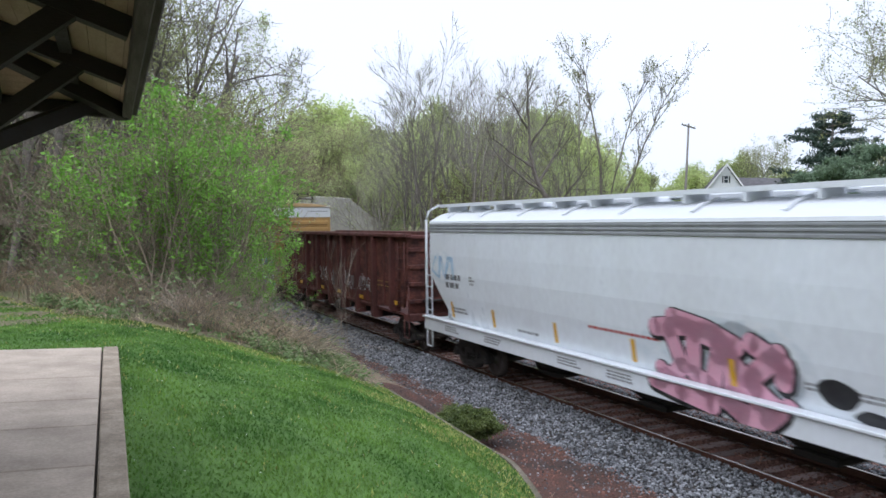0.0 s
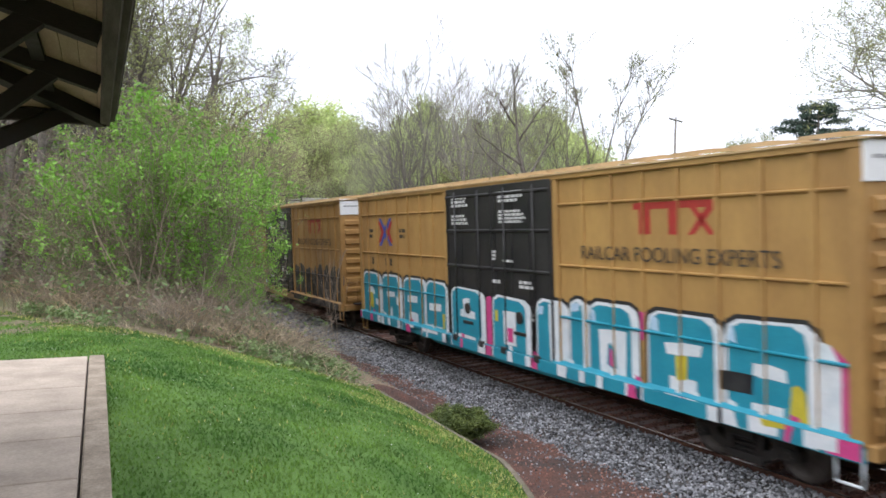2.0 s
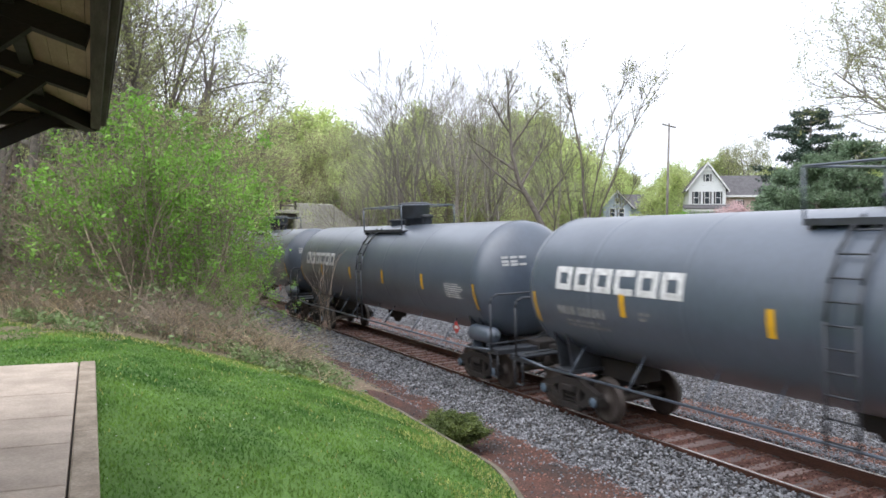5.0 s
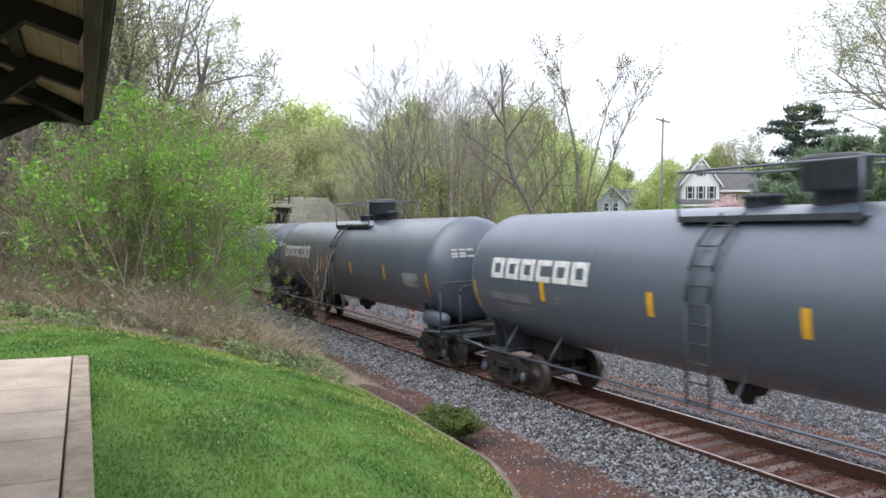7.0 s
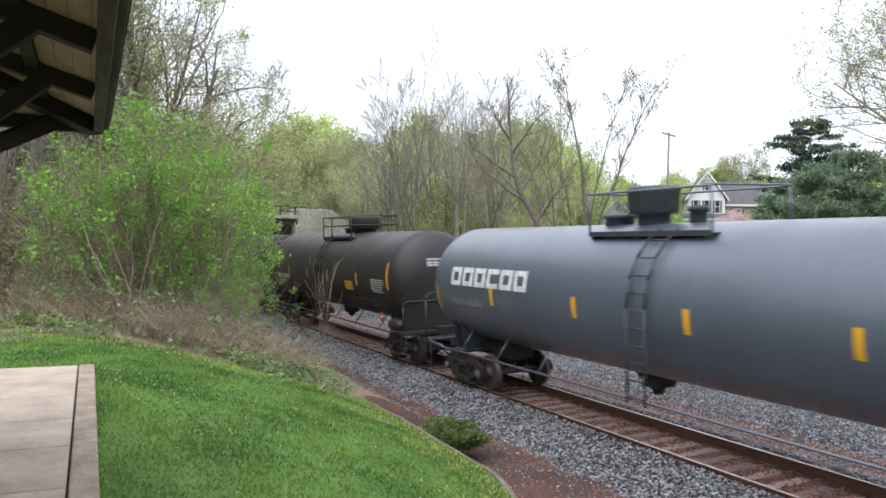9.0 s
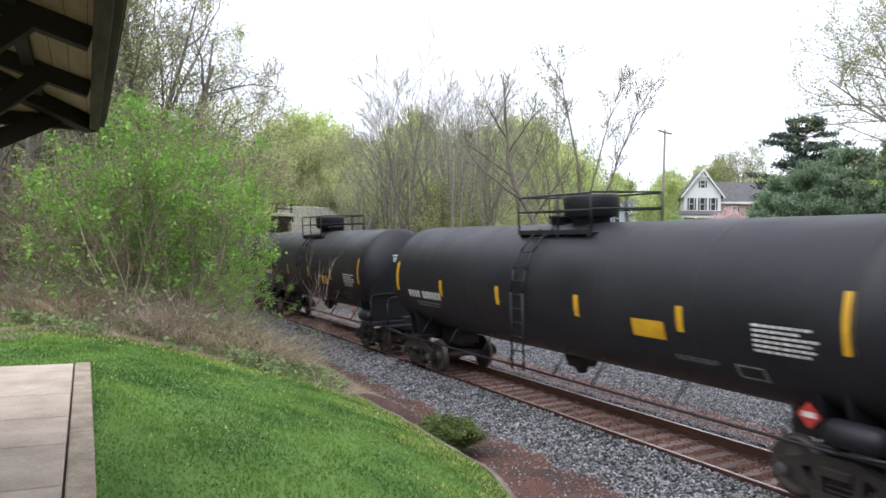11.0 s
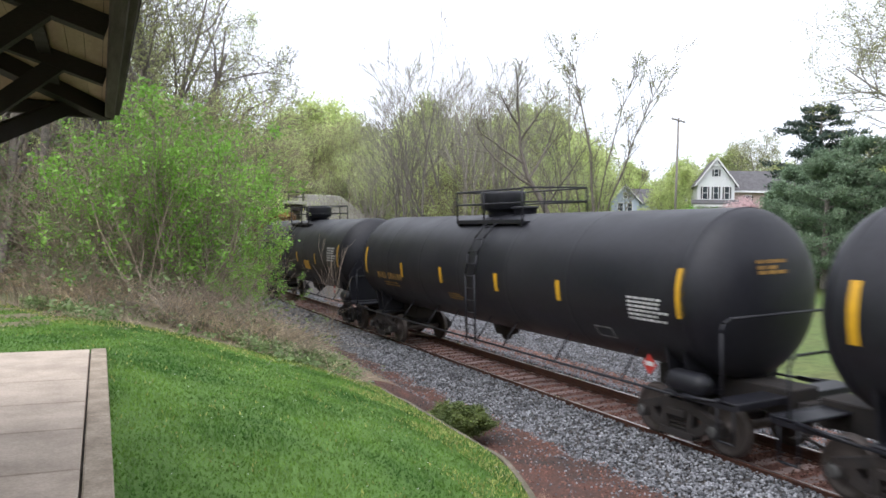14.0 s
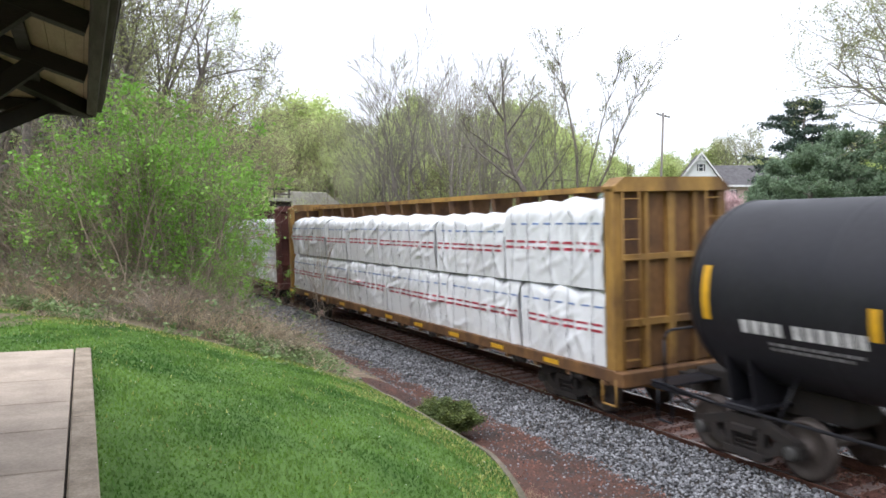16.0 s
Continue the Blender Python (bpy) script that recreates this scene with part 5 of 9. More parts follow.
    part("air_reservoir", Mesh().lathe([(-0.45, 0.02), (-0.42, 0.14), (-0.34, 0.20), (0.34, 0.20), (0.42, 0.14), (0.45, 0.02)], "y", 20, centre=(-1.12, -0.1, 0.80)), M_TANK_DUSTY, car)
    rn = random.Random(5)
    # scrawled letters: crooked strokes and loops between the stakes
    for y0, y1, zc, n in ((1.65, 0.55, 2.05, 3), (0.05, -0.42, 1.95, 2), (-1.65, -2.95, 1.98, 4), (-3.38, -4.72, 2.0, 5)):
        for i in range(n):
            c, w = y0 + (y1 - y0) * (i + 0.5) / n, abs(y1 - y0) / n * 0.42
            path = [(c + rn.uniform(-1, 1) * w, zc + rn.uniform(-0.32, 0.32)) for _ in range(3)]
            turn, r0 = rn.uniform(0, 6.28), rn.uniform(0.10, 0.17)
            path += [(c + r0 * math.cos(turn + q), zc + rn.uniform(-0.03, 0.03) + 1.2 * r0 * math.sin(turn + q)) for q in (0.0, 1.0, 2.0, 3.0, 4.0, 5.0)]
            path += [(c - w, zc - rn.uniform(0.2, 0.36)), (c - 2.2 * w, zc - rn.uniform(0.18, 0.34))]
            strokes = []
            for p, q in zip(path, path[1:]):
                d = Vector((q[0] - p[0], q[1] - p[1]))
                d = d.normalized() * 0.017 if d.length > 0 else Vector((0.017, 0))
                strokes.append([(p[0] - d.y, p[1] + d.x), (p[0] + d.y, p[1] - d.x), (q[0] + d.y, q[1] - d.x), (q[0] - d.y, q[1] + d.x)])
            decal("graffiti_scrawl", strokes, M_STENCIL_GREY if i % 2 else M_STENCIL, car, -1.452, 0.004)
    decal("stencil", text_bars(7.2, 7.68, 2.1, 2.32, 1, 12, 0.5), M_STENCIL_AMBER, car, -1.40, 0.004)
    decal("stencil", text_bars(6.4, 6.8, 2.0, 2.22, 1, 14, 0.5), M_STENCIL_AMBER, car, -1.40, 0.004)
    for y0, y1, z in ((6.25, 6.75, 2.32), (5.35, 6.0, 2.36), (6.25, 6.75, 1.86), (5.35, 6.0, 1.86), (5.4, 5.95, 2.08), (4.55, 4.9, 2.2)):
        decal("stencil", text_bars(y0, y1, z, z + 0.05, 1, int(40 * y1), 0.3), M_STENCIL_AMBER, car, -1.40, 0.004)
    decal("stencil", text_bars(-6.9, -5.4, 1.9, 2.2, 2, 13, 0.3), M_STENCIL_AMBER, car, -1.40, 0.004)
    rust = mat("orange_rust", (0.17, 0.062, 0.030), 0.85, colour2=(0.10, 0.038, 0.024), scale=5, amount=0.9, fine=30, grain=0.4, bump=0.3)
    # flaked patches of bare rust, each an irregular outline
    for _ in range(40):
        y, z, w, h = rn.uniform(-7.9, 7.9), rn.uniform(1.5, 3.5), rn.uniform(0.05, 0.20), rn.uniform(0.015, 0.06)
        if min(abs(y - 7.0 + 0.8725 * i) for i in range(18)) > w + 0.11:
            decal("rust_patch", [[(y + w * rn.uniform(0.5, 1) * math.cos(q), z + h * rn.uniform(0.4, 1) * math.sin(q)) for q in [0.7 * n for n in range(9)]]], rust, car, -1.40, 0.003)
    for y in (7.43, 4.69, 1.25, -1.1, -3.82, -7.3):
        decal("reflector", [rect(y - 0.21, y + 0.21, 1.36, 1.49) if abs(y) < 7 else rect(y - 0.18, y + 0.18, 1.44, 1.57)], M_REFLECT, car, -1.46, 0.003)
    add_trucks(car, place, (-7.1, 7.1))
    return register(car, place)


make_gondola(30.8)


# -- boxcars --
POSTS = [8.72, 7.85, 6.98, 6.11, 5.24, 4.37, 3.50]
RIBS = [(s * p - 0.05, s * p + 0.05) for p in POSTS for s in (-1, 1)]


def add_words(words, parent, y, z, size, x, material):
    """Raised lettering from the built-in font on a car's near side, reading towards -y."""
    cu = bpy.data.curves.new("words", "FONT")
    cu.body, cu.size, cu.extrude = words, size, 0.002
    tmp = bpy.data.objects.new("words", cu)
    scene.collection.objects.link(tmp)
    me = bpy.data.meshes.new_from_object(tmp.evaluated_get(bpy.context.evaluated_depsgraph_get()))
    bpy.data.objects.remove(tmp)
    me.materials.clear()
    me.materials.append(material)
    ob = part("lettering", me, material, parent)
    ob.matrix_basis = Matrix.Translation((x, y, z)) @ Matrix(((0, 0, -1, 0), (-1, 0, 0, 0), (0, 1, 0, 0), (0, 0, 0, 1)))
    return ob


def make_boxcar(place, label, which):
    car = thing("boxcar", label, "boxcar", "boxcars of the freight train")
    paint = M_YELLOW
    part("body", Mesh().box(-1.50, 1.50, -9.45, 9.45, 1.05, 5.03), paint, car)
    rf = Mesh().sheet([(-1.60, 5.03), (1.60, 5.03), (1.60, 5.0), (0.8, 5.09), (0, 5.12), (-0.8, 5.09), (-1.60, 5.0)], "y", -9.55, 9.55)
    for y in np.arange(-8.6, 8.7, 1.23):
        rf.sheet([(-1.61, 5.07), (-1.61, 5.12), (-0.8, 5.21), (0, 5.24), (0.8, 5.21), (1.61, 5.12), (1.61, 5.07), (0, 5.20)], "y", y - 0.035, y + 0.035)
    part("roof", rf, M_ROOF_TAN, car, "tan weathered roof")
    for s in (-1, 1):
        part("side_sill", Mesh().sheet([(s * 1.48, 0.84), (s * 1.60, 0.84), (s * 1.60, 1.10), (s * 1.50, 1.16)], "y", -9.45, 9.45).sheet([(-3.4, 0.74), (3.4, 0.74), (4.6, 0.99), (-4.6, 0.99)], "x", s * 1.50, s * 1.54), M_TEAL if which == 1 and s < 0 else paint, car)
        part("top_chord", Mesh().box(s * 1.49, s * 1.57, -9.45, 9.45, 4.90, 5.04, bevel=0.01), paint, car)
        for e in (-1, 1):
            part("corner_post", Mesh().box(s * 1.48, s * 1.555, e * 9.25, e * 9.47, 1.04, 4.95, bevel=0.015), paint, car)
            for p in POSTS:
                part("side_post", Mesh().box(s * 1.499, s * 1.545, e * p - 0.05, e * p + 0.05, 1.12, 4.90, bevel=0.012), paint, car)
            for z in (4.38, 3.13, 2.06):
                part("side_rail", Mesh().sheet([(s * 1.499, z - 0.035), (s * 1.55, z + 0.0), (s * 1.55, z + 0.02), (s * 1.499, z + 0.035)], "y", e * 2.68, e * 9.25), (M_TEAL if which == 1 else M_SPRAY_BLACK if e < 0 else paint) if z < 2.5 and s < 0 else paint, car)
            part("door_post", Mesh().box(s * 1.499, s * 1.56, e * 2.50, e * 2.68, 1.05, 4.95, bevel=0.015), paint, car)
        part("door_track", Mesh().box(s * 1.50, s * 1.66, -5.6, 5.6, 1.02, 1.10, bevel=0.01), M_TEAL if which == 1 and s < 0 else paint, car)
        for c in (-1.245, 1.245):
            dr = Mesh().box(s * 1.52, s * 1.585, c - 1.23, c + 1.23, 1.15, 4.94, bevel=0.015)
            dribs = Mesh()
            for z in (1.3, 2.15, 2.95, 3.85, 4.72):
                dribs.sheet([(s * 1.58, z - 0.05), (s * 1.625, z - 0.01), (s * 1.625, z + 0.02), (s * 1.58, z + 0.05)], "y", c - 1.2, c + 1.2)
            for d in (-1.15, -0.38, 0.38, 1.15):
                dribs.box(s * 1.58, s * 1.605, c + d - 0.04, c + d + 0.04, 1.18, 4.8)
            door = part("door", dr, M_DOOR, car, "black plug door")
            each("door_rib", dribs, M_DOOR, door)
            lk = Mesh()
            for d in (-0.62, 0.62):
                lk.tube((s * 1.64, c + d, 1.12), (s * 1.64, c + d, 4.85), 0.022, n=6)
            part("lock_bar", lk, M_DOOR, door)
            part("crank", Mesh().box(s * 1.585, s * 1.66, c - 0.25, c + 0.25, 1.50, 1.58, bevel=0.01).tube((s * 1.6, c, 1.9), (s * 1.67, c, 1.9), 0.14, n=14), M_DOOR, door)
            for d in (-0.7, 0.7):
                part("roller", Mesh().box(s * 1.58, s * 1.70, c + d - 0.12, c + d + 0.12, 1.00, 1.16, bevel=0.02), M_DOOR, door)
    for e in (-1, 1):
        en = Mesh().box(-1.52, 1.52, e * 9.45, e * 9.49, 1.05, 4.46)
        ribs_ = Mesh()
        for i in range(9):
            z = 1.30 + 0.36 * i
            ribs_.sheet([(e * 9.485, z - 0.12), (e * 9.58, z - 0.08), (e * 9.58, z + 0.05), (e * 9.485, z + 0.11)], "x", -1.38, 1.38)
        part("end_wall", en, paint, car)
        each("end_rib", ribs_, paint, car)
        part("end_panel", Mesh().box(-1.54, 1.54, e * 9.43, e * 9.52, 4.46, 5.05, bevel=0.01), M_PANEL_WHITE, car, "white upper end panel")
        eb = Mesh()
        for j, (x0, x1) in enumerate(((-1.4, -0.55), (0.45, 1.3))):
            x = x0
            while x < x1:
                eb.box(x, x + 0.10, e * 9.522, e * 9.524, 4.76, 4.81)
                x += 0.14
        part("stencil", eb, M_STENCIL_GREY, car)
        part("end_sill", Mesh().box(-1.5, 1.5, e * 9.35, e * 9.61, 0.86, 1.08, bevel=0.02), paint, car)
        part("crossover_board", Mesh().box(-1.2, 1.2, e * 9.61, e * 10, 1.10, 1.15, bevel=0.01), M_IRON, car)
        coupler(car, e * 9.55, e)
        for s in (-1, 1):
            ladder(car, e * 9.67, s * 1.02, s * 1.46, 1.15, 2.05, paint, 3, along="x", rail=0.018)
            part("step", Mesh().pipe([(s * 1.52, e * 9.43, 1.0), (s * 1.52, e * 9.43, 0.5), (s * 1.52, e * 9.03, 0.5), (s * 1.52, e * 9.03, 1.0)], 0.024), paint if which == 2 or e > 0 else M_SPRAY_WHITE, car)
        bw = Mesh().lathe([(9.65, 0.27), (9.67, 0.30), (9.69, 0.27)], "y", 20)
        for a in range(4):
            bw.tube((0.28 * math.cos(a * 0.785), 9.67, 0.28 * math.sin(a * 0.785)), (-0.28 * math.cos(a * 0.785), 9.67, -0.28 * math.sin(a * 0.785)), 0.012, n=5)
        if e < 0:
            wb = part("brake_wheel", bw, M_IRON, car)
            wb.matrix_basis = pose(0.5, 0, 2.1, 0, 0, 180)
    part("centre_sill", Mesh().box(-0.32, 0.32, -9.45, 9.45, 0.66, 1.05), M_IRON, car)
    part("brake_gear", Mesh().box(-0.9, -0.5, -0.6, 0.4, 0.6, 0.95, bevel=0.03).lathe([(1.2, 0.02), (1.25, 0.2), (2.1, 0.2), (2.15, 0.02)], "y", 14, centre=(-0.8, 0, 0.76)).tube((-0.6, -5, 0.8), (-0.6, 5, 0.8), 0.03), M_IRON, car)
    # blue and red crossed emblem
    def cross(c, z, w, h, t):
        return [[(c - w - t, z - h), (c - w + t, z - h), (c + w + t, z + h), (c + w - t, z + h)]], [[(c + w - t, z - h), (c + w + t, z - h), (c - w + t, z + h), (c - w - t, z + h)]]
    a, b = cross(7.1, 3.82, 0.46, 0.44, 0.10)
    decal("emblem", a, M_BLUE, car, -1.5, 0.004, RIBS, -1.545)
    decal("emblem", b, M_BLUE, car, -1.5, 0.006, RIBS, -1.545)
    for g in (-1, 1):
        chevron = [(7.1 + g * 0.62, 3.82 + 0.33), (7.1 + g * 0.42, 3.82 + 0.33), (7.1 + g * 0.13, 3.82), (7.1 + g * 0.42, 3.82 - 0.33), (7.1 + g * 0.62, 3.82 - 0.33), (7.1 + g * 0.36, 3.82)]
        for half in (chevron[:3] + chevron[5:], chevron[2:]):
            decal("emblem", [half], M_RED, car, -1.5, 0.008, RIBS, -1.545)
    decal("stencil", text_bars(8.1, 8.55, 3.6, 3.95, 2, 5) + text_bars(5.4, 5.95, 3.6, 3.95, 2, 6), M_STENCIL_DARK, car, -1.5, 0.004)
    for i, c in enumerate((8.3, 7.9, 7.1, 6.7)):
        decal("number_bar", [rect(c - 0.09, c + 0.09, 2.75, 2.98), rect(c - 0.09, c + 0.09, 2.38, 2.6)], M_STENCIL_DARK, car, -1.5, 0.004)
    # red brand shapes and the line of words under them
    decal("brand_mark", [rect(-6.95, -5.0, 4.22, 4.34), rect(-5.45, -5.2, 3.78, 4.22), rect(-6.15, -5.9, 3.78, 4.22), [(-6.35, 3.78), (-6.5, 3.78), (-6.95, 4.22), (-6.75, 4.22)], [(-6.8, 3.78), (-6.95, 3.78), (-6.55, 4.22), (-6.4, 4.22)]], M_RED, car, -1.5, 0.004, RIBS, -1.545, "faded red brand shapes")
    add_words("RAILCAR POOLING EXPERTS", car, -3.45, 3.30, 0.372, -1.549, M_STENCIL_DARK)
    # white data panels and stencils on the doors
    for sd, (ya, yb, za, zb, rows) in enumerate(((1.05, 2.1, 4.45, 4.74, 3), (1.05, 2.1, 4.0, 4.28, 3), (-1.55, -0.35, 4.5, 4.78, 3), (-1.55, -0.35, 4.02, 4.34, 4), (-0.2, 0.0, 3.15, 3.4, 3), (-0.95, -0.5, 3.12, 3.2, 1), (-0.4, 0.0, 2.6, 2.72, 1), (-1.9, -1.2, 2.55, 2.75, 2), (-2.1, -1.35, 1.85, 2.05, 2), (0.7, 2.0, 1.6, 1.72, 1), (-1.4, 0.0, 1.5, 1.6, 1))):
        decal("stencil", text_bars(ya, yb, za, zb, rows, 40 + sd + 20 * which, 0.7), M_STENCIL, car, -1.606, 0.003)
    decal("label", [rect(1.65, 1.8, 2.0, 2.2), rect(-0.62, -0.4, 1.9, 2.1)], M_SPRAY_LABEL, car, -1.606, 0.003)
    decal("label", [rect(1.35, 1.55, 2.0, 2.25), rect(-0.95, -0.68, 1.95, 2.2)], M_STENCIL, car, -1.606, 0.004)
    if which == 1:
        add_block_letters(car)
    else:
        rn = random.Random(8)
        edge = [(8.0, 1.1), (7.4, 1.0), (4.2, 0.98), (3.3, 1.05), (3.4, 1.9), (3.7, 2.2), (4.3, 2.1), (4.8, 2.35), (5.5, 2.15), (6.1, 2.4), (6.8, 2.2), (7.4, 2.35), (7.9, 1.9)]
        decal("graffiti_halo", [[(p[0], max(p[1], 1.12)) for p in edge]], M_SPRAY_LEMON, car, -1.5, 0.003, RIBS, -1.545)
        letters, cuts, lines = [], [], []
        for i in range(6):
            c = 7.45 - 0.66 * i
            t1, t2 = rn.uniform(-0.12, 0.12), rn.uniform(-0.12, 0.12)
            letters.append([(c + 0.33, 1.14), (c - 0.30, 1.14), (c - 0.40 + t1, 1.52), (c - 0.28, 1.98 + t2), (c + 0.02, 1.88 + t1), (c + 0.34, 2.06 + t1), (c + 0.24 + t2, 1.6)])
            cuts.append([(c - 0.02, 1.14), (c + 0.10 + t2, 1.14), (c + 0.12, 1.42), (c + 0.01 + t1, 1.55)])
            cuts.append([(c - 0.2 + t1, 1.62), (c + 0.12, 1.70 + t2 * 0.4), (c + 0.05, 1.80), (c - 0.15, 1.75)])
            lines.append([(c + 0.33, 2.03 + t1), (c + 0.38, 2.08 + t1), (c + 0.27 + t2, 1.58), (c + 0.22 + t2, 1.6)])
            lines.append([(c - 0.29, 1.99 + t2), (c + 0.02, 1.89 + t1), (c + 0.03, 1.94 + t1), (c - 0.28, 2.04 + t2)])
        grown = [[(c + (p - c) * 1.14, 1.14 + (q - 1.14) * 1.08) for p, q in l] for l in letters for c in [sum(p for p, q in l) / len(l)]]
        for l in grown:
            decal("graffiti_outline", [l], M_SPRAY_BLACK, car, -1.5, 0.005, RIBS, -1.545)
        for l in letters:
            decal("graffiti_letter", [l], M_SPRAY_GREEN, car, -1.5, 0.007, RIBS, -1.545)
        decal("graffiti_cut", cuts, M_SPRAY_LEMON, car, -1.5, 0.010, RIBS, -1.545)
        decal("graffiti_line", lines, M_STENCIL, car, -1.5, 0.012, RIBS, -1.545)
        decal("graffiti_mist", [blob(7.7 - 0.6 * i, 2.15 + rn.uniform(-0.1, 0.35), 0.16, 0.14, i) for i in range(6)] + [blob(3.2, 1.25, 0.25, 0.2, 22)], M_SPRAY_SKY, car, -1.5, 0.002, RIBS, -1.545)
        decal("graffiti_tag", [q for y in (4.7, 4.3, 3.2, 3.0) for q in (rect(y - 0.2, y + 0.15, 2.75, 2.8), rect(y - 0.03, y + 0.02, 2.35, 2.78), rect(y - 0.15, y + 0.15, 2.45, 2.49))], M_SPRAY_SMOKE, car, -1.5, 0.004, RIBS, -1.545)
        # smoky black letter lobes with grey swirls, low beside the door and down over the sill
        for i in range(9):
            c = -3.05 - 0.74 * i
            decal("graffiti_mist", [blob(c, 1.72 + rn.uniform(-0.05, 0.12), 0.62, 0.62 + 0.10 * (i % 2), 40 + i, 26, 0.30)], M_SPRAY_SMOKE, car, -1.5, 0.003, RIBS, -1.545)
        for i in range(9):
            c = -3.0 - 0.74 * i + rn.uniform(-0.08, 0.08)
            up = rn.uniform(-0.08, 0.14) + (0.12 if i in (0, 5, 6) else 0.0)
            decal("graffiti_letter", [blob(c, 1.56 + up, 0.44, 0.60, 140 + i, 24, 0.30)], M_SPRAY_BLACK, car, -1.5, 0.006, RIBS, -1.545)
            decal("graffiti_letter", [[(c + 0.45, 1.13), (c - 0.42, 1.13), (c - 0.38, 1.5), (c + 0.1, 1.62), (c + 0.42, 1.45)]], M_SPRAY_BLACK, car, -1.5, 0.0055, RIBS, -1.545)
            for k in range(3):
                a0, r0 = rn.uniform(0, 6.28), rn.uniform(0.16, 0.32)
                arc = [a0 + 0.42 * j for j in range(6)]
                yy, zz = c + rn.uniform(-0.22, 0.22), 1.55 + rn.uniform(-0.22, 0.30)
                decal("graffiti_stroke", [[(yy + r0 * math.cos(q), zz + r0 * math.sin(q)) for q in arc] + [(yy + (r0 - 0.07) * math.cos(q), zz + (r0 - 0.07) * math.sin(q)) for q in arc[::-1]]], M_SPRAY_SMOKE if k else M_SPRAY_ASH, car, -1.5, 0.009 + 0.002 * k, RIBS, -1.545)
        for i in range(12):
            y = -2.6 - 0.54 * i
            part("graffiti_drip", Mesh().add([(-1.603, y, 0.845), (-1.603, y - rn.uniform(0.42, 0.6), 0.845), (-1.603, y - rn.uniform(0.42, 0.6), 1.09), (-1.603, y + 0.02, 1.095)], [(0, 3, 2, 1)]), M_SPRAY_SMOKE if i % 4 == 3 else M_SPRAY_BLACK, car)
        for y0, y1 in ((-5.6, -4.2), (-4.15, -2.4)):
            part("graffiti_drip", Mesh().box(-1.664, -1.661, y0, y1, 1.025, 1.095), M_SPRAY_BLACK, car)
        decal("graffiti_mist", [blob(-2.2, 1.55, 0.38, 0.42, 77, 22, 0.4)], M_SPRAY_BLACK, car, -1.606, 0.006)
    add_trucks(car, place, (-7.05, 7.05))
    return register(car, place)


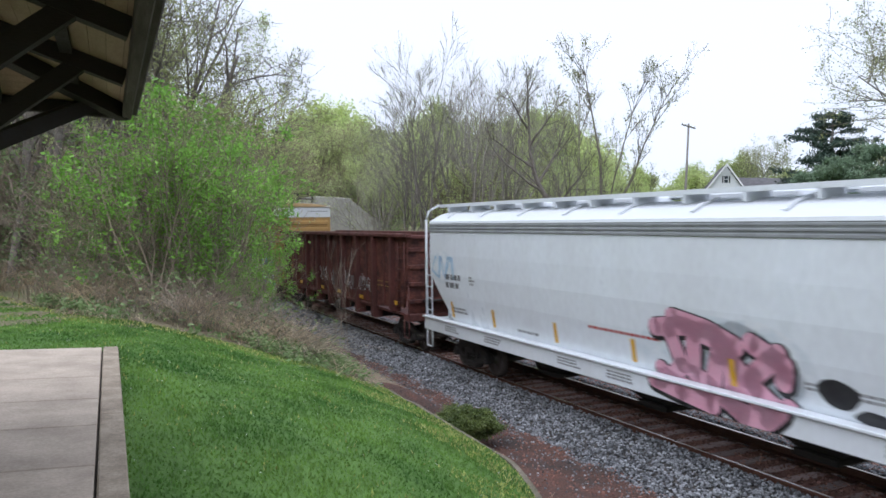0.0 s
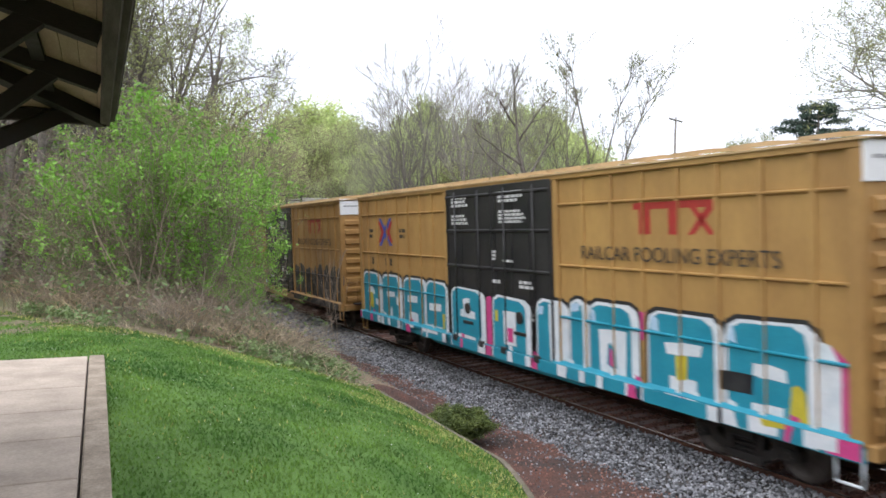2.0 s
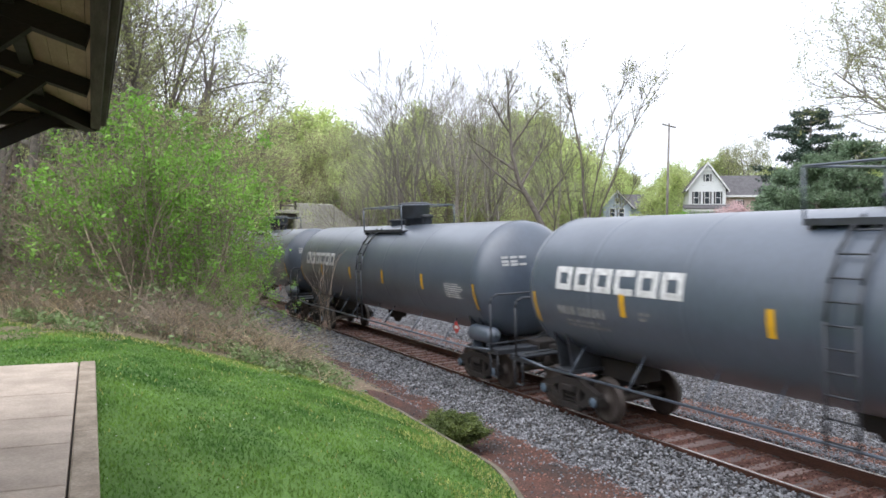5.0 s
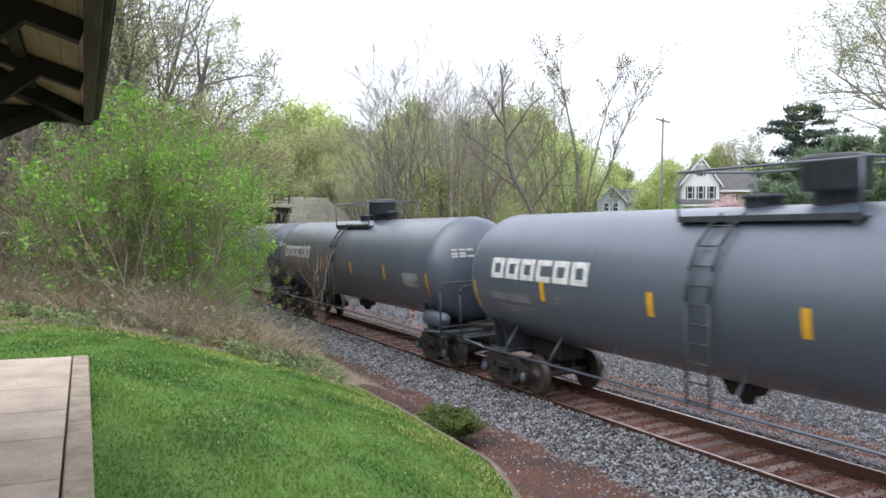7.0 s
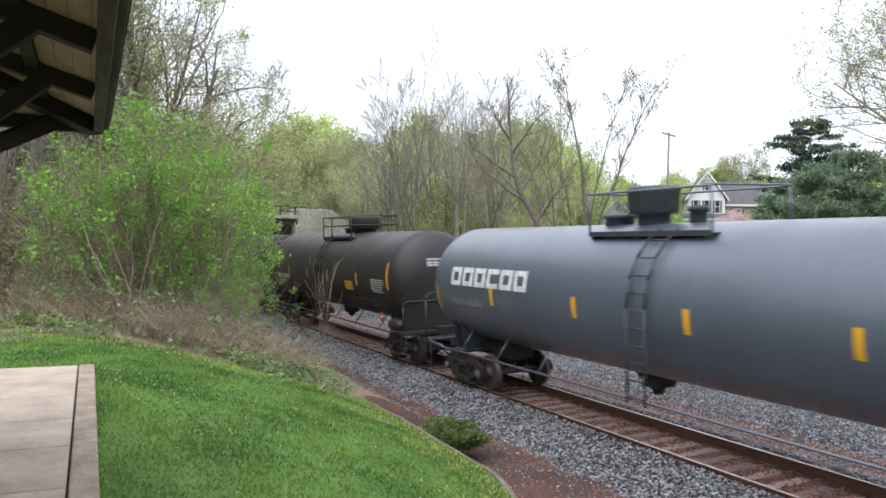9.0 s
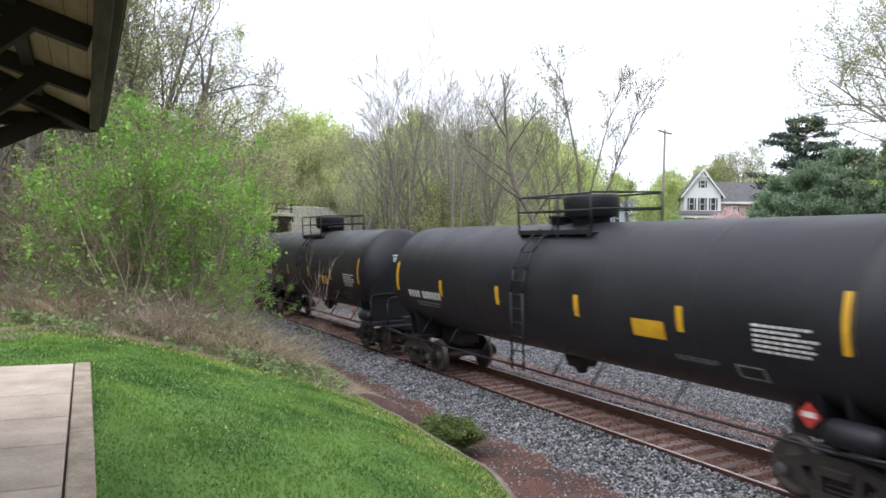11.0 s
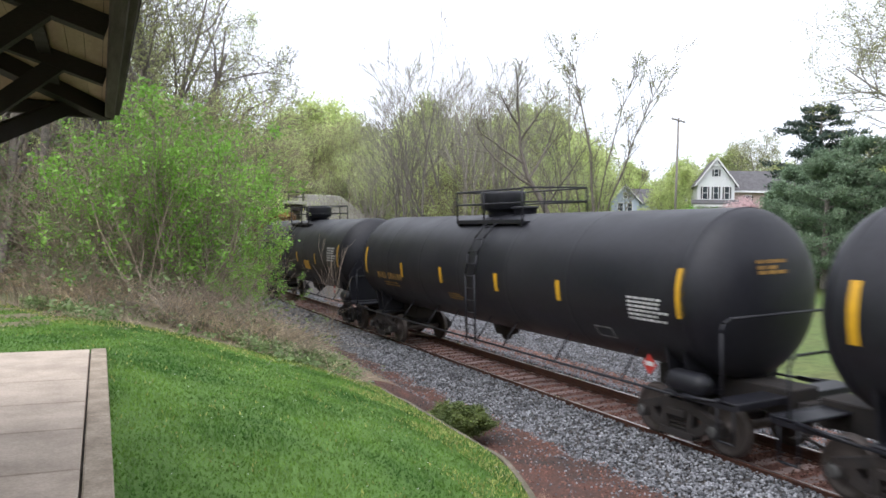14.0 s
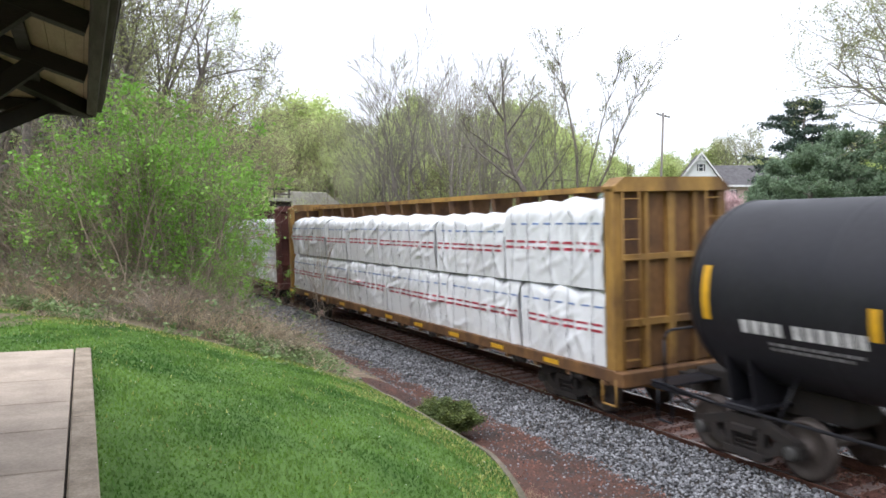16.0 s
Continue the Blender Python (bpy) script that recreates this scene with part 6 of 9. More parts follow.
def add_block_letters(car):
    """A row of fat teal letter-like blocks with white shades along the lower side, over posts, door and sill."""
    rn = random.Random(21)
    ribs = sorted([r for r in RIBS] + [(-2.68, -2.50), (2.50, 2.68), (-2.50, 2.50)])
    bands, at = [], -9.45
    for a, b in ribs:
        bands += [(at, a, -1.5), (a, b, -1.628 if (a, b) == (-2.50, 2.50) else -1.562 if abs(abs(a + b) / 2 - 2.59) < 0.02 else -1.547)]
        at = b
    bands += [(at, 9.45, -1.5)]

    def spray(name, poly, m, lift):
        # the doors stand further out than the side posts, and the sill further than the side
        ms = Mesh()
        upper = [(y, z) for z, y in clip_band([(z, y) for y, z in poly], 1.115, 9.0)]
        lower = [(y, z) for z, y in clip_band([(z, y) for y, z in poly], 0.845, 1.095)]
        for shape, strips in ((upper, bands), (lower, [(-9.45, 9.45, -1.668 if -5.6 < poly[0][0] < 5.6 else -1.602)])):
            for lo, hi, face in strips:
                c = clip_band(shape, max(lo, -9.45), min(hi, 9.45)) if shape else []
                if c:
                    area = sum(c[i][0] * c[(i + 1) % len(c)][1] - c[(i + 1) % len(c)][0] * c[i][1] for i in range(len(c)))
                    c = c[::-1] if area > 0 else c
                    ms.add([(face - lift, p[0], p[1]) for p in c], [tuple(range(len(c)))])
        if ms.v:
            part(name, ms, m, car)

    W, T, P, G, K, S = M_SPRAY_WHITE, M_TEAL, M_SPRAY_PINK, M_SPRAY_LEMON, M_SPRAY_BLACK, M_SPRAY_SKY
    # left edge, right edge, top, then what is sprayed into the block: (material, from, to, low, high), from and to in parts of its width
    blocks = [
        (8.78, 7.36, 2.50, [(G, 0.42, 0.62, 1.30, 1.78), (W, 0.36, 0.70, 1.78, 1.96), (W, 0.74, 1.0, 1.42, 1.60)]),
        (7.12, 5.74, 2.47, [(W, 0.34, 0.72, 1.76, 1.92), (W, 0.44, 0.60, 0.90, 1.42), (W, 0.80, 1.0, 1.55, 1.80)]),
        (5.42, 3.98, 2.46, [(W, 0.20, 0.66, 1.72, 1.92), (W, 0.30, 0.70, 1.02, 1.42), (P, 0.42, 0.52, 0.92, 1.06)]),
        (3.86, 2.58, 2.46, [(W, 0.16, 0.72, 1.60, 1.80), (W, 0.0, 0.78, 1.00, 1.18), (G, 0.80, 0.88, 1.15, 1.55)]),
        (2.06, 0.52, 2.42, [(W, 0.30, 0.80, 1.66, 1.84), (W, 0.42, 0.60, 1.84, 2.10), (W, 0.10, 0.80, 1.12, 1.20)]),
        (-0.02, -1.50, 2.36, [(W, 0.34, 0.70, 1.22, 2.00), (P, 0.46, 0.62, 1.30, 1.62), (G, 0.08, 0.16, 1.72, 1.98)]),
        (-1.94, -2.74, 2.42, [(S, 0.10, 0.30, 2.05, 2.22), (W, 0.62, 1.0, 1.10, 2.30)]),
        (-2.98, -3.50, 2.48, [(S, 0.15, 0.6, 2.20, 2.35)]),
        (-3.64, -4.90, 2.48, [(W, 0.26, 0.86, 1.10, 1.95), (T, 0.42, 0.66, 1.30, 1.70), (P, 0.48, 0.62, 1.32, 1.62), (S, 0.04, 0.16, 2.10, 2.30)]),
        (-5.34, -6.90, 2.46, [(W, 0.30, 0.80, 1.74, 1.93), (W, 0.34, 0.74, 0.86, 1.38), (G, 0.48, 0.60, 1.34, 1.74), (P, 0.56, 0.68, 0.86, 1.10), (S, 0.04, 0.18, 2.12, 2.34)]),
        (-7.14, -8.62, 2.50, [(W, 0.34, 0.76, 1.68, 1.86), (W, 0.34, 0.70, 0.86, 1.26), (G, 0.78, 1.0, 1.15, 1.62), (K, -0.08, 0.34, 1.36, 1.66), (G, 0.52, 0.84, 0.99, 1.10), (S, 0.02, 0.14, 2.16, 2.36)]),
    ]
    spray("graffiti_pink", [(0.62, 0.86), (-0.02, 0.86), (-0.10, 2.1), (0.1, 2.3), (0.5, 2.2)], P, 0.002)
    spray("graffiti_pink", rect(-3.0, -2.66, 1.75, 2.25), P, 0.002)
    spray("graffiti_accent", rect(-3.02, -2.72, 1.05, 1.75), G, 0.003)
    spray("graffiti_pink", rect(-5.4, -4.85, 1.9, 2.4), P, 0.002)
    spray("graffiti_pink", [(-8.95, 0.86), (-9.45, 0.86), (-9.45, 1.95), (-9.2, 2.12), (-8.95, 2.3)], P, 0.002)
    spray("graffiti_shadow", [(-8.5, 0.86), (-9.12, 0.90), (-9.12, 2.02), (-8.95, 2.30), (-8.6, 2.36)], W, 0.005)
    spray("graffiti_pink", rect(9.18, 9.44, 0.88, 2.1), P, 0.002)
    for n, (b, a, top, bits) in enumerate(blocks):
        b, a = (b * 1.055 if b > 0 else b), (a * 1.055 if a > 0 else a)
        r, tilt = 0.26, rn.uniform(-0.05, 0.05)
        def fat(dl, dr, up, low):
            return [(b + dl, low), (b + dl, top - r + up), (b + dl - 0.05, top - 0.10 + up), (b - r + dl, top + up), (a + r + dr, top + up + tilt), (a + dr + 0.05, top - 0.10 + up + tilt), (a + dr, top - r + up), (a + dr, low)]
        spray("graffiti_outline", fat(0.07, -0.24, 0.07, 0.86), K, 0.004)
        spray("graffiti_shadow", fat(0.02, -0.20, 0.0, 0.86), W, 0.007)
        spray("graffiti_letter", [(p, q + rn.uniform(-0.015, 0.015)) for p, q in fat(-0.03, 0.02, -0.055, 0.86)], T, 0.010)
        for m, u0, u1, z0, z1 in bits:
            y0, y1 = b + (a - b) * u0, b + (a - b) * u1
            k = rn.uniform(-0.05, 0.05)
            lift = {id(W): 0.013, id(G): 0.016, id(P): 0.019, id(K): 0.015, id(S): 0.012, id(T): 0.016}[id(m)]
            spray("graffiti_face", [(y0, z0), (y1, z0 + k), (y1 - k, z1 + k), ((y0 + y1) / 2, z1 + abs(k)), (y0 + k, z1)], m, lift)
    # runs and overspray on the sill
    for i in range(16):
        y = 8.4 - 1.12 * i + rn.uniform(-0.2, 0.2)
        spray("graffiti_drip", [(y, 0.86), (y - rn.uniform(0.08, 0.4), 0.86), (y - 0.2, 1.2), (y - 0.04, 1.24)], W if i % 3 else P, 0.022)


M_ROOF_TAN = mat("tan_roof_paint", (0.55, 0.40, 0.22), 0.6, colour2=(0.42, 0.27, 0.12), scale=2, amount=0.7, fine=25, grain=0.1)
M_SPRAY_ASH = mat("ash_grey_spray_paint", (0.30, 0.28, 0.26), 0.6, colour2=(0.17, 0.16, 0.15), scale=3, amount=0.9, fine=25, grain=0.1)
M_SPRAY_LABEL = mat("orange_label", (0.65, 0.12, 0.04), 0.5, scale=8, amount=0.3)
make_boxcar(50.22, "yellow boxcar with black doors and teal block graffiti", 1)
make_boxcar(71.25, "yellow boxcar with black doors and dark smoky graffiti", 2)


# -- centre-beam flat cars and their wrapped lumber --
def make_flat(place, paint, label):
    car = thing("centerbeam_car", label, "flat car", "cars of the freight train")
    for s in (-1, 1):
        dk = Mesh().box(s * 0.3, s * 1.42, -11.1, 11.1, 1.02, 1.10).box(s * 1.34, s * 1.46, -11.1, 11.1, 0.88, 1.12, bevel=0.015)
        for i in range(19):
            y = -10.8 + 1.2 * i
            dk.box(s * 0.3, s * 1.44, y - 0.06, y + 0.06, 0.80, 1.02)
        part("deck", dk, M_YELLOW_RUST if paint is M_YELLOW2 else paint, car)
        for i in range(10):
            y = -9.9 + 2.2 * i
            part("winch", Mesh().tube((s * 1.36, y - 0.16, 0.82), (s * 1.36, y + 0.16, 0.82), 0.07, n=10).box(s * 1.30, s * 1.45, y + 0.18, y + 0.22, 0.72, 0.92), M_IRON, car)
            if s < 0:
                part("reflector", Mesh().box(-1.466, -1.462, y + 0.6, y + 1.15, 0.94, 1.04), M_REFLECT, car)
    part("centre_sill", Mesh().box(-0.35, 0.35, -11.1, 11.1, 0.6, 1.1, bevel=0.02), paint, car)
    part("top_chord", Mesh().box(-0.36, 0.36, -11.0, 11.0, 4.555, 4.60, bevel=0.01).box(-0.385, -0.36, -11, 11, 4.50, 4.62).box(0.36, 0.385, -11, 11, 4.50, 4.62), paint, car)
    for i in range(17):
        y = -9.6 + 1.2 * i
        wide = 0.16 if i % 4 == 2 else 0.08
        part("beam_post", Mesh().sheet([(-0.30, 4.5), (0.30, 4.5), (0.16, 3.4), (0.16, 1.1), (-0.16, 1.1), (-0.16, 3.4)], "y", y - wide, y + wide), M_YELLOW_RUST if paint is M_YELLOW2 else paint, car)
    for e in (-1, 1):
        y = e * 10.95
        part("bulkhead_sheet", Mesh().box(-1.25, 1.25, y - 0.02, y + 0.02, 1.1, 4.5), M_YELLOW_RUST if paint is M_YELLOW2 else paint, car, "rust-stained bulkhead sheet")
        fm = Mesh()
        for x, w in ((-1.33, 0.11), (1.33, 0.11), (0.0, 0.09), (-0.62, 0.05), (0.62, 0.05)):
            fm.box(x - w, x + w, y - 0.13, y + 0.13, 1.0, 4.52, bevel=0.015)
        fm.box(-1.3, 1.3, y - 0.12, y + 0.12, 3.15, 3.27, bevel=0.01).box(-1.3, 1.3, y - 0.12, y + 0.12, 1.9, 2.04, bevel=0.01)
        part("bulkhead_frame", fm, paint, car)
        cap = Mesh().sheet([(-1.44, 4.45), (-1.44, 4.55), (-1.2, 4.72), (1.2, 4.72), (1.44, 4.55), (1.44, 4.45)], "y", y - 0.2, y + 0.2)
        part("bulkhead_cap", cap, paint, car)
        for s in (-1, 1):
            ladder(car, e * 11.14, s * 0.85, s * 1.25, 1.1, 4.5, paint, 9, along="x", rail=0.016)
            part("step", Mesh().pipe([(s * 1.44, e * 11.1, 0.95), (s * 1.44, e * 11.1, 0.45), (s * 1.44, e * 10.7, 0.45), (s * 1.44, e * 10.7, 0.95)], 0.022), paint, car)
        part("end_sill", Mesh().box(-1.45, 1.45, e * 10.9, e * 11.3, 0.82, 1.1, bevel=0.02), M_YELLOW_RUST if paint is M_YELLOW2 else paint, car)
        coupler(car, e * 11.1, e)
    add_trucks(car, place, (-9.0, 9.0))
    return register(car, place)


def bundle_parts(length, height, seed):
    """A wrapped pack of lumber: a creased sleeve, its bands and its printed dashes; it lies along y from 0."""
    rn = random.Random(seed)
    depth, ny, nz = 1.05, max(10, int(length / 0.055)), 26
    ms = Mesh()
    ph = [(rn.uniform(0.5, 1.8), rn.uniform(-1.6, 1.6), rn.uniform(0, 6.3), rn.uniform(0.003, 0.010)) for _ in range(5)]
    fold = [(rn.uniform(-0.6, 0.6) + rn.choice((0, 1.57)) * 0.6, rn.uniform(0, length), rn.uniform(0, height), rn.uniform(0.02, 0.065), rn.uniform(0.035, 0.10), rn.uniform(0.25, 0.9)) for _ in range(int(length * 9))]
    bulge = rn.uniform(0.01, 0.035)
    def off(y, z):
        return sum(a * math.sin(2.1 * fy * y + 2.4 * fz * z + p) for fy, fz, p, a in ph) + bulge * math.sin(3.14 * z / height) + sum(h * max(0.0, 1 - abs((y - cy) * math.cos(a) + (z - cz) * math.sin(a)) / w) * max(0.0, 1 - (((z - cz) * math.cos(a) - (y - cy) * math.sin(a)) / l) ** 2) for a, cy, cz, h, w, l in fold)
    sag = rn.uniform(0.03, 0.10)
    def top(y):
        return height + 0.9 * sag * noise.noise((y * 1.3, seed * 3.1, 0)) + 0.025 * math.sin(y * 5 + seed) - 0.07 * abs(math.sin(3.1416 * y * max(2, int(length / 0.8)) / length + 1.57)) ** 6
    vs = []
    for i in range(ny + 1):
        y = length * i / ny
        for j in range(nz + 1):
            z = top(y) * j / nz
            edge = 0.16 * max(0, (j - nz + 4) / 4) ** 2
            vs.append((-off(y, z) + edge, y, z))
        vs.append((0.40, y, top(y) + 0.07))
        vs.append((depth, y, top(y) - 0.01))
        vs.append((depth, y, 0.0))
    k = nz + 4
    fs = [(i * k + j, (i + 1) * k + j, (i + 1) * k + j + 1, i * k + j + 1)[::-1] for i in range(ny) for j in range(k - 1)]
    fs += [tuple(range(k)), tuple(ny * k + j for j in reversed(range(k)))]
    ms.add(vs, fs, 0, True)
    def strip(y0, y1, z0, z1, lift, target, seg=4):
        vs = []
        for i in range(seg + 1):
            y = y0 + (y1 - y0) * i / seg
            vs += [(-off(y, z0) - lift, y, z0), (-off(y, z1) - lift, y, z1)]
        target.add(vs, [(2 * i, 2 * i + 1, 2 * i + 3, 2 * i + 2) for i in range(seg)])
    red, blue, strap = Mesh(), Mesh(), Mesh()
    y = 0.06
    while y < length - 0.3:
        strip(y, y + 0.34, height * 0.50, height * 0.53, 0.008, red)
        strip(y + 0.02, y + 0.37, height * 0.42, height * 0.455, 0.008, red)
        y += 0.44
    y = 0.05
    while y < length - 0.3:
        strip(y, y + 0.26, height * 0.735, height * 0.755, 0.012, blue)
        y += 0.42
    count = max(2, int(length / 0.62))
    for i in range(count):
        y = length * (i + 0.5) / count + rn.uniform(-0.1, 0.1)
        vs = []
        for j in range(13):
            z = height * j / 12 * 0.97
            vs += [(-off(y - 0.01, z) - 0.014, y - 0.01, z), (-off(y + 0.01, z) - 0.014, y + 0.01, z)]
        strap.add(vs, [(2 * j, 2 * j + 2, 2 * j + 3, 2 * j + 1) for j in range(12)])
    return ms, red, blue, strap


def load_flat(place, first, seed):
    rn = random.Random(seed)
    for layer, (z0, h) in enumerate(((1.12, 1.52), (2.60, 1.56))):
        for side in (-1, 1):
            y = -10.72
            while y < 10.2:
                length = min(rn.choice((2.4, 3.0, 3.6, 3.6, 4.2)), 10.62 - y)
                if 10.62 - y - length < 1.2:
                    length = 10.62 - y
                high = h + (0.22 if layer and side < 0 and y < -7.5 and first else 0.0) - (0.10 if layer else 0.0) + rn.uniform(-0.03, 0.03) * layer
                ms, red, blue, strap = bundle_parts(length - 0.04, high, rn.randrange(999))
                b = thing("lumber_bundle", "white plastic-wrapped lumber bundle with red and blue dashes", "lumber bundle", "lumber bundles on the flat cars")
                part("wrap", ms, M_WRAP, b)
                put_all = each if first and side < 0 else part
                put_all("print_band", red, M_PRINT_RED, b, "red printed dash")
                put_all("print_line", blue, M_PRINT_BLUE, b, "blue printed dash")
                put_all("strap", strap, M_STRAP, b)
                off = pose(side * 1.36, y if side < 0 else y + length - 0.04, z0, 0, 0, 0 if side < 0 else 180)
                register(b, place, off)
                y += length


M_YELLOW_RUST = mat("rust_stained_yellow", (0.21, 0.105, 0.038), 0.7, colour2=(0.065, 0.033, 0.02), scale=1.6, amount=0.9, fine=18, grain=0.15, bump=0.1, stretch=(1, 1, 0.5))
make_flat(294.6, M_YELLOW2, "weathered yellow centre-beam flat car loaded with wrapped lumber")
load_flat(294.6, True, 3)
make_flat(318.9, M_OXIDE_RIB, "brown centre-beam flat car loaded with wrapped lumber")
load_flat(318.9, False, 4)

# ---- trees, shrubs and undergrowth ----
M_BARK = mat("grey_brown_bark", (0.35, 0.315, 0.28), 0.9, colour2=(0.20, 0.18, 0.16), scale=5, amount=0.9, fine=30, grain=0.3, bump=0.6, bump_size=0.02, random_by=0.25)
M_BARK_PALE = mat("pale_twig_bark", (0.36, 0.305, 0.225), 0.9, colour2=(0.22, 0.19, 0.145), scale=3, amount=0.9, fine=20, grain=0.2, bump=0.2, random_by=0.2)
M_BARK_DARK = mat("dark_wood_bark", (0.21, 0.18, 0.155), 0.9, colour2=(0.11, 0.094, 0.082), scale=5, amount=0.9, fine=30, grain=0.3, bump=0.5, bump_size=0.02, random_by=0.25)
M_TWIG = mat("brown_twig_bark", (0.37, 0.29, 0.22), 0.9, colour2=(0.20, 0.16, 0.125), scale=2, amount=0.9, fine=20, grain=0.2, bump=0, random_by=0.3)
M_LEAF = mat("fresh_green_leaf", (0.21, 0.44, 0.062), 0.55, colour2=(0.30, 0.49, 0.10), scale=0.7, amount=0.9, fine=6, grain=0.12, bump=0, island=0.3, sheer=0.4, random_by=0.12)
M_LEAF_SPRING = mat("yellow_green_spring_leaf", (0.61, 0.66, 0.31), 0.6, colour2=(0.46, 0.56, 0.23), scale=0.35, amount=0.9, fine=4, grain=0.15, bump=0, island=0.3, sheer=0.6, random_by=0.22)
M_LEAF_OLIVE = mat("olive_bud_leaf", (0.42, 0.43, 0.21), 0.65, colour2=(0.28, 0.32, 0.12), scale=0.4, amount=0.9, fine=4, grain=0.15, bump=0, island=0.3, sheer=0.35, random_by=0.15)
M_NEEDLE = mat("dark_conifer_needle", (0.07, 0.11, 0.08), 0.7, colour2=(0.045, 0.08, 0.058), scale=0.8, amount=0.9, fine=5, grain=0.2, bump=0, island=0.4, sheer=0.15)
M_NEEDLE_SOFT = mat("blue_green_pine_needle", (0.25, 0.34, 0.215), 0.7, colour2=(0.17, 0.25, 0.155), scale=0.7, amount=0.9, fine=5, grain=0.2, bump=0, island=0.3, sheer=0.3)
M_BLOSSOM = mat("pink_blossom", (0.70, 0.48, 0.50), 0.6, colour2=(0.74, 0.60, 0.60), scale=0.8, amount=0.9, fine=6, grain=0.1, bump=0, island=0.2, sheer=0.4)
M_DRY = mat("dry_bramble_stem", (0.52, 0.40, 0.25), 0.85, colour2=(0.31, 0.245, 0.17), scale=0.9, amount=0.9, fine=9, grain=0.2, bump=0, island=0.55)
M_DRY_PALE = mat("pale_dead_grass", (0.60, 0.50, 0.35), 0.85, colour2=(0.44, 0.36, 0.24), scale=1.2, amount=0.9, fine=9, grain=0.2, bump=0, island=0.45, sheer=0.2)
M_WEED = mat("low_green_weed", (0.16, 0.25, 0.09), 0.6, colour2=(0.25, 0.32, 0.13), scale=0.9, amount=0.9, fine=8, grain=0.15, bump=0, island=0.3, sheer=0.3)
M_BOXLEAF = mat("dark_shrub_leaf", (0.15, 0.19, 0.045), 0.55, colour2=(0.075, 0.11, 0.03), scale=4, amount=0.9, fine=20, grain=0.2, bump=0, island=0.45, sheer=0.2)


def grow(rn, p, d, length, radius, level, out, tips, spread=0.6, lift=0.15, kids=(3, 5), wob=0.18, first=0.3, shrink=0.62):
    """Adds the tapered pieces of a branch and of those that spring from it to out, and the thin ones to tips."""
    n = 5 if level > 0 else 3
    p, d = Vector(p), Vector(d).normalized()
    step = length / n
    spots = sorted(rn.uniform(first, 0.98) for _ in range(rn.randint(*kids))) if level > 0 else []
    at = 0.0
    for i in range(n):
        ra, rb = radius * (1 - 0.8 * i / n), radius * (1 - 0.8 * (i + 1) / n)
        nd = (d + Vector((rn.gauss(0, wob), rn.gauss(0, wob), rn.gauss(0, wob) + lift * 0.4))).normalized()
        q = p + nd * step
        out.append((p, q, ra, rb, level))
        if level <= 1:
            tips.append((p, q, level))
        while spots and spots[0] <= (i + 1) / n:
            s = spots.pop(0)
            t = (s - i / n) * n
            base = p.lerp(q, max(0.0, min(1.0, t)))
            turn = rn.uniform(0, 6.283)
            u = nd.orthogonal().normalized()
            w = nd.cross(u)
            side = u * math.cos(turn) + w * math.sin(turn)
            cd = (nd * (1 - spread) + side * spread + Vector((0, 0, lift))).normalized()
            grow(rn, base, cd, length * shrink * (1.2 - 0.7 * s) * rn.uniform(0.8, 1.2), max(0.004, (radius * (1 - 0.8 * s)) * 0.62), level - 1, out, tips, spread, lift, kids, wob * 1.05, 0.2, shrink)
        p, d = q, nd


def limbs(name, segs, material, thick=1.0, least=0.006):
    vs, fs = [], []
    for a, b, ra, rb, lv in segs:
        n = 7 if lv >= 3 else 5 if lv == 2 else 3
        d = (b - a).normalized()
        u = d.orthogonal().normalized()
        w = d.cross(u)
        k = len(vs)
        for c, r in ((a, max(least, ra * thick)), (b, max(least * 0.8, rb * thick))):
            vs += [c + (u * math.cos(6.2832 * i / n) + w * math.sin(6.2832 * i / n)) * r for i in range(n)]
        fs += [(k + i, k + (i + 1) % n, k + n + (i + 1) % n, k + n + i) for i in range(n)]
    return np_mesh(name, np.array([tuple(v) for v in vs]), np.array(fs), [material], None, True)


def leaves(name, tips, per, size, material, seed, puff=0.15, droop=0.0, clump=1, flat=0.0):
    """Small pointed leaves along the thin branches."""
    rg = np.random.RandomState(seed)
    a = np.array([tuple(t[0]) for t in tips])
    b = np.array([tuple(t[1]) for t in tips])
    n = int(len(tips) * per)
    if n < 1:
        n = 1
    g = max(1, n // clump)
    n = g * clump
    pick = np.repeat(rg.randint(0, len(tips), g), clump)
    t = np.repeat(rg.uniform(0, 1, (g, 1)), clump, axis=0)
    c = a[pick] * (1 - t) + b[pick] * t + rg.normal(0, puff, (n, 3))
    u = rg.normal(0, 1, (n, 3))
    u[:, 2] = u[:, 2] * (1 - flat) - droop
    u /= np.linalg.norm(u, axis=1)[:, None]
    w = rg.normal(0, 1, (n, 3))
    w[:, 2] *= 1 - flat
    w -= u * np.sum(u * w, axis=1)[:, None]
    w /= np.linalg.norm(w, axis=1)[:, None]
    s = size * rg.uniform(0.6, 1.35, (n, 1))
    bend = np.cross(u, w) * s * 0.18
    v = np.stack([c - u * s, c + w * s * 0.42 + bend, c + u * s, c - w * s * 0.42 + bend], 1).reshape(-1, 3)
    return np_mesh(name, v, np.arange(4 * n).reshape(-1, 4), [material])


def at_bearing(bearing, distance, z=None):
    """The spot on the ground at a bearing from the eye, in degrees clockwise from +y."""
    x, y = distance * math.sin(radians(bearing)), distance * math.cos(radians(bearing))
    return Vector((x, y, ground_z(x, y) if z is None else z))


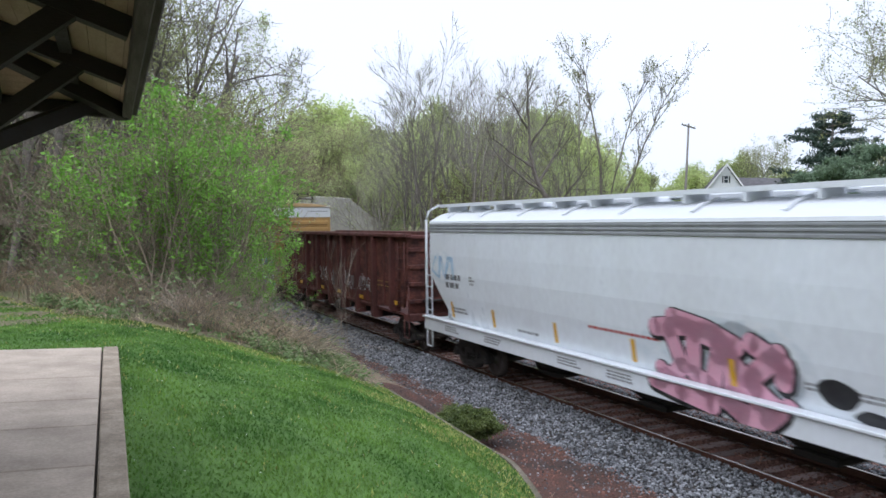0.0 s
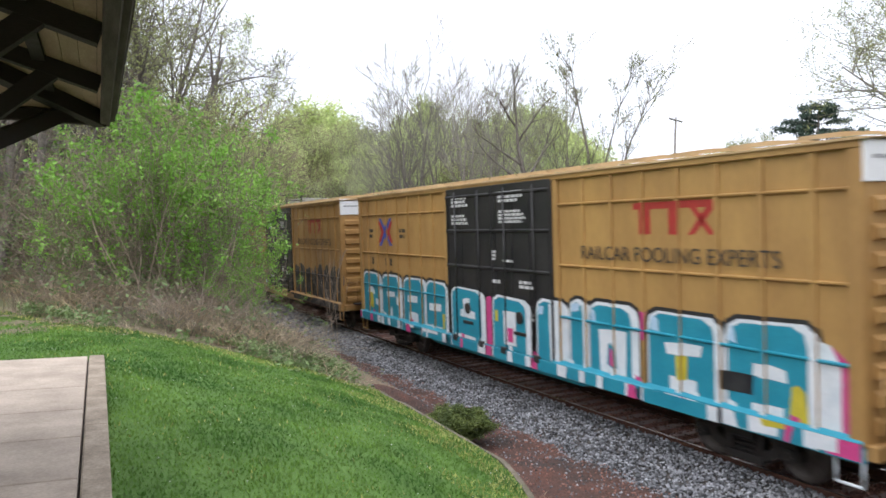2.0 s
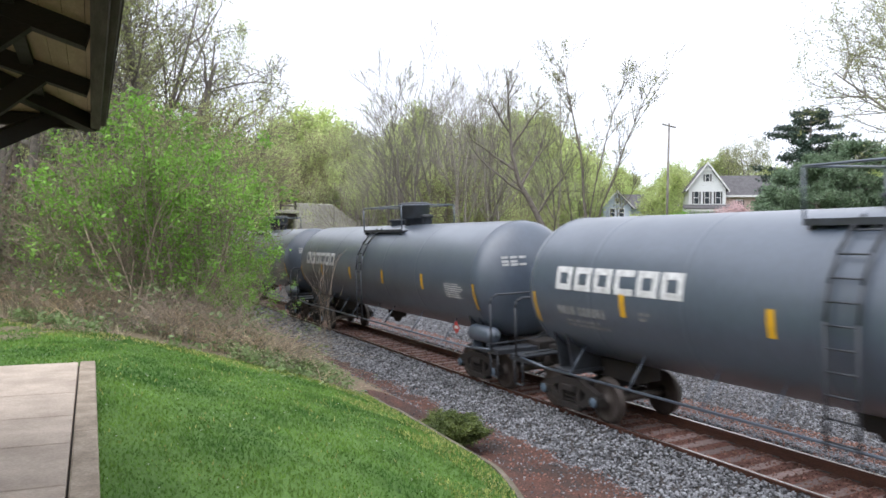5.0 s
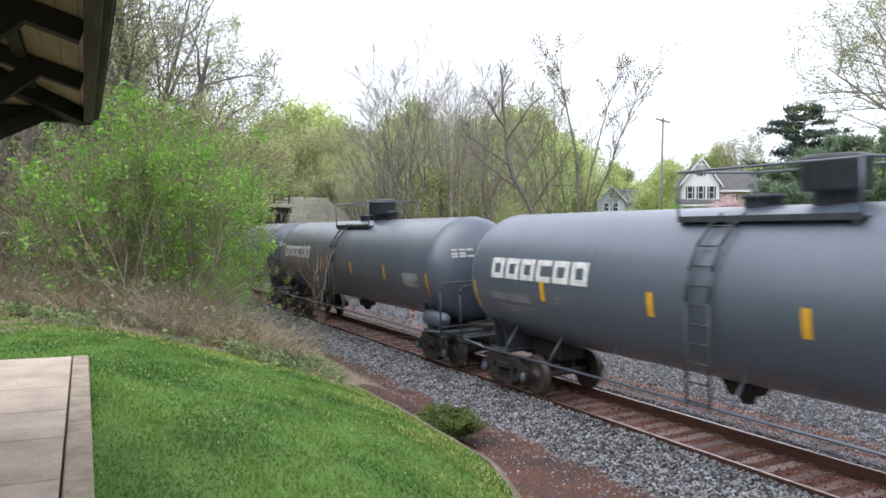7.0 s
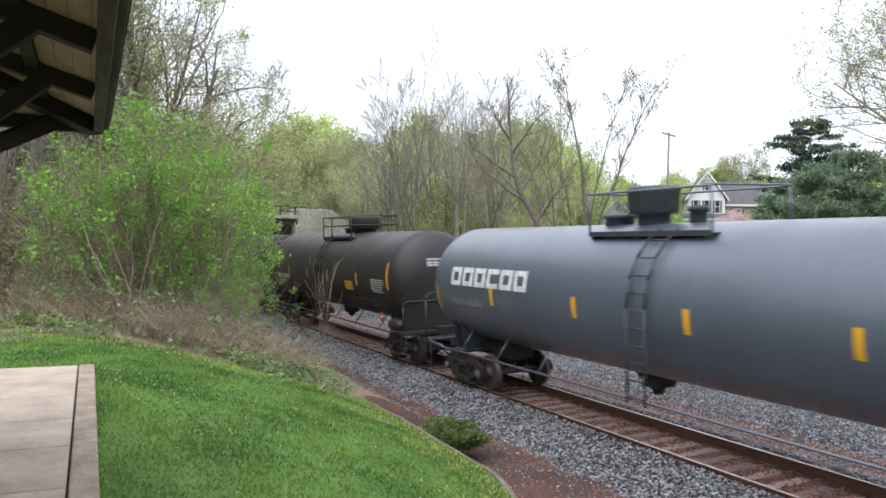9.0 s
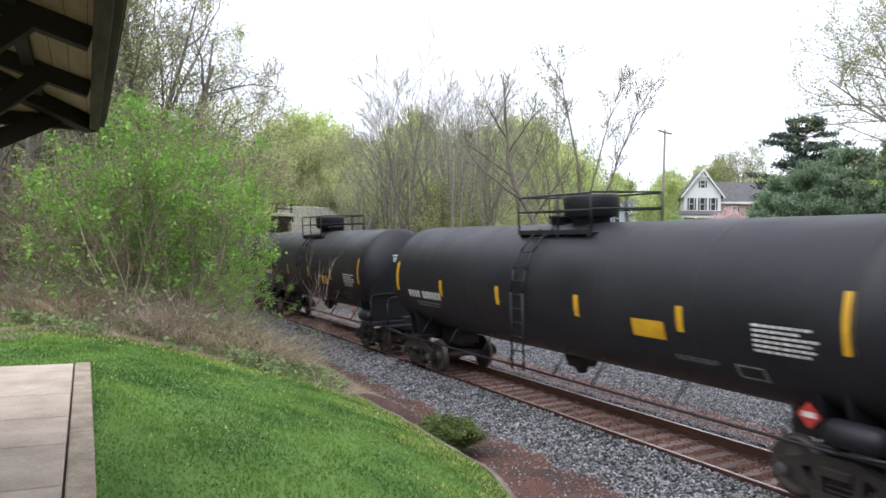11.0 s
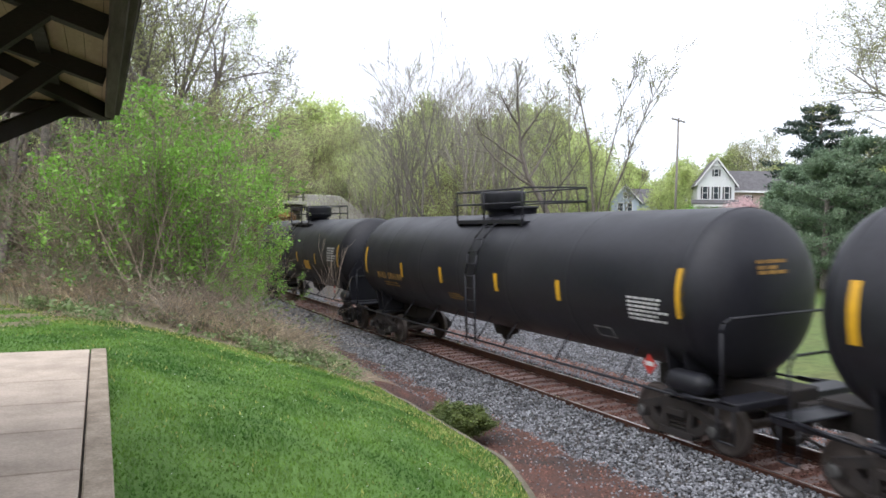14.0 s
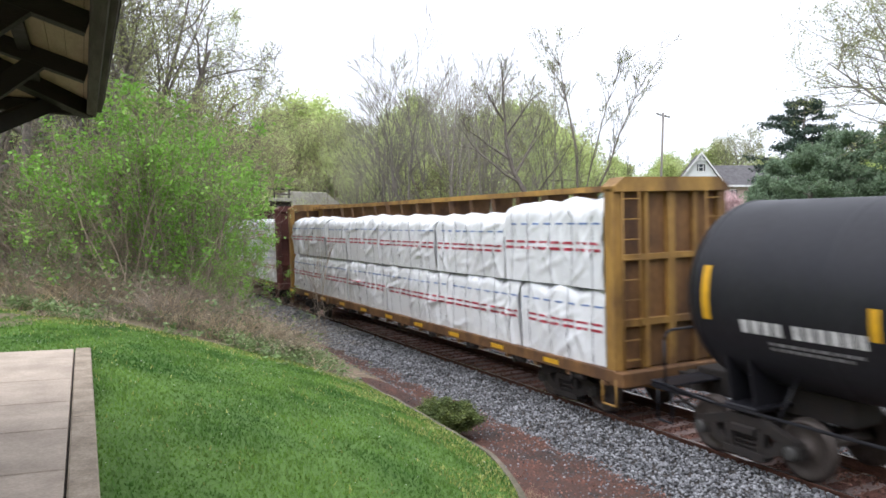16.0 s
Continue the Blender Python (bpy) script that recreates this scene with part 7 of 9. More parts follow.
def plant(proto, spot, scale, turn, label=None, squeeze=1.0):
    ob = copy_thing(proto, pose(spot[0], spot[1], spot[2] - 0.05, 0, 0, turn))
    ob.scale = (scale * squeeze, scale * squeeze, scale)
    if label:
        ob["label"] = label
    return ob


def make_tree(seed, height, radius, levels, label, leaf=None, leaf_size=0.1, per=0.0, stems=1, kids=(4, 6), spread=0.55, lift=0.2, first=0.3, bark=M_BARK, name="tree", puff=0.2, lean=0.1, category="tree", group="trees along the railway", least=0.008, wob=0.14, shrink=0.62, up=1.0, clump=1, flat=0.0):
    rn = random.Random(seed)
    segs, tips = [], []
    for i in range(stems):
        d = Vector((rn.gauss(0, lean), rn.gauss(0, lean), up))
        grow(rn, (rn.gauss(0, 0.12) * (stems > 1), rn.gauss(0, 0.12) * (stems > 1), 0), d, height * rn.uniform(0.8, 1.0) * 0.92, radius / (stems ** 0.4), levels, segs, tips, spread, lift, kids, wob, first, shrink)
    tree = thing(name, label, category, group)
    part("trunk", limbs("trunk", segs, bark, 1.0, least), bark, tree)
    if leaf:
        part("crown", leaves("crown", tips, per, leaf_size, leaf, seed + 1, puff, 0.0, clump, flat), leaf, tree)
    return tree


bare = [make_tree(31 + i, 12.5, 0.21, 3, "tall bare grey tree with fine upright twigs in early spring", M_LEAF_SPRING, 0.05, 0.4, 3, (5, 6), 0.40, 0.09, 0.26, M_BARK, puff=0.14, lean=0.10, least=0.0085, shrink=0.60, wob=0.07) for i in range(4)]
airy = [make_tree(131 + i, 11.5, 0.14, 3, "open spring tree with brown twigs and thin yellow-green leaf", M_LEAF_SPRING, 0.10, 1.7, 2, (7, 8), 0.46, 0.12, 0.2, M_TWIG, puff=0.22, lean=0.10, least=0.012, shrink=0.64, clump=4, wob=0.12, flat=0.5) for i in range(3)]
leafing = [make_tree(51 + i, 11.5, 0.13, 3, "spring tree coming into yellow-green leaf", M_LEAF_SPRING, 0.085, 3.0, 1, (6, 8), 0.50, 0.16, 0.22, puff=0.24, lean=0.06, least=0.009, shrink=0.66, clump=5, wob=0.10, flat=0.5) for i in range(3)]
far_tree = [make_tree(61 + i, 12, 0.2, 3, "distant yellow-green spring tree on the hillside", M_LEAF_SPRING, 0.20, 8.0, 1, (6, 8), 0.58, 0.10, 0.12, puff=0.5, lean=0.05, least=0.012, group="woodland trees on the hillside", shrink=0.66, clump=4, flat=0.45) for i in range(3)]
viny = [make_tree(71 + i, 16, 0.24, 3, "tall woodland tree with twigs and thin green leaves", (M_LEAF_OLIVE, M_LEAF_SPRING)[i % 2], 0.085, 3.0, 1, (6, 8), 0.52, 0.10, 0.08, M_BARK_DARK, puff=0.20, lean=0.05, least=0.010, shrink=0.62, clump=6, wob=0.16) for i in range(3)]
shrub = [make_tree(81 + i, 4.4, 0.045, 2, "tall open shrub with fresh green leaves in clusters", M_LEAF, 0.062, 3.5, 6, (5, 6), 0.5, 0.16, 0.22, M_TWIG, "shrub", 0.115, 0.24, "shrub", "green shrubs beyond the lawn", 0.006, 0.17, shrink=0.62, clump=26, flat=0.55) for i in range(4)]
thicket = [make_tree(91 + i, 3.2, 0.026, 2, "tangled brown thicket with a few green leaves", M_WEED, 0.05, 0.9, 11, (5, 6), 0.5, 0.12, 0.12, M_TWIG, "thicket", 0.12, 0.40, "thicket", "brown thickets at the wood's edge", 0.0065, 0.2, clump=8, flat=0.5) for i in range(3)]

rn = random.Random(12)
taken = set()


def put(kind, i, bearing, dist, height, squeeze=1.0, base=None):
    """Stands a tree of a kind at a bearing and distance; the first use of each kind is the built one."""
    heights = {"bare": 13.0, "leafing": 12.0, "airy": 12.0, "far": 12.0, "viny": 17.0, "shrub": 4.6, "thicket": 3.2}
    proto = {"bare": bare, "leafing": leafing, "airy": airy, "far": far_tree, "viny": viny, "shrub": shrub, "thicket": thicket}[kind]
    proto = proto[i % len(proto)]
    spot = at_bearing(bearing, dist)
    s = height / heights[kind]
    if proto.name not in taken:
        taken.add(proto.name)
        proto.matrix_basis = pose(spot.x, spot.y, spot.z - 0.05, 0, 0, rn.uniform(0, 360))
        proto.scale = (s * squeeze, s * squeeze, s)
        return proto
    return plant(proto, spot, s, rn.uniform(0, 360), None, squeeze)


# the green shrubs beyond the lawn: bearing, distance, height
for i, (b, d, h) in enumerate(((1.0, 18.6, 4.0), (2.6, 17.6, 4.6), (4.5, 18.6, 5.2), (6.2, 17.4, 4.8), (8.0, 18.4, 4.4), (4.0, 21.5, 5.8), (7.0, 21.5, 5.2), (8.2, 22.5, 5.0))):
    put("shrub", i, b, d, h, 0.8)
for i, (b, d, h) in enumerate(((10.2, 19.5, 3.3), (9.4, 17.0, 1.9), (11.4, 22.5, 2.6), (-1.6, 19.6, 2.6))):
    put("shrub", i, b, d, h, 0.75)
for i in range(44):
    b = -10 + 19.5 * rn.random()
    put("thicket", i, b, 18.8 + 14 * rn.random() + max(0.0, 3 - b) * 0.3, rn.uniform(2.0, 4.6) * (0.75 if b > 7 else 1.0), 1.0)
# tall wood to the left of the line
for i, (b, d, h) in enumerate(((-7, 27, 15), (-4.5, 32, 16), (-2.0, 26, 15), (0.5, 30, 16), (2.0, 36, 17), (4.6, 31, 14.5), (6.2, 36, 14.0), (7.4, 42, 14.0), (8.6, 48, 13.0), (-9, 38, 17), (-5, 44, 18), (0, 46, 18), (3.5, 48, 17), (-12, 30, 16), (-3.2, 22.5, 13), (-6.0, 23.5, 14), (-8.5, 24, 13))):
    put("viny", i, b, d, h, 0.75)
for i in range(9):
    b = -12 + 19 * rn.random()
    put(("bare", "leafing")[i % 2], i, b, rn.uniform(36, 60), rn.uniform(10, 14) * (0.75 if b > 4 else 1.0))
for i, (b, d, h) in enumerate(((11.2, 84, 16.0), (13.0, 88, 15.5), (15.0, 92, 15.5), (9.4, 80, 15.0), (16.6, 86, 15.0), (12.0, 96, 17.0))):
    put("airy", i, b, d, h, 1.0)
for i, (b, d, h) in enumerate(((8.6, 28, 6.6), (7.9, 30, 8.0))):
    put("airy", i, b, d, h, 1.0)
# bare trees beyond the track
for i, (b, d, h) in enumerate(((18.6, 60, 8.5), (21.2, 56, 11.5), (22.8, 52, 12.6), (24.4, 54, 13.2), (26.0, 50, 12.6), (27.6, 52, 13.0), (29.2, 52, 10.5), (30.8, 54, 8.5), (25.2, 64, 13.0))):
    put("bare", i, b, d, h * 1.18, 0.95)
for i in range(13):
    b = 18.0 + 14.5 * rn.random()
    put("leafing", i, b, rn.uniform(62, 86), rn.uniform(9.0, 13.5), 1.1)
for i in range(8):
    put("airy", i, 17.5 + 15 * rn.random(), rn.uniform(50, 62), rn.uniform(5.0, 9.5), 1.15)
for i in range(8):
    put("thicket", i, 18.5 + 14 * rn.random(), rn.uniform(42, 56), rn.uniform(2.6, 5.0), 1.3)
for i in range(13):
    b = 18.5 + 14 * rn.random()
    put("leafing", i, b, rn.uniform(60, 78), rn.uniform(3.2, 5.5), 1.7)
# green hillside behind
for i in range(60):
    b = 9 + 24 * rn.random()
    put("far", i, b, rn.uniform(98, 140), rn.uniform(15.0, 18.5))
for i in range(30):
    b = 30.5 + 17 * rn.random()
    put("far", i, b, rn.uniform(150, 190), rn.uniform(11, 14.5))
for i in range(14):
    b = 46 + 14 * rn.random()
    put("far", i, b, rn.uniform(120, 170), rn.uniform(10, 13))
for i in range(22):
    b = -20 + 30 * rn.random()
    put("far", i, b, rn.uniform(62, 120), rn.uniform(11, 15))

# unseen woods added behind and beside the platform, closing it and darkening tank reflections
for i in range(64):
    b = 68 + 262 * i / 64 + 3 * rn.random()
    put("far", i, b, rn.uniform(58, 96), rn.uniform(12, 17))

# single trees
def lone(tree, bearing, dist, turn=0.0, scale=1.0):
    spot = at_bearing(bearing, dist)
    tree.matrix_basis = pose(spot.x, spot.y, spot.z - 0.05, 0, 0, turn)
    tree.scale = (scale,) * 3
    return tree


def make_fanned():
    """Stems that fan out from near the ground, each with sprays of small leaf clusters."""
    rn = random.Random(201)
    segs, tips = [], []
    stems = (((0, 0), (0.05, 4.5), (-0.3, 9.0), (-1.0, 12.2), (-1.4, 14.2)), ((0.1, 2.5), (0.9, 6.2), (2.2, 9.8), (3.0, 11.8), (3.7, 13.2)), ((0, 4.2), (0.6, 8.0), (1.5, 11.8), (2.0, 13.4)), ((-0.1, 2.4), (-0.9, 5.6), (-1.5, 8.6), (-1.7, 11.0)), ((-2.0, 0.0), (-1.9, 4.5), (-2.1, 8.0), (-2.9, 10.2)), ((0.1, 1.5), (1.5, 5.0), (2.6, 6.8)), ((-2.0, 5.5), (-3.0, 7.6), (-3.7, 9.8)))
    for k, way in enumerate(stems):
        r0 = (0.12, 0.07, 0.06, 0.06, 0.07, 0.045, 0.045)[k]
        y = 0.0
        for i, (a, b) in enumerate(zip(way, way[1:])):
            n = len(way) - 1
            ra, rb = r0 * (1 - 0.85 * i / n), r0 * (1 - 0.85 * (i + 1) / n)
            yb = y + rn.uniform(-0.5, 0.5)
            p, q = Vector((a[0], y, a[1])), Vector((b[0], yb, b[1]))
            mid = p.lerp(q, 0.5) + Vector((rn.uniform(-0.12, 0.12), 0, 0))
            segs += [(p, mid, ra, (ra + rb) / 2, 3), (mid, q, (ra + rb) / 2, rb, 3)]
            y = yb
            if b[1] > 5:
                for _ in range(5 if i > 0 else 4):
                    f = rn.uniform(0.0, 1.0)
                    grow(rn, p.lerp(q, f), (q - p).normalized() + Vector((rn.uniform(-0.7, 0.7), rn.uniform(-0.7, 0.7), 0.15)), rn.uniform(1.2, 3.2), 0.026, 2, segs, tips, 0.36, 0.10, (3, 4), 0.08, 0.2, 0.6)
    tree = thing("tree", "slender tree with fanned bare stems and sparse leaf clusters", "tree", "trees along the railway")
    part("trunk", limbs("trunk", segs, M_BARK_DARK, 1.0, 0.009), M_BARK_DARK, tree)
    part("crown", leaves("crown", tips, 1.1, 0.065, M_LEAF_OLIVE, 206, 0.12, 0.4, 2), M_LEAF_OLIVE, tree)
    return tree


lone(make_fanned(), 35.2, 45, -35.2, 0.95)
lone(make_tree(203, 17.5, 0.08, 2, "tall thin tree with sparse leafy top", M_LEAF_OLIVE, 0.08, 1.8, 1, (9, 10), 0.42, 0.25, 0.5, puff=0.18, lean=0.02, least=0.006, wob=0.06, shrink=0.3, clump=3), 33.2, 52, 10)


def make_leaning():
    """A trunk that leans over and then turns up again, with limbs off its upper side."""
    rn = random.Random(204)
    segs, tips = [], []
    way = [(0, 0), (-0.1, 2.6), (-0.5, 4.4), (-1.2, 5.8), (-1.9, 7.0), (-2.35, 8.6), (-2.5, 10.6)]
    rad = [0.22, 0.20, 0.175, 0.15, 0.12, 0.085, 0.05]
    for (a, b), (ra, rb) in zip(zip(way, way[1:]), zip(rad, rad[1:])):
        segs.append((Vector((a[0], 0, a[1])), Vector((b[0], 0, b[1])), ra, rb, 3))
    for x, z, dx, ln in ((-0.95, 5.3, 0.5, 4.0), (-1.4, 6.1, -0.7, 3.6), (-1.85, 6.9, 0.35, 4.2), (-2.1, 7.7, -0.8, 3.6), (-2.38, 8.9, 0.5, 3.0), (-2.45, 9.8, -0.5, 2.6), (-2.5, 10.5, 0.05, 2.6), (-1.6, 6.5, -0.9, 4.2)):
        grow(rn, (x, 0, z), (dx, rn.uniform(-0.5, 0.5), 0.7), ln, 0.075, 2, segs, tips, 0.5, 0.15, (5, 6), 0.14, 0.25, 0.6)
    tree = thing("tree", "leaning bare tree with a crooked grey trunk", "tree", "trees along the railway")
    part("trunk", limbs("trunk", segs, M_BARK_DARK, 1.0, 0.010), M_BARK_DARK, tree)
    part("crown", leaves("crown", tips, 1.2, 0.05, M_LEAF_OLIVE, 205, 0.1), M_LEAF_OLIVE, tree)
    return tree


lone(make_leaning(), 32.9, 42, -32)
lone(make_tree(212, 15.5, 0.30, 3, "large woodland tree with long crooked limbs", M_LEAF_OLIVE, 0.06, 1.0, 1, (6, 7), 0.62, 0.04, 0.25, puff=0.15, lean=0.03, least=0.010, wob=0.2, shrink=0.46), 3.0, 30, 20)
lone(make_tree(216, 14.0, 0.24, 3, "spreading woodland tree with drooping brown twigs", M_LEAF_OLIVE, 0.05, 1.0, 1, (7, 8), 0.66, 0.02, 0.22, M_BARK_DARK, puff=0.14, lean=0.03, least=0.010, wob=0.2, shrink=0.5), 6.6, 32, 75).scale = (1.4, 1.4, 1.0)
lone(make_tree(213, 16.0, 0.26, 3, "tall dark-trunked tree at the wood's edge", M_LEAF_OLIVE, 0.06, 2.0, 1, (6, 7), 0.56, 0.08, 0.2, puff=0.15, lean=0.05, least=0.011, wob=0.18, shrink=0.56), -0.4, 25, 40)
lone(make_tree(214, 11.0, 0.2, 3, "thin-leaved tree at the wood's edge", M_LEAF_SPRING, 0.06, 2.6, 1, (6, 7), 0.56, 0.08, 0.12, puff=0.15, lean=0.06, least=0.011, wob=0.18, shrink=0.5), 7.2, 33, 40)
lone(make_tree(235, 19.0, 0.34, 3, "large spreading tree with thin brown-green spring leaves", M_LEAF_OLIVE, 0.055, 8.0, 1, (10, 11), 0.58, 0.10, 0.42, M_BARK, puff=0.12, lean=0.02, least=0.0085, shrink=0.64, clump=2), 59.3, 42, 120).scale = (1.2, 1.2, 1.0)
lone(make_tree(206, 19.0, 0.40, 3, "large round-headed bare tree behind the house", M_LEAF_OLIVE, 0.15, 3.0, 1, (8, 10), 0.62, 0.15, 0.22, puff=0.3, lean=0.02, least=0.016), 45.6, 125, 0, 0.74)
lone(make_tree(207, 8.5, 0.14, 3, "young tree with fresh green leaves near the pole", M_LEAF_SPRING, 0.14, 6.0, 1, (6, 8), 0.5, 0.2, 0.25, puff=0.3, lean=0.05, least=0.012), 41.3, 92)
lone(make_tree(208, 10.5, 0.14, 3, "light green spring tree by the pole", M_LEAF_SPRING, 0.14, 6.0, 1, (6, 8), 0.5, 0.2, 0.25, puff=0.35, lean=0.05, least=0.012), 41.7, 100)
lone(make_tree(209, 4.6, 0.09, 2, "small bright green bush by the drive", M_LEAF, 0.10, 26.0, 5, (6, 8), 0.5, 0.25, 0.1, puff=0.25, lean=0.25, name="shrub", category="shrub"), 41.9, 84)
lone(make_tree(210, 5.0, 0.12, 3, "pink flowering tree in front of the white house", M_BLOSSOM, 0.10, 3.6, 3, (6, 8), 0.55, 0.15, 0.2, puff=0.25, lean=0.2, name="blossom_tree"), 45.5, 84)
lone(make_tree(211, 5.2, 0.10, 3, "low tree with mixed spring leaves by the house", M_LEAF_SPRING, 0.13, 6.0, 3, (6, 8), 0.55, 0.15, 0.2, puff=0.25, lean=0.2), 40.6, 104)
for j, (b, d, h) in enumerate(((40.4, 98, 2.6), (41.6, 102, 2.8), (40.9, 105, 3.2), (42.1, 100, 2.6))):
    hb = make_tree(220 + j, h, 0.08, 2, "rounded dark green garden hedge bush", M_BOXLEAF, 0.14, 30.0, 7, (6, 8), 0.6, 0.1, 0.1, puff=0.3, lean=0.4, name="hedge_bush", category="bush", group="garden bushes")
    lone(hb, b, d)


def make_conifer(seed, height, radius, tiers, material, label, flat=0.0, needles=420, bend=0.25, base=0.06, size=0.2):
    """A straight trunk with whorls of boughs that carry tufts of needles."""
    rn = random.Random(seed)
    segs, tips = [], []
    segs.append((Vector((0, 0, 0)), Vector((0, 0, height * 0.5)), 0.28, 0.17, 3))
    segs.append((Vector((0, 0, height * 0.5)), Vector((0.1, 0, height)), 0.17, 0.02, 3))
    for t in range(tiers):
        f = base + (1 - base) * (t + rn.uniform(-0.3, 0.3)) / tiers
        z = height * min(0.985, max(base, f))
        reach = radius * (1 - f ** (1.6 if not flat else 3.4)) * (rn.uniform(0.75, 1.15) if not flat else rn.uniform(0.65, 1.2)) + (0.35 if not flat else 0.8)
        for k in range(rn.randint(5, 7) if not flat else rn.randint(4, 6)):
            a = rn.uniform(0, 6.283)
            r = reach * (rn.uniform(0.6, 1.1) if not flat else rn.uniform(0.35, 1.2))
            d = Vector((math.cos(a), math.sin(a), bend + rn.uniform(-0.12, 0.12)))
            p = Vector((0, 0, z))
            for i in range(4):
                q = p + d.normalized() * r / 4
                d.z -= 0.06 if flat else 0.02
                segs.append((p, q, 0.05 * (1 - i / 5), 0.05 * (1 - (i + 1) / 5), 1))
                if i > 0:
                    side = Vector((-math.sin(a), math.cos(a), 0.05))
                    for s in (-1, 1):
                        e = p.lerp(q, 0.6) + side * s * r * 0.22 * (1.2 - i / 5) + d.normalized() * r * 0.12
                        segs.append((p.lerp(q, 0.3), e, 0.02, 0.008, 0))
                        tips.append((p.lerp(q, 0.3), e, 0))
                    tips.append((p, q, 0))
                p = q
    tree = thing("conifer", label, "conifer", "conifers beyond the track")
    part("trunk", limbs("trunk", segs, M_BARK, 1.0, 0.01), M_BARK, tree)
    part("crown", leaves("crown", tips, needles / 20.0, size, material, seed + 3, 0.16 if not flat else 0.13), material, tree)
    return tree


lone(make_conifer(301, 12.8, 5.0, 16, M_NEEDLE, "dark layered cedar with flat boughs above the pines", 1.0, 700, 0.22, 0.25, 0.12), 50.1, 68)
for j, (b, d, h, r) in enumerate(((48.6, 57, 7.8, 3.6), (50.6, 52, 8.6, 4.0), (53.0, 54, 9.4, 4.2), (55.6, 52, 9.8, 4.2), (51.8, 60, 9.6, 4.0), (47.6, 62, 6.2, 2.8))):
    lone(make_conifer(310 + j, h, r, 13, M_NEEDLE_SOFT, "dense blue-green pine tree with drooping boughs", 0.0, 900, 0.3, 0.04, 0.095), b, d)


# brambles, dead stems and weeds between the lawn and the wood
def stems_mesh(name, spots, rg, height, arch, r, material, steps=5, lean=0.5):
    vs, fs = [], []
    for x, y, z in spots:
        h = height * rg.uniform(0.5, 1.3)
        a = rg.uniform(0, 6.283)
        dx, dy = math.cos(a), math.sin(a)
        out = h * arch * rg.uniform(0.3, 1.2)
        q = None
        ph, am = rg.uniform(0, 6.28), rg.uniform(0, 0.09) * h
        for i in range(steps + 1):
            t = i / steps
            c = (x + dx * out * t ** 1.5 + am * math.sin(ph + 5 * t), y + dy * out * t ** 1.5 + am * math.cos(ph + 4 * t), z + h * (t - 0.45 * arch * t * t))
            w = r * (1 - 0.7 * t)
            k = len(vs)
            vs += [(c[0] + w, c[1], c[2]), (c[0] - w * 0.5, c[1] + w * 0.87, c[2]), (c[0] - w * 0.5, c[1] - w * 0.87, c[2])]
            if i:
                fs += [(k - 3 + j, k - 3 + (j + 1) % 3, k + (j + 1) % 3, k + j) for j in range(3)]
    return np_mesh(name, np.array(vs), np.array(fs), [material])


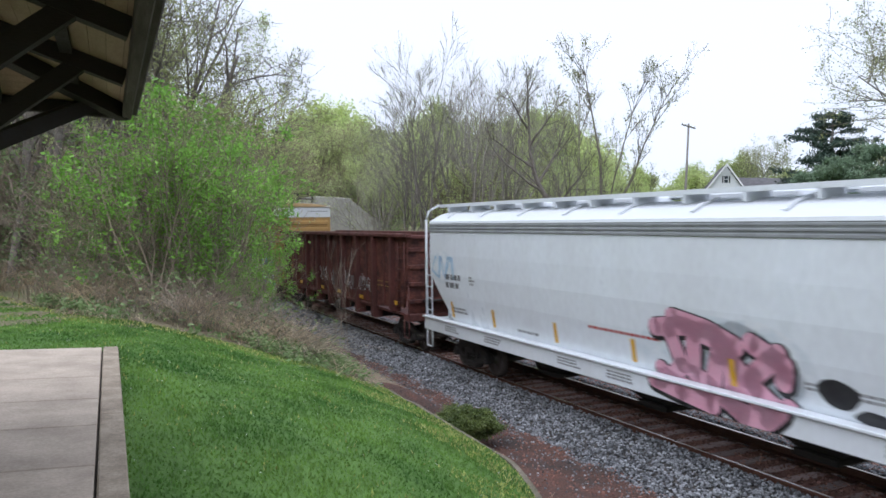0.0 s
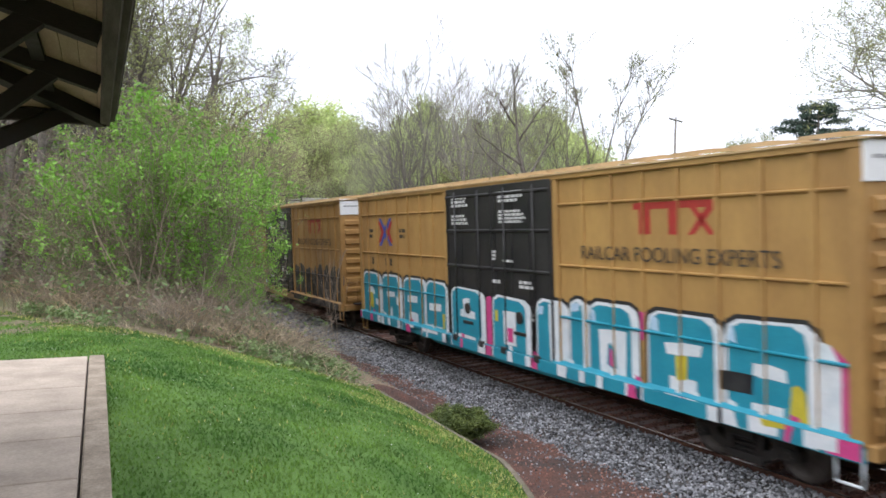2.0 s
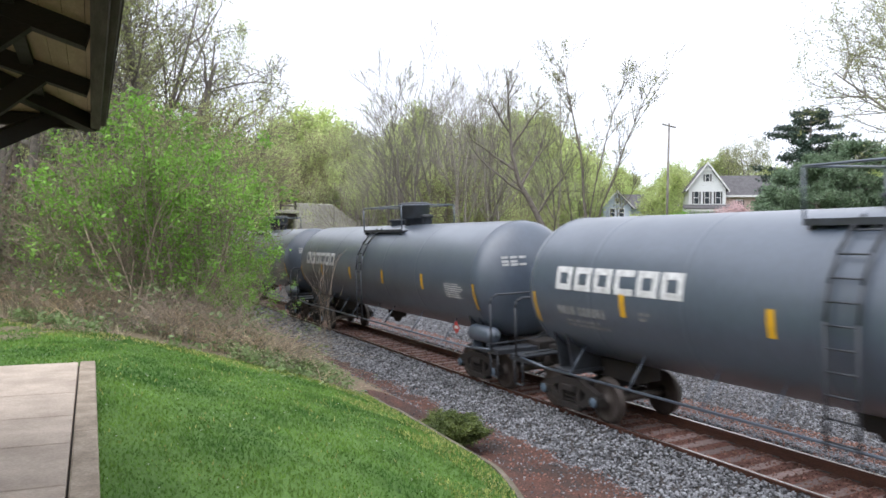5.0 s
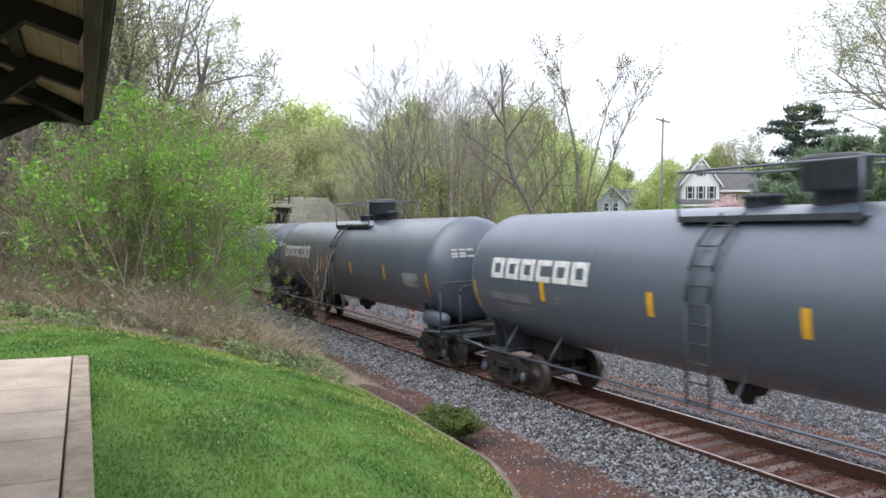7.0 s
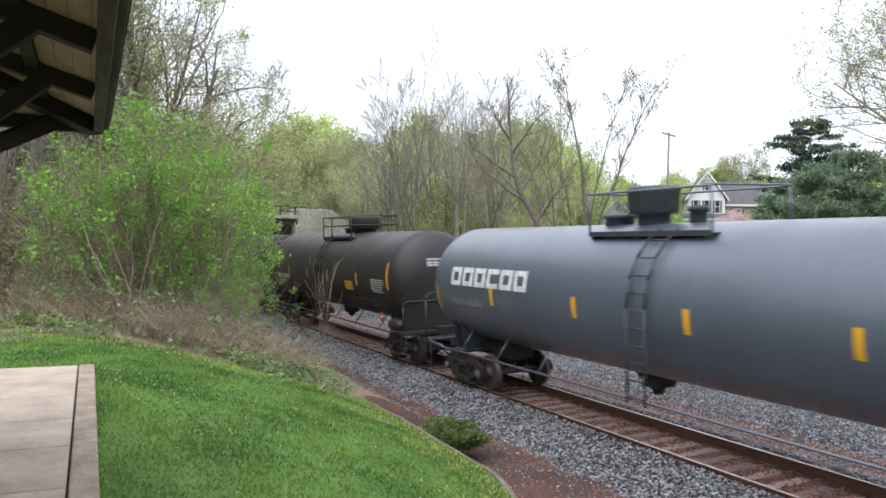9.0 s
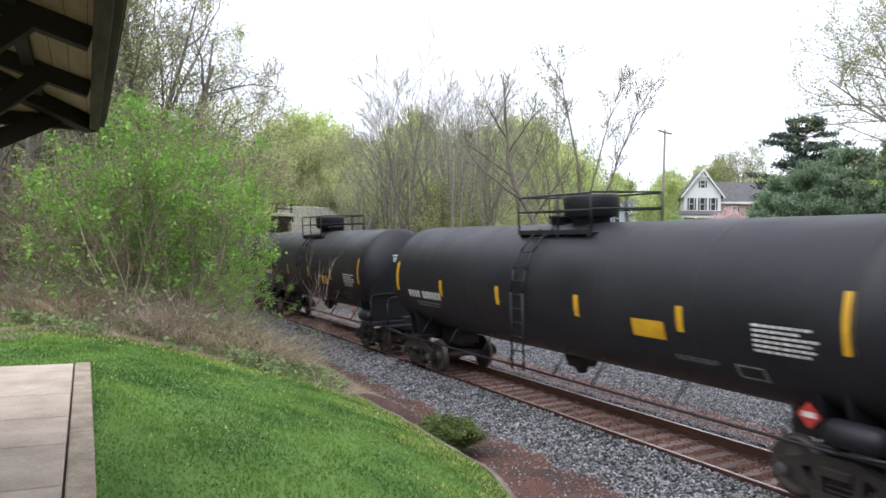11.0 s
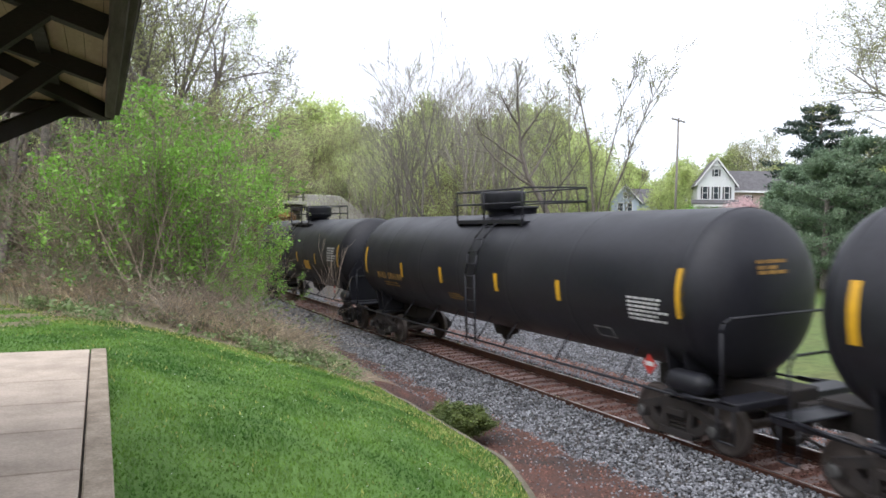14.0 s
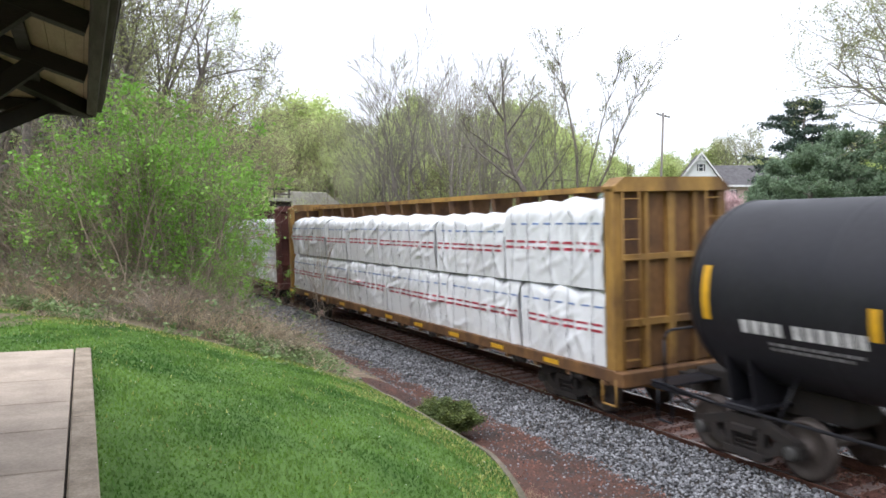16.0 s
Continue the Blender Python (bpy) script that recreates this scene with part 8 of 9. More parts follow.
def build_undergrowth():
    rg = np.random.RandomState(21)
    def strip(n, near, deep, x0=-5.0, x1=6.4):
        out = []
        while len(out) < n:
            x = rg.uniform(x0, x1)
            e = lawn_end(x) if x < 4.9 else 13.7 + (x - 4.9) * 1.6
            y = e + near + (deep - near) * rg.uniform(0, 1) ** 1.4
            clump = noise.noise((x * 0.8, y * 0.8, 2))
            if clump > rg.uniform(-0.3, 0.45) and x < 3.75 + 0.05 * y:
                out.append((x, y, ground_z(x, y) - 0.02))
        return out
    def clumps(n, near, deep, x0, x1, per, width):
        """Stems gathered into clumps, as brambles grow."""
        out = []
        for x, y, z in strip(n, near, deep, x0, x1):
            w = width * rg.uniform(0.5, 1.3)
            for _ in range(int(per * rg.uniform(0.5, 1.5))):
                a, b = x + rg.normal(0, w), y + rg.normal(0, w)
                if a < 3.2 + 0.045 * b:
                    out.append((a, b, ground_z(a, b) - 0.02))
        return out
    tagged(new("bramble", stems_mesh("bramble", clumps(170, 0.9, 6.0, -5.0, 5.0, 24, 0.24), rg, 0.95, 1.1, 0.0085, M_DRY, 7)), "tangle of dry brown bramble stems", "bramble", kind="stuff")
    tagged(new("bramble", stems_mesh("bramble", clumps(110, 1.2, 7.0, -5.0, 5.0, 16, 0.3), rg, 1.35, 0.8, 0.0075, M_TWIG, 7)), "tall dead brown stems at the wood's edge", "bramble", kind="stuff")
    tagged(new("bramble", stems_mesh("bramble", clumps(44, 0.6, 4.5, 0.0, 5.0, 14, 0.25), rg, 1.2, 1.6, 0.010, M_BARK_PALE, 8)), "long arching bramble canes", "bramble", kind="stuff")
    tagged(new("dead_grass", stems_mesh("dead_grass", clumps(85, 0.0, 2.4, -5.0, 5.2, 26, 0.13), rg, 0.34, 1.4, 0.006, M_DRY_PALE, 5)), "pale dead grass tufts along the lawn's edge", "dead grass", kind="stuff")
    tagged(new("dead_grass", stems_mesh("dead_grass", clumps(30, 0.5, 3.4, 0.8, 5.2, 34, 0.18), rg, 0.8, 1.5, 0.0075, M_DRY_PALE, 6)), "tall bleached grass clumps among the brambles", "dead grass", kind="stuff")
    # pale tufts and twigs on the bank beside the track
    bank = []
    while len(bank) < 1500:
        x, y = rg.uniform(3.6, 6.6), rg.uniform(12.6, 24)
        if x > 4.7 and y < 13.6:
            continue
        if x < 3.75 + 0.05 * y and noise.noise((x * 1.6, y * 1.1, 8)) > rg.uniform(-0.2, 0.5):
            bank.append((x, y, ground_z(x, y) - 0.01))
    tagged(new("dead_grass", stems_mesh("dead_grass", bank, rg, 0.26, 1.4, 0.006, M_DRY_PALE, 4)), "pale dead grass on the bank beside the track", "dead grass", kind="stuff")
    tagged(new("bramble", stems_mesh("bramble", [p for p in bank if p[0] < 3.3 + 0.05 * p[1]][:260], rg, 0.7, 1.2, 0.007, M_DRY, 6)), "dry bramble stems on the bank", "bramble", kind="stuff")
    # low green weeds
    pts = []
    for s in strip(3600, -0.2, 1.9, -5.0, 6.0):
        if noise.noise((s[0] * 0.9, s[1] * 0.9, 14)) > -0.1:
            pts.append((s[0], s[1], s[2] + rg.uniform(0.03, 0.22)))
    for _ in range(1300):
        x, y = 3.3 + rg.normal(0, 0.55), 14.1 + rg.normal(0, 0.5)
        pts.append((x, y, ground_z(x, y) + rg.uniform(0.02, 0.2)))
    tips = [(Vector(p), Vector(p) + Vector((0, 0, 0.04)), 0) for p in pts]
    tagged(new("weed", leaves("weed", tips, 2.0, 0.05, M_WEED, 5, 0.05, 0.0, 5, 0.6)), "low green weeds at the foot of the brambles", "weed", kind="stuff")
    # leafy ground under the shrubs
    pts = []
    for _ in range(5000):
        x, y = rg.uniform(-7, 4.5), rg.uniform(15, 26)
        if y > lawn_end(x) + 0.8:
            pts.append((x, y, ground_z(x, y) + rg.uniform(0.05, 0.9) ** 1.5))
    tips = [(Vector(p), Vector(p) + Vector((0, 0, 0.06)), 0) for p in pts]
    tagged(new("undergrowth", leaves("undergrowth", tips, 1.6, 0.06, M_WEED, 6, 0.09, 0.0, 8, 0.5)), "sparse green undergrowth below the shrubs", "undergrowth", kind="stuff")
    # grass tufts on the red dirt
    pts = []
    for _ in range(900):
        x, y = rg.uniform(4.95, 6.0), rg.uniform(6.0, 9.5)
        pts.append((x, y, ground_z(x, y)))
    tagged(new("dead_grass", stems_mesh("dead_grass", pts, rg, 0.22, 1.0, 0.003, M_DRY, 3)), "short dry stems on the dirt below the wall", "dead grass", kind="stuff")


build_undergrowth()

# a low evergreen shrub below the wall, and a bare sapling on the bank
low = make_tree(401, 0.72, 0.018, 2, "low dark green evergreen shrub below the wall", M_BOXLEAF, 0.02, 40.0, 16, (7, 9), 0.5, 0.2, 0.1, M_BARK, "evergreen_shrub", 0.035, 0.7, "shrub", "", 0.003)
low.matrix_basis = pose(5.95, 12.75, ground_z(5.95, 12.75) - 0.03, 0, 0, 30)
low.scale = (1.6, 1.2, 0.8)
sap = make_tree(404, 2.7, 0.017, 2, "bare brown sapling with thin stems on the bank", None, 0, 0, 5, (2, 3), 0.40, 0.22, 0.35, M_TWIG, "sapling", 0.1, 0.26, "sapling", "", 0.0045, wob=0.07)
sap.matrix_basis = pose(5.5, 19.5, ground_z(5.5, 19.5) - 0.05, 0, 0, 60)
snag = make_tree(403, 1.1, 0.035, 2, "broken pale birch snag at the wood's edge", None, 0, 0, 2, (2, 3), 0.6, 0.05, 0.4, mat("pale_dead_wood", (0.5, 0.45, 0.38), 0.8, scale=6, fine=30), "snag", 0.1, 0.3, "dead tree", "", 0.012)
snag.matrix_basis = pose(-1.05, 20.4, ground_z(-1.05, 20.4) - 0.05, 0, 0, 10)
# ---- houses, parked cars, pole and bridge ----
M_SIDING = mat("white_siding", (0.78, 0.79, 0.80), 0.6, colour2=(0.68, 0.69, 0.70), scale=1.5, amount=0.5, fine=25, grain=0.04, bump=0.05)
M_SIDING_BLUE = mat("pale_blue_siding", (0.42, 0.48, 0.55), 0.6, colour2=(0.34, 0.39, 0.45), scale=1.5, amount=0.5, fine=25, grain=0.05, bump=0.05)
M_SIDING_PINK = mat("faded_pink_brick", (0.55, 0.42, 0.38), 0.8, colour2=(0.45, 0.33, 0.3), scale=4, amount=0.6, fine=25, grain=0.1)
M_ROOFING = mat("grey_roof_shingle", (0.13, 0.125, 0.13), 0.85, colour2=(0.09, 0.085, 0.09), scale=2, amount=0.7, fine=12, grain=0.2, bump=0.3)
M_SHUTTER = mat("black_shutter", (0.02, 0.022, 0.022), 0.5, scale=5)
M_TRIM = mat("white_trim", (0.82, 0.82, 0.82), 0.5, scale=4, amount=0.2, grain=0.03)
M_GLASS = mat("window_glass", (0.05, 0.06, 0.07), 0.08, scale=1, amount=0.3, grain=0.05, bump=0)
M_CAR_SILVER = mat("silver_car_paint", (0.52, 0.54, 0.57), 0.25, metal=0.4, scale=2, amount=0.1, grain=0.02, bump=0, coat=0.6)
M_CAR_DARK = mat("dark_green_car_paint", (0.03, 0.04, 0.04), 0.25, metal=0.2, scale=2, amount=0.2, grain=0.02, bump=0, coat=0.6)
M_TYRE = mat("tyre_rubber", (0.02, 0.02, 0.02), 0.85, scale=8)
# pole wood: weathered grey, its colour made paler to carry distance haze
M_POLE = mat("weathered_pole", (0.27, 0.245, 0.22), 0.9, colour2=(0.18, 0.165, 0.15), scale=3, amount=0.8, fine=20, grain=0.2, stretch=(4, 4, 0.6))
M_BRIDGE = mat("grey_bridge_concrete", (0.52, 0.50, 0.46), 0.9, colour2=(0.36, 0.34, 0.31), scale=0.7, amount=0.8, fine=8, grain=0.15, bump=0.2)
M_GIRDER = mat("dark_girder_steel", (0.06, 0.05, 0.045), 0.8, scale=2, fine=10, grain=0.2)
M_DRIVE = mat("pale_driveway", (0.30, 0.295, 0.29), 0.9, scale=0.6, fine=10, grain=0.1)


def window(parent, c, w, h, shutters=True, face="y", mt=M_SHUTTER):
    """A window on a wall that faces -y at c, with frame, sash, pane and shutters."""
    x, y, z = c
    wd = part("window", Mesh().box(x - w / 2 - 0.09, x + w / 2 + 0.09, y - 0.06, y + 0.02, z - h / 2 - 0.1, z - h / 2).box(x - w / 2 - 0.09, x + w / 2 + 0.09, y - 0.06, y + 0.02, z + h / 2, z + h / 2 + 0.12).box(x - w / 2 - 0.09, x - w / 2, y - 0.06, y + 0.02, z - h / 2, z + h / 2).box(x + w / 2, x + w / 2 + 0.09, y - 0.06, y + 0.02, z - h / 2, z + h / 2).box(x - w / 2, x + w / 2, y - 0.05, y + 0.01, z - 0.03, z + 0.03), M_TRIM, parent)
    for s in (-1, 1):
        part("pane", Mesh().box(x - w / 2, x + w / 2, y - 0.025, y - 0.015, z + (0.03 if s > 0 else -h / 2), z + (h / 2 if s > 0 else -0.03)), M_GLASS, wd)
        if shutters:
            part("shutter", Mesh().box(x + s * (w / 2 + 0.10), x + s * (w / 2 + 0.10 + 0.20), y - 0.07, y - 0.004, z - h / 2, z + h / 2, bevel=0.01), mt, wd)


def siding(parent, poly, y, material, name="wall"):
    """A gabled front wall facing -y, in lapped boards."""
    ms = Mesh()
    zs = sorted(p[1] for p in poly)
    z = zs[0]
    while z < zs[-1] - 0.01:
        hi = min(z + 0.16, zs[-1])
        band = clip_band([(p[1], p[0]) for p in poly], z, hi)
        if len(band) > 2:
            b = [(q[1], q[0]) for q in band]
            n = len(b)
            vs = [(p[0], y - 0.012 if p[1] < z + 0.08 else y, p[1]) for p in b]
            ms.add(vs, [tuple(range(n)) if sum(b[i][0] * b[(i + 1) % n][1] - b[(i + 1) % n][0] * b[i][1] for i in range(n)) > 0 else tuple(reversed(range(n)))])
        z = hi
    each("siding_board", ms, material, parent)


def make_house():
    """White gabled house; its front faces -y in its own space, the long wing runs to +x behind."""
    h = thing("house", "white two-storey gabled house with black shutters and a porch", "house")
    siding(h, [(-2.6, 0.3), (2.6, 0.3), (2.6, 5.7), (0, 8.6), (-2.6, 5.7)], 0.0, M_SIDING)
    part("side_wall", Mesh().box(-2.6, -2.5, 0.01, 8, 0.3, 5.8).box(2.5, 2.6, 0.01, 3, 0.3, 5.8), M_SIDING, h)
    part("foundation", Mesh().box(-2.65, 2.65, -0.05, 8, -1.5, 0.3), M_BRIDGE, h)
    roof = Mesh()
    for s in (-1, 1):
        a = Vector((0, 0, 8.75)); b = Vector((s * 3.05, 0, 5.35))
        vs = [(0, -0.45, 8.75), (s * 3.05, -0.45, 5.35), (s * 3.05, 8.4, 5.35), (0, 8.4, 8.75), (0, -0.45, 8.92), (s * 3.12, -0.45, 5.47), (s * 3.12, 8.4, 5.47), (0, 8.4, 8.92)]
        fs = [(0, 1, 2, 3), (7, 6, 5, 4), (0, 4, 5, 1), (1, 5, 6, 2), (2, 6, 7, 3)]
        roof.add(vs, fs if s > 0 else [f[::-1] for f in fs])
    part("roof", roof, M_ROOFING, h)
    for s in (-1, 1):
        part("bargeboard", Mesh().add([(0, -0.5, 8.98), (s * 3.14, -0.5, 5.45), (s * 3.14, -0.5, 5.18), (0, -0.5, 8.66), (0, -0.44, 8.98), (s * 3.14, -0.44, 5.45), (s * 3.14, -0.44, 5.18), (0, -0.44, 8.66)], [(0, 1, 2, 3), (4, 7, 6, 5), (0, 4, 5, 1), (3, 2, 6, 7), (1, 5, 6, 2)]), M_TRIM, h)
        part("corner_board", Mesh().box(s * 2.5, s * 2.63, -0.03, 0.03, 0.3, 5.6), M_TRIM, h)
    part("gable_truss", Mesh().box(-0.75, 0.75, -0.48, -0.42, 7.88, 8.0).box(-0.05, 0.05, -0.48, -0.42, 7.9, 8.8), M_TRIM, h)
    for x in (-1.45, 0.1, 1.65):
        window(h, (x - 0.1, -0.01, 4.55), 0.62, 1.5)
    window(h, (0.0, -0.01, 7.0), 0.55, 0.85)
    # porch
    part("porch_roof", Mesh().add([(-3.6, -2.4, 3.05), (3.4, -2.4, 3.05), (3.4, 0, 3.55), (-3.6, 0, 3.55), (-3.6, -2.4, 3.2), (3.4, -2.4, 3.2), (3.4, 0, 3.72), (-3.6, 0, 3.72)], [(0, 3, 2, 1), (4, 5, 6, 7), (0, 1, 5, 4), (1, 2, 6, 5), (2, 3, 7, 6), (3, 0, 4, 7)]), M_ROOFING, h)
    part("porch_beam", Mesh().box(-3.5, 3.3, -2.35, -2.2, 2.8, 3.06), M_TRIM, h)
    part("porch_floor", Mesh().box(-3.5, 3.3, -2.4, 0, -0.3, 0.28), M_TRIM, h)
    for x in (-3.4, -1.2, 1.0, 3.2):
        part("porch_post", Mesh().box(x - 0.09, x + 0.09, -2.36, -2.18, 0.28, 2.82, bevel=0.02).box(x - 0.13, x + 0.13, -2.4, -2.14, 2.6, 2.8, bevel=0.01), M_TRIM, h)
    dr = part("door", Mesh().box(-0.5, 0.5, -0.05, 0.0, 0.3, 2.45, bevel=0.01), M_SHUTTER, h)
    window(h, (1.6, -0.01, 1.6), 0.8, 1.5)
    # the wing behind
    part("wing_wall", Mesh().box(2.6, 13.0, 2.2, 2.3, 0.0, 5.0).box(12.9, 13.0, 2.3, 9.0, 0.0, 5.0), M_SIDING_PINK, h)
    part("wing_roof", Mesh().add([(1.0, 1.6, 4.85), (13.6, 1.6, 4.85), (13.6, 5.6, 7.7), (0.0, 5.6, 7.7), (13.6, 9.6, 4.85), (1.0, 9.6, 4.85)], [(0, 1, 2, 3), (3, 2, 4, 5), (1, 4, 2)]), M_ROOFING, h)
    part("wing_eave", Mesh().box(2.7, 13.6, 1.5, 1.62, 4.72, 4.95), M_TRIM, h)
    for x in (5.0, 8.0, 11.0):
        window(h, (x, 2.19, 3.7), 0.75, 1.3, True)
    return h


hs = make_house()
spot = at_bearing(43.6, 95)
hs.matrix_basis = pose(spot.x, spot.y, 4.85, 0, 0, -36)
hs.scale = (0.78, 0.86, 0.95)


def make_cottage():
    h = thing("house", "pale blue-grey gabled cottage with white trim", "house")
    siding(h, [(-2.1, 0.2), (2.1, 0.2), (2.1, 4.3), (0, 6.6), (-2.1, 4.3)], 0.0, M_SIDING_BLUE)
    part("body_wall", Mesh().box(-2.1, -2.0, 0.01, 7, -1, 4.4).box(2.1, 9.0, 1.5, 1.6, -1.0, 4.2).box(8.9, 9.0, 1.6, 7, -1, 4.2), M_SIDING_BLUE, h)
    rf = Mesh()
    for s in (-1, 1):
        fs = [(0, 1, 2, 3), (7, 6, 5, 4), (0, 4, 5, 1), (1, 5, 6, 2)]
        rf.add([(0, -0.4, 6.7), (s * 2.5, -0.4, 4.0), (s * 2.5, 7, 4.0), (0, 7, 6.7), (0, -0.4, 6.84), (s * 2.56, -0.4, 4.1), (s * 2.56, 7, 4.1), (0, 7, 6.84)], fs if s > 0 else [f[::-1] for f in fs])
    part("roof", rf, M_ROOFING, h)
    part("wing_roof", Mesh().add([(0.5, 1.0, 4.05), (9.5, 1.0, 4.05), (9.5, 4.4, 6.5), (0, 4.4, 6.5), (9.5, 7.8, 4.05), (0.5, 7.8, 4.05)], [(0, 1, 2, 3), (3, 2, 4, 5), (1, 4, 2)]), M_ROOFING, h)
    dm = part("dormer", Mesh().sheet([(5.4, 5.0), (6.8, 5.0), (6.8, 6.0), (6.1, 6.6), (5.4, 6.0)], "y", 1.6, 4.0), M_SIDING, h)
    for s in (-1, 1):
        part("bargeboard", Mesh().add([(0, -0.45, 6.9), (s * 2.6, -0.45, 4.1), (s * 2.6, -0.45, 3.88), (0, -0.45, 6.6)], [(0, 1, 2, 3)] if s > 0 else [(3, 2, 1, 0)]), M_TRIM, h)
        part("porch_post", Mesh().box(s * 1.9 - 0.08, s * 1.9 + 0.08, -1.6, -1.44, 0.1, 2.4), M_TRIM, h)
    part("porch_roof", Mesh().box(-2.3, 2.3, -1.8, 0, 2.4, 2.6, bevel=0.02), M_TRIM, h)
    window(h, (-0.7, -0.01, 3.4), 0.7, 1.2, False)
    window(h, (0.7, -0.01, 3.4), 0.7, 1.2, False)
    window(h, (0.0, -0.01, 5.2), 0.5, 0.7, False)
    window(h, (-1.0, -0.01, 1.3), 0.7, 1.4, False)
    part("door", Mesh().box(0.3, 1.2, -0.05, 0, 0.2, 2.25), M_SHUTTER, h)
    for x in (3.6, 6.0, 7.8):
        window(h, (x, 1.49, 2.4), 0.75, 1.3, False)
    return h


ct = make_cottage()
spot = at_bearing(37.4, 122)
ct.matrix_basis = pose(spot.x, spot.y, 5.1, 0, 0, -34)


def make_parked_car(paint, label, wagon):
    car = thing("parked_car", label, "car", "cars parked by the houses")
    body = Mesh()
    side = [(-2.2, 0.30), (2.2, 0.30), (2.25, 0.62), (2.1, 0.82), (1.15, 0.92), (-2.1, 0.95), (-2.25, 0.6)]
    roof = [(1.1, 0.9), (0.45, 1.38), (-1.7 if wagon else -1.0, 1.42), (-2.05 if wagon else -1.75, 0.95)]
    body.sheet(side, "y", -0.86, 0.86)
    body.sheet(roof, "y", -0.68, 0.68)
    part("body", body, paint, car)
    gl = Mesh()
    for s in (-1, 1):
        gl.sheet([(0.92, 0.96), (0.42, 1.32), (-1.5 if wagon else -0.95, 1.35), (-1.8 if wagon else -1.5, 0.98)], "y", s * 0.682, s * 0.690)
    part("window", gl, M_GLASS, car)
    for x in (-1.35, 1.38):
        for s in (-1, 1):
            w = part("wheel", Mesh().lathe([(s * 0.62, 0.2), (s * 0.63, 0.31), (s * 0.86, 0.31), (s * 0.88, 0.22)][::s], "y", 18, centre=(x, 0, 0.31)), M_TYRE, car)
            part("rim", Mesh().lathe([(s * 0.865, 0.2), (s * 0.875, 0.05), (s * 0.876, 0.001)][::s], "y", 14, centre=(x, 0, 0.31)), M_CAR_SILVER, w)
    for s in (-1, 1):
        part("headlight", Mesh().box(2.08, 2.26, s * 0.5, s * 0.8, 0.6, 0.74, bevel=0.02), M_TRIM, car)
        part("tail_light", Mesh().box(-2.26, -2.12, s * 0.55, s * 0.82, 0.66, 0.82, bevel=0.02), M_RED_LAMP, car)
    return car


M_RED_LAMP = mat("red_lamp", (0.35, 0.02, 0.02), 0.3, scale=6)
for b, d, paint, label, wagon, turn in ((38.15, 88, M_CAR_SILVER, "silver sedan parked on the far drive", False, 150), (41.35, 90, M_CAR_DARK, "dark green wagon parked by the white house", True, 140), (43.2, 93, M_CAR_SILVER, "pale car parked beside the porch", False, 140)):
    c = make_parked_car(paint, label, wagon)
    s = at_bearing(b, d)
    c.matrix_basis = pose(s.x, s.y, s.z + 0.05, 0, 0, turn)
dv = Mesh()
line = [at_bearing(b, d) for b, d in ((31, 84), (34, 84), (36.5, 85), (38.5, 87), (40.5, 89), (42.0, 91))]
for a, b in zip(line, line[1:]):
    n = Vector((-(b - a).y, (b - a).x, 0)).normalized() * 2.6
    dv.add([a - n + Vector((0, 0, 0.06)), b - n + Vector((0, 0, 0.06)), b + n + Vector((0, 0, 0.06)), a + n + Vector((0, 0, 0.06))], [(0, 1, 2, 3)])
tagged(part("driveway", dv, M_DRIVE), "pale paved drive in front of the houses", "driveway", kind="structure")

# utility pole
pl = thing("utility_pole", "weathered, haze-paled wooden utility pole with a crossarm and wires", "utility pole")
s = at_bearing(40.85, 74)
pl.matrix_basis = pose(s.x, s.y, s.z - 0.1, 0, 1.2, 20)
hgt = 3.66 + 0.152 * 74 - s.z + 0.1
part("pole", Mesh().tube((0, 0, 0), (0, 0, hgt), 0.14, 0.09, n=12), M_POLE, pl)
part("crossarm", Mesh().box(-1.2, 1.2, -0.06, 0.06, hgt - 0.32, hgt - 0.20, bevel=0.01), M_POLE, pl)
for x in (-1.1, -0.45, 0.45, 1.1):
    part("insulator", Mesh().lathe([(hgt - 0.2, 0.04), (hgt - 0.1, 0.06), (hgt - 0.05, 0.03), (hgt - 0.04, 0.001)], "z", 10, centre=(x, 0, 0)), M_TRIM, pl)

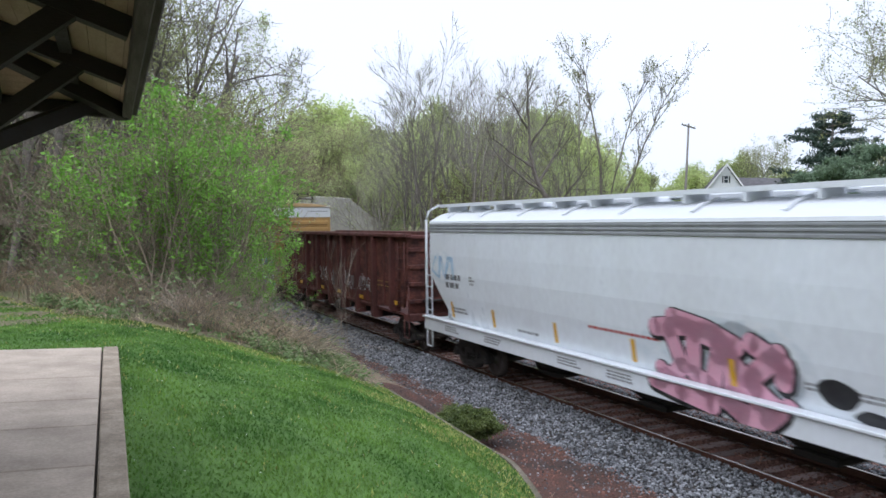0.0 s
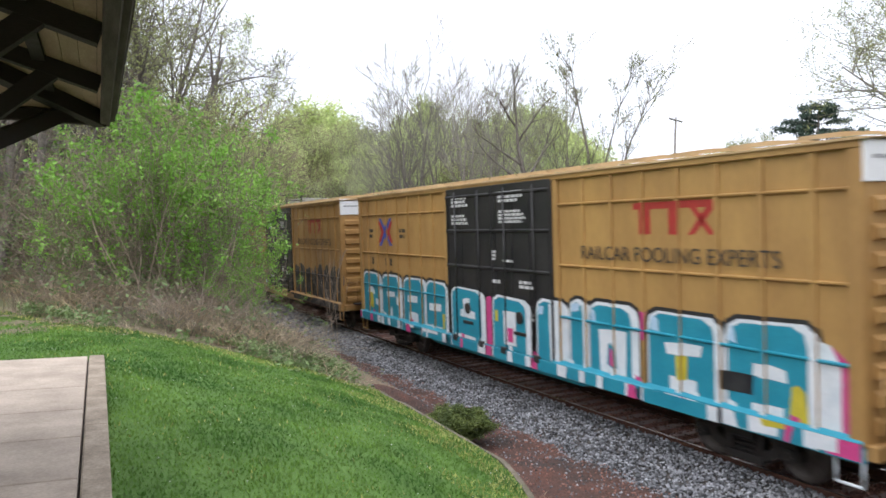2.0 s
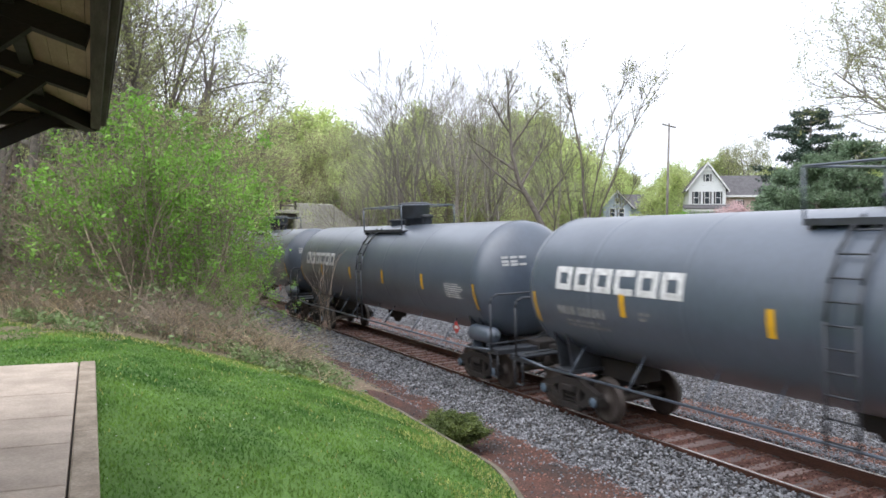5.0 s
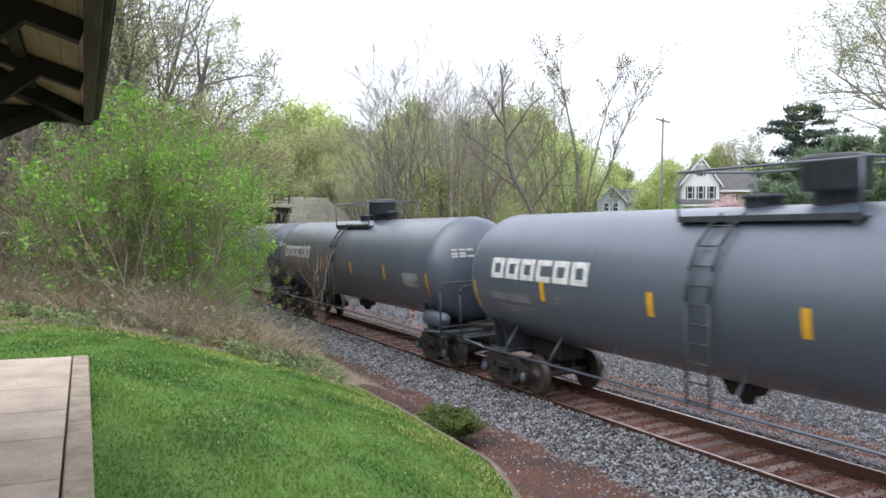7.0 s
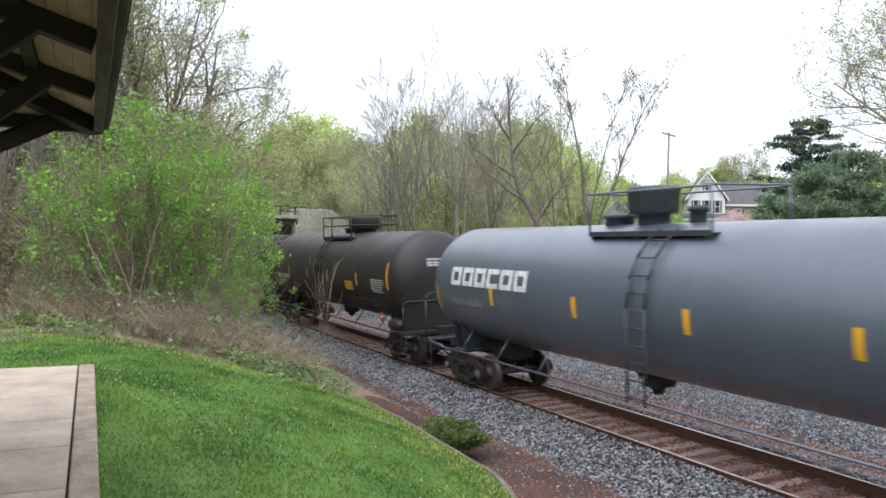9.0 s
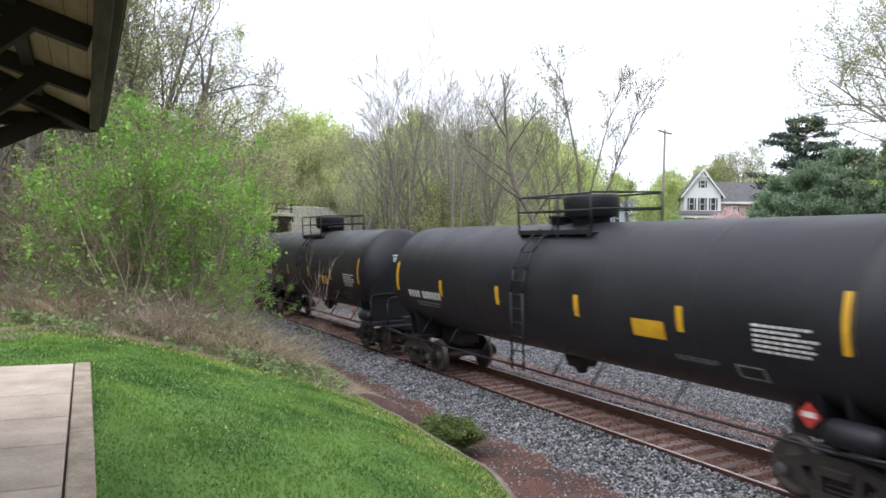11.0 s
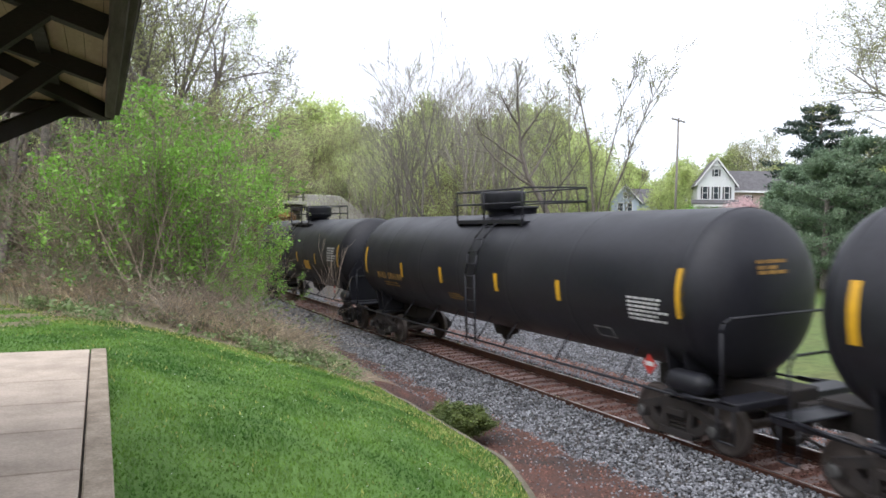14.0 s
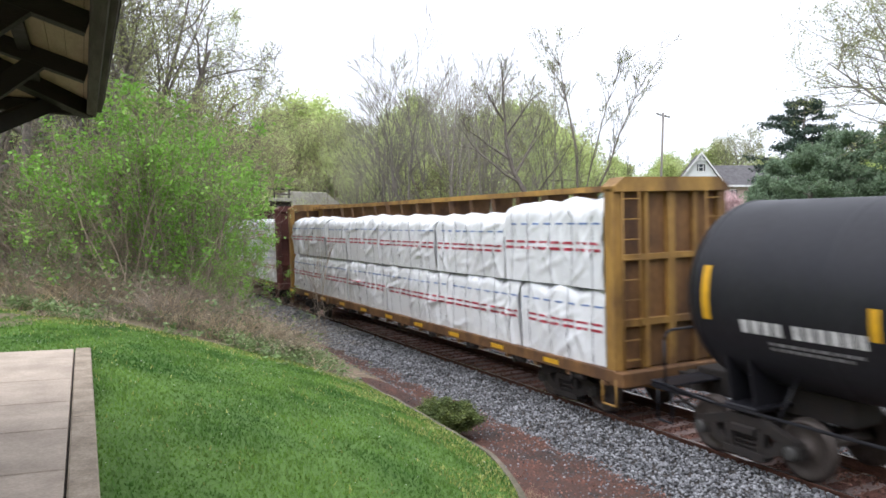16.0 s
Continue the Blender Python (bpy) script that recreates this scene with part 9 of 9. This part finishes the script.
# road bridge over the line, far behind the shrubs
br = thing("road_bridge", "grey concrete road bridge crossing the railway in the woods", "bridge")
br.matrix_basis = pose(8.7, 74.0, 0, 0, 0, 4)
part("abutment", Mesh().box(9.6, 13.2, -1.0, 9, -0.5, 7.3, bevel=0.08).box(9.3, 9.7, -1.2, 9, -0.5, 5.7, bevel=0.05), M_BRIDGE, br)
part("wing_wall", Mesh().sheet([(13.2, -0.5), (19.0, -0.5), (19.0, 3.2), (13.2, 7.1)], "y", -1.2, -0.7), M_BRIDGE, br)
part("abutment", Mesh().box(-16, -9.5, -1.0, 9, -0.5, 5.7, bevel=0.08), M_BRIDGE, br)
for y in (-0.5, 2.0, 4.5, 7.0):
    part("girder", Mesh().box(-10.0, 9.6, y - 0.18, y + 0.18, 5.72, 5.84).box(-10.0, 9.6, y - 0.03, y + 0.03, 5.84, 6.3), M_GIRDER, br)
part("deck", Mesh().box(-16, 9.58, -0.9, 8.9, 6.3, 6.62, bevel=0.03), M_BRIDGE, br)
for i in range(14):
    part("rail_post", Mesh().box(-9.6 + 1.45 * i, -9.45 + 1.45 * i, -0.8, -0.65, 6.62, 7.5), M_GIRDER, br)
part("bridge_rail", Mesh().box(-10, 9.5, -0.78, -0.66, 7.38, 7.52).box(-10, 9.5, -0.78, -0.66, 6.95, 7.05), M_GIRDER, br)

# ---- everything that moves ----
def motions():
    for ob, place, offset in movers:
        walk(ob, [(t, track_pose(place - SPEED * t) @ offset) for t in range(17)])
    # the wheels turn while their part of the train is in view
    step = math.degrees(SPEED / FPS / 0.457)
    for ob, at, place in wheels:
        first = max(0, math.floor((place - 46.0) / SPEED * FPS))
        last = min(16 * FPS, math.ceil((place - 3.0) / SPEED * FPS))
        if last <= 0 or first >= 16 * FPS:
            walk(ob, [(0, pose(*at)), (16, pose(*at))])
            continue
        rows = [(f / FPS, pose(*at, (f - first) * step)) for f in range(first, last + 1)]
        if first > 0:
            rows.insert(0, (0, pose(*at)))
        if last < 16 * FPS:
            rows.append((16, rows[-1][1]))
        walk(ob, rows)


motions()
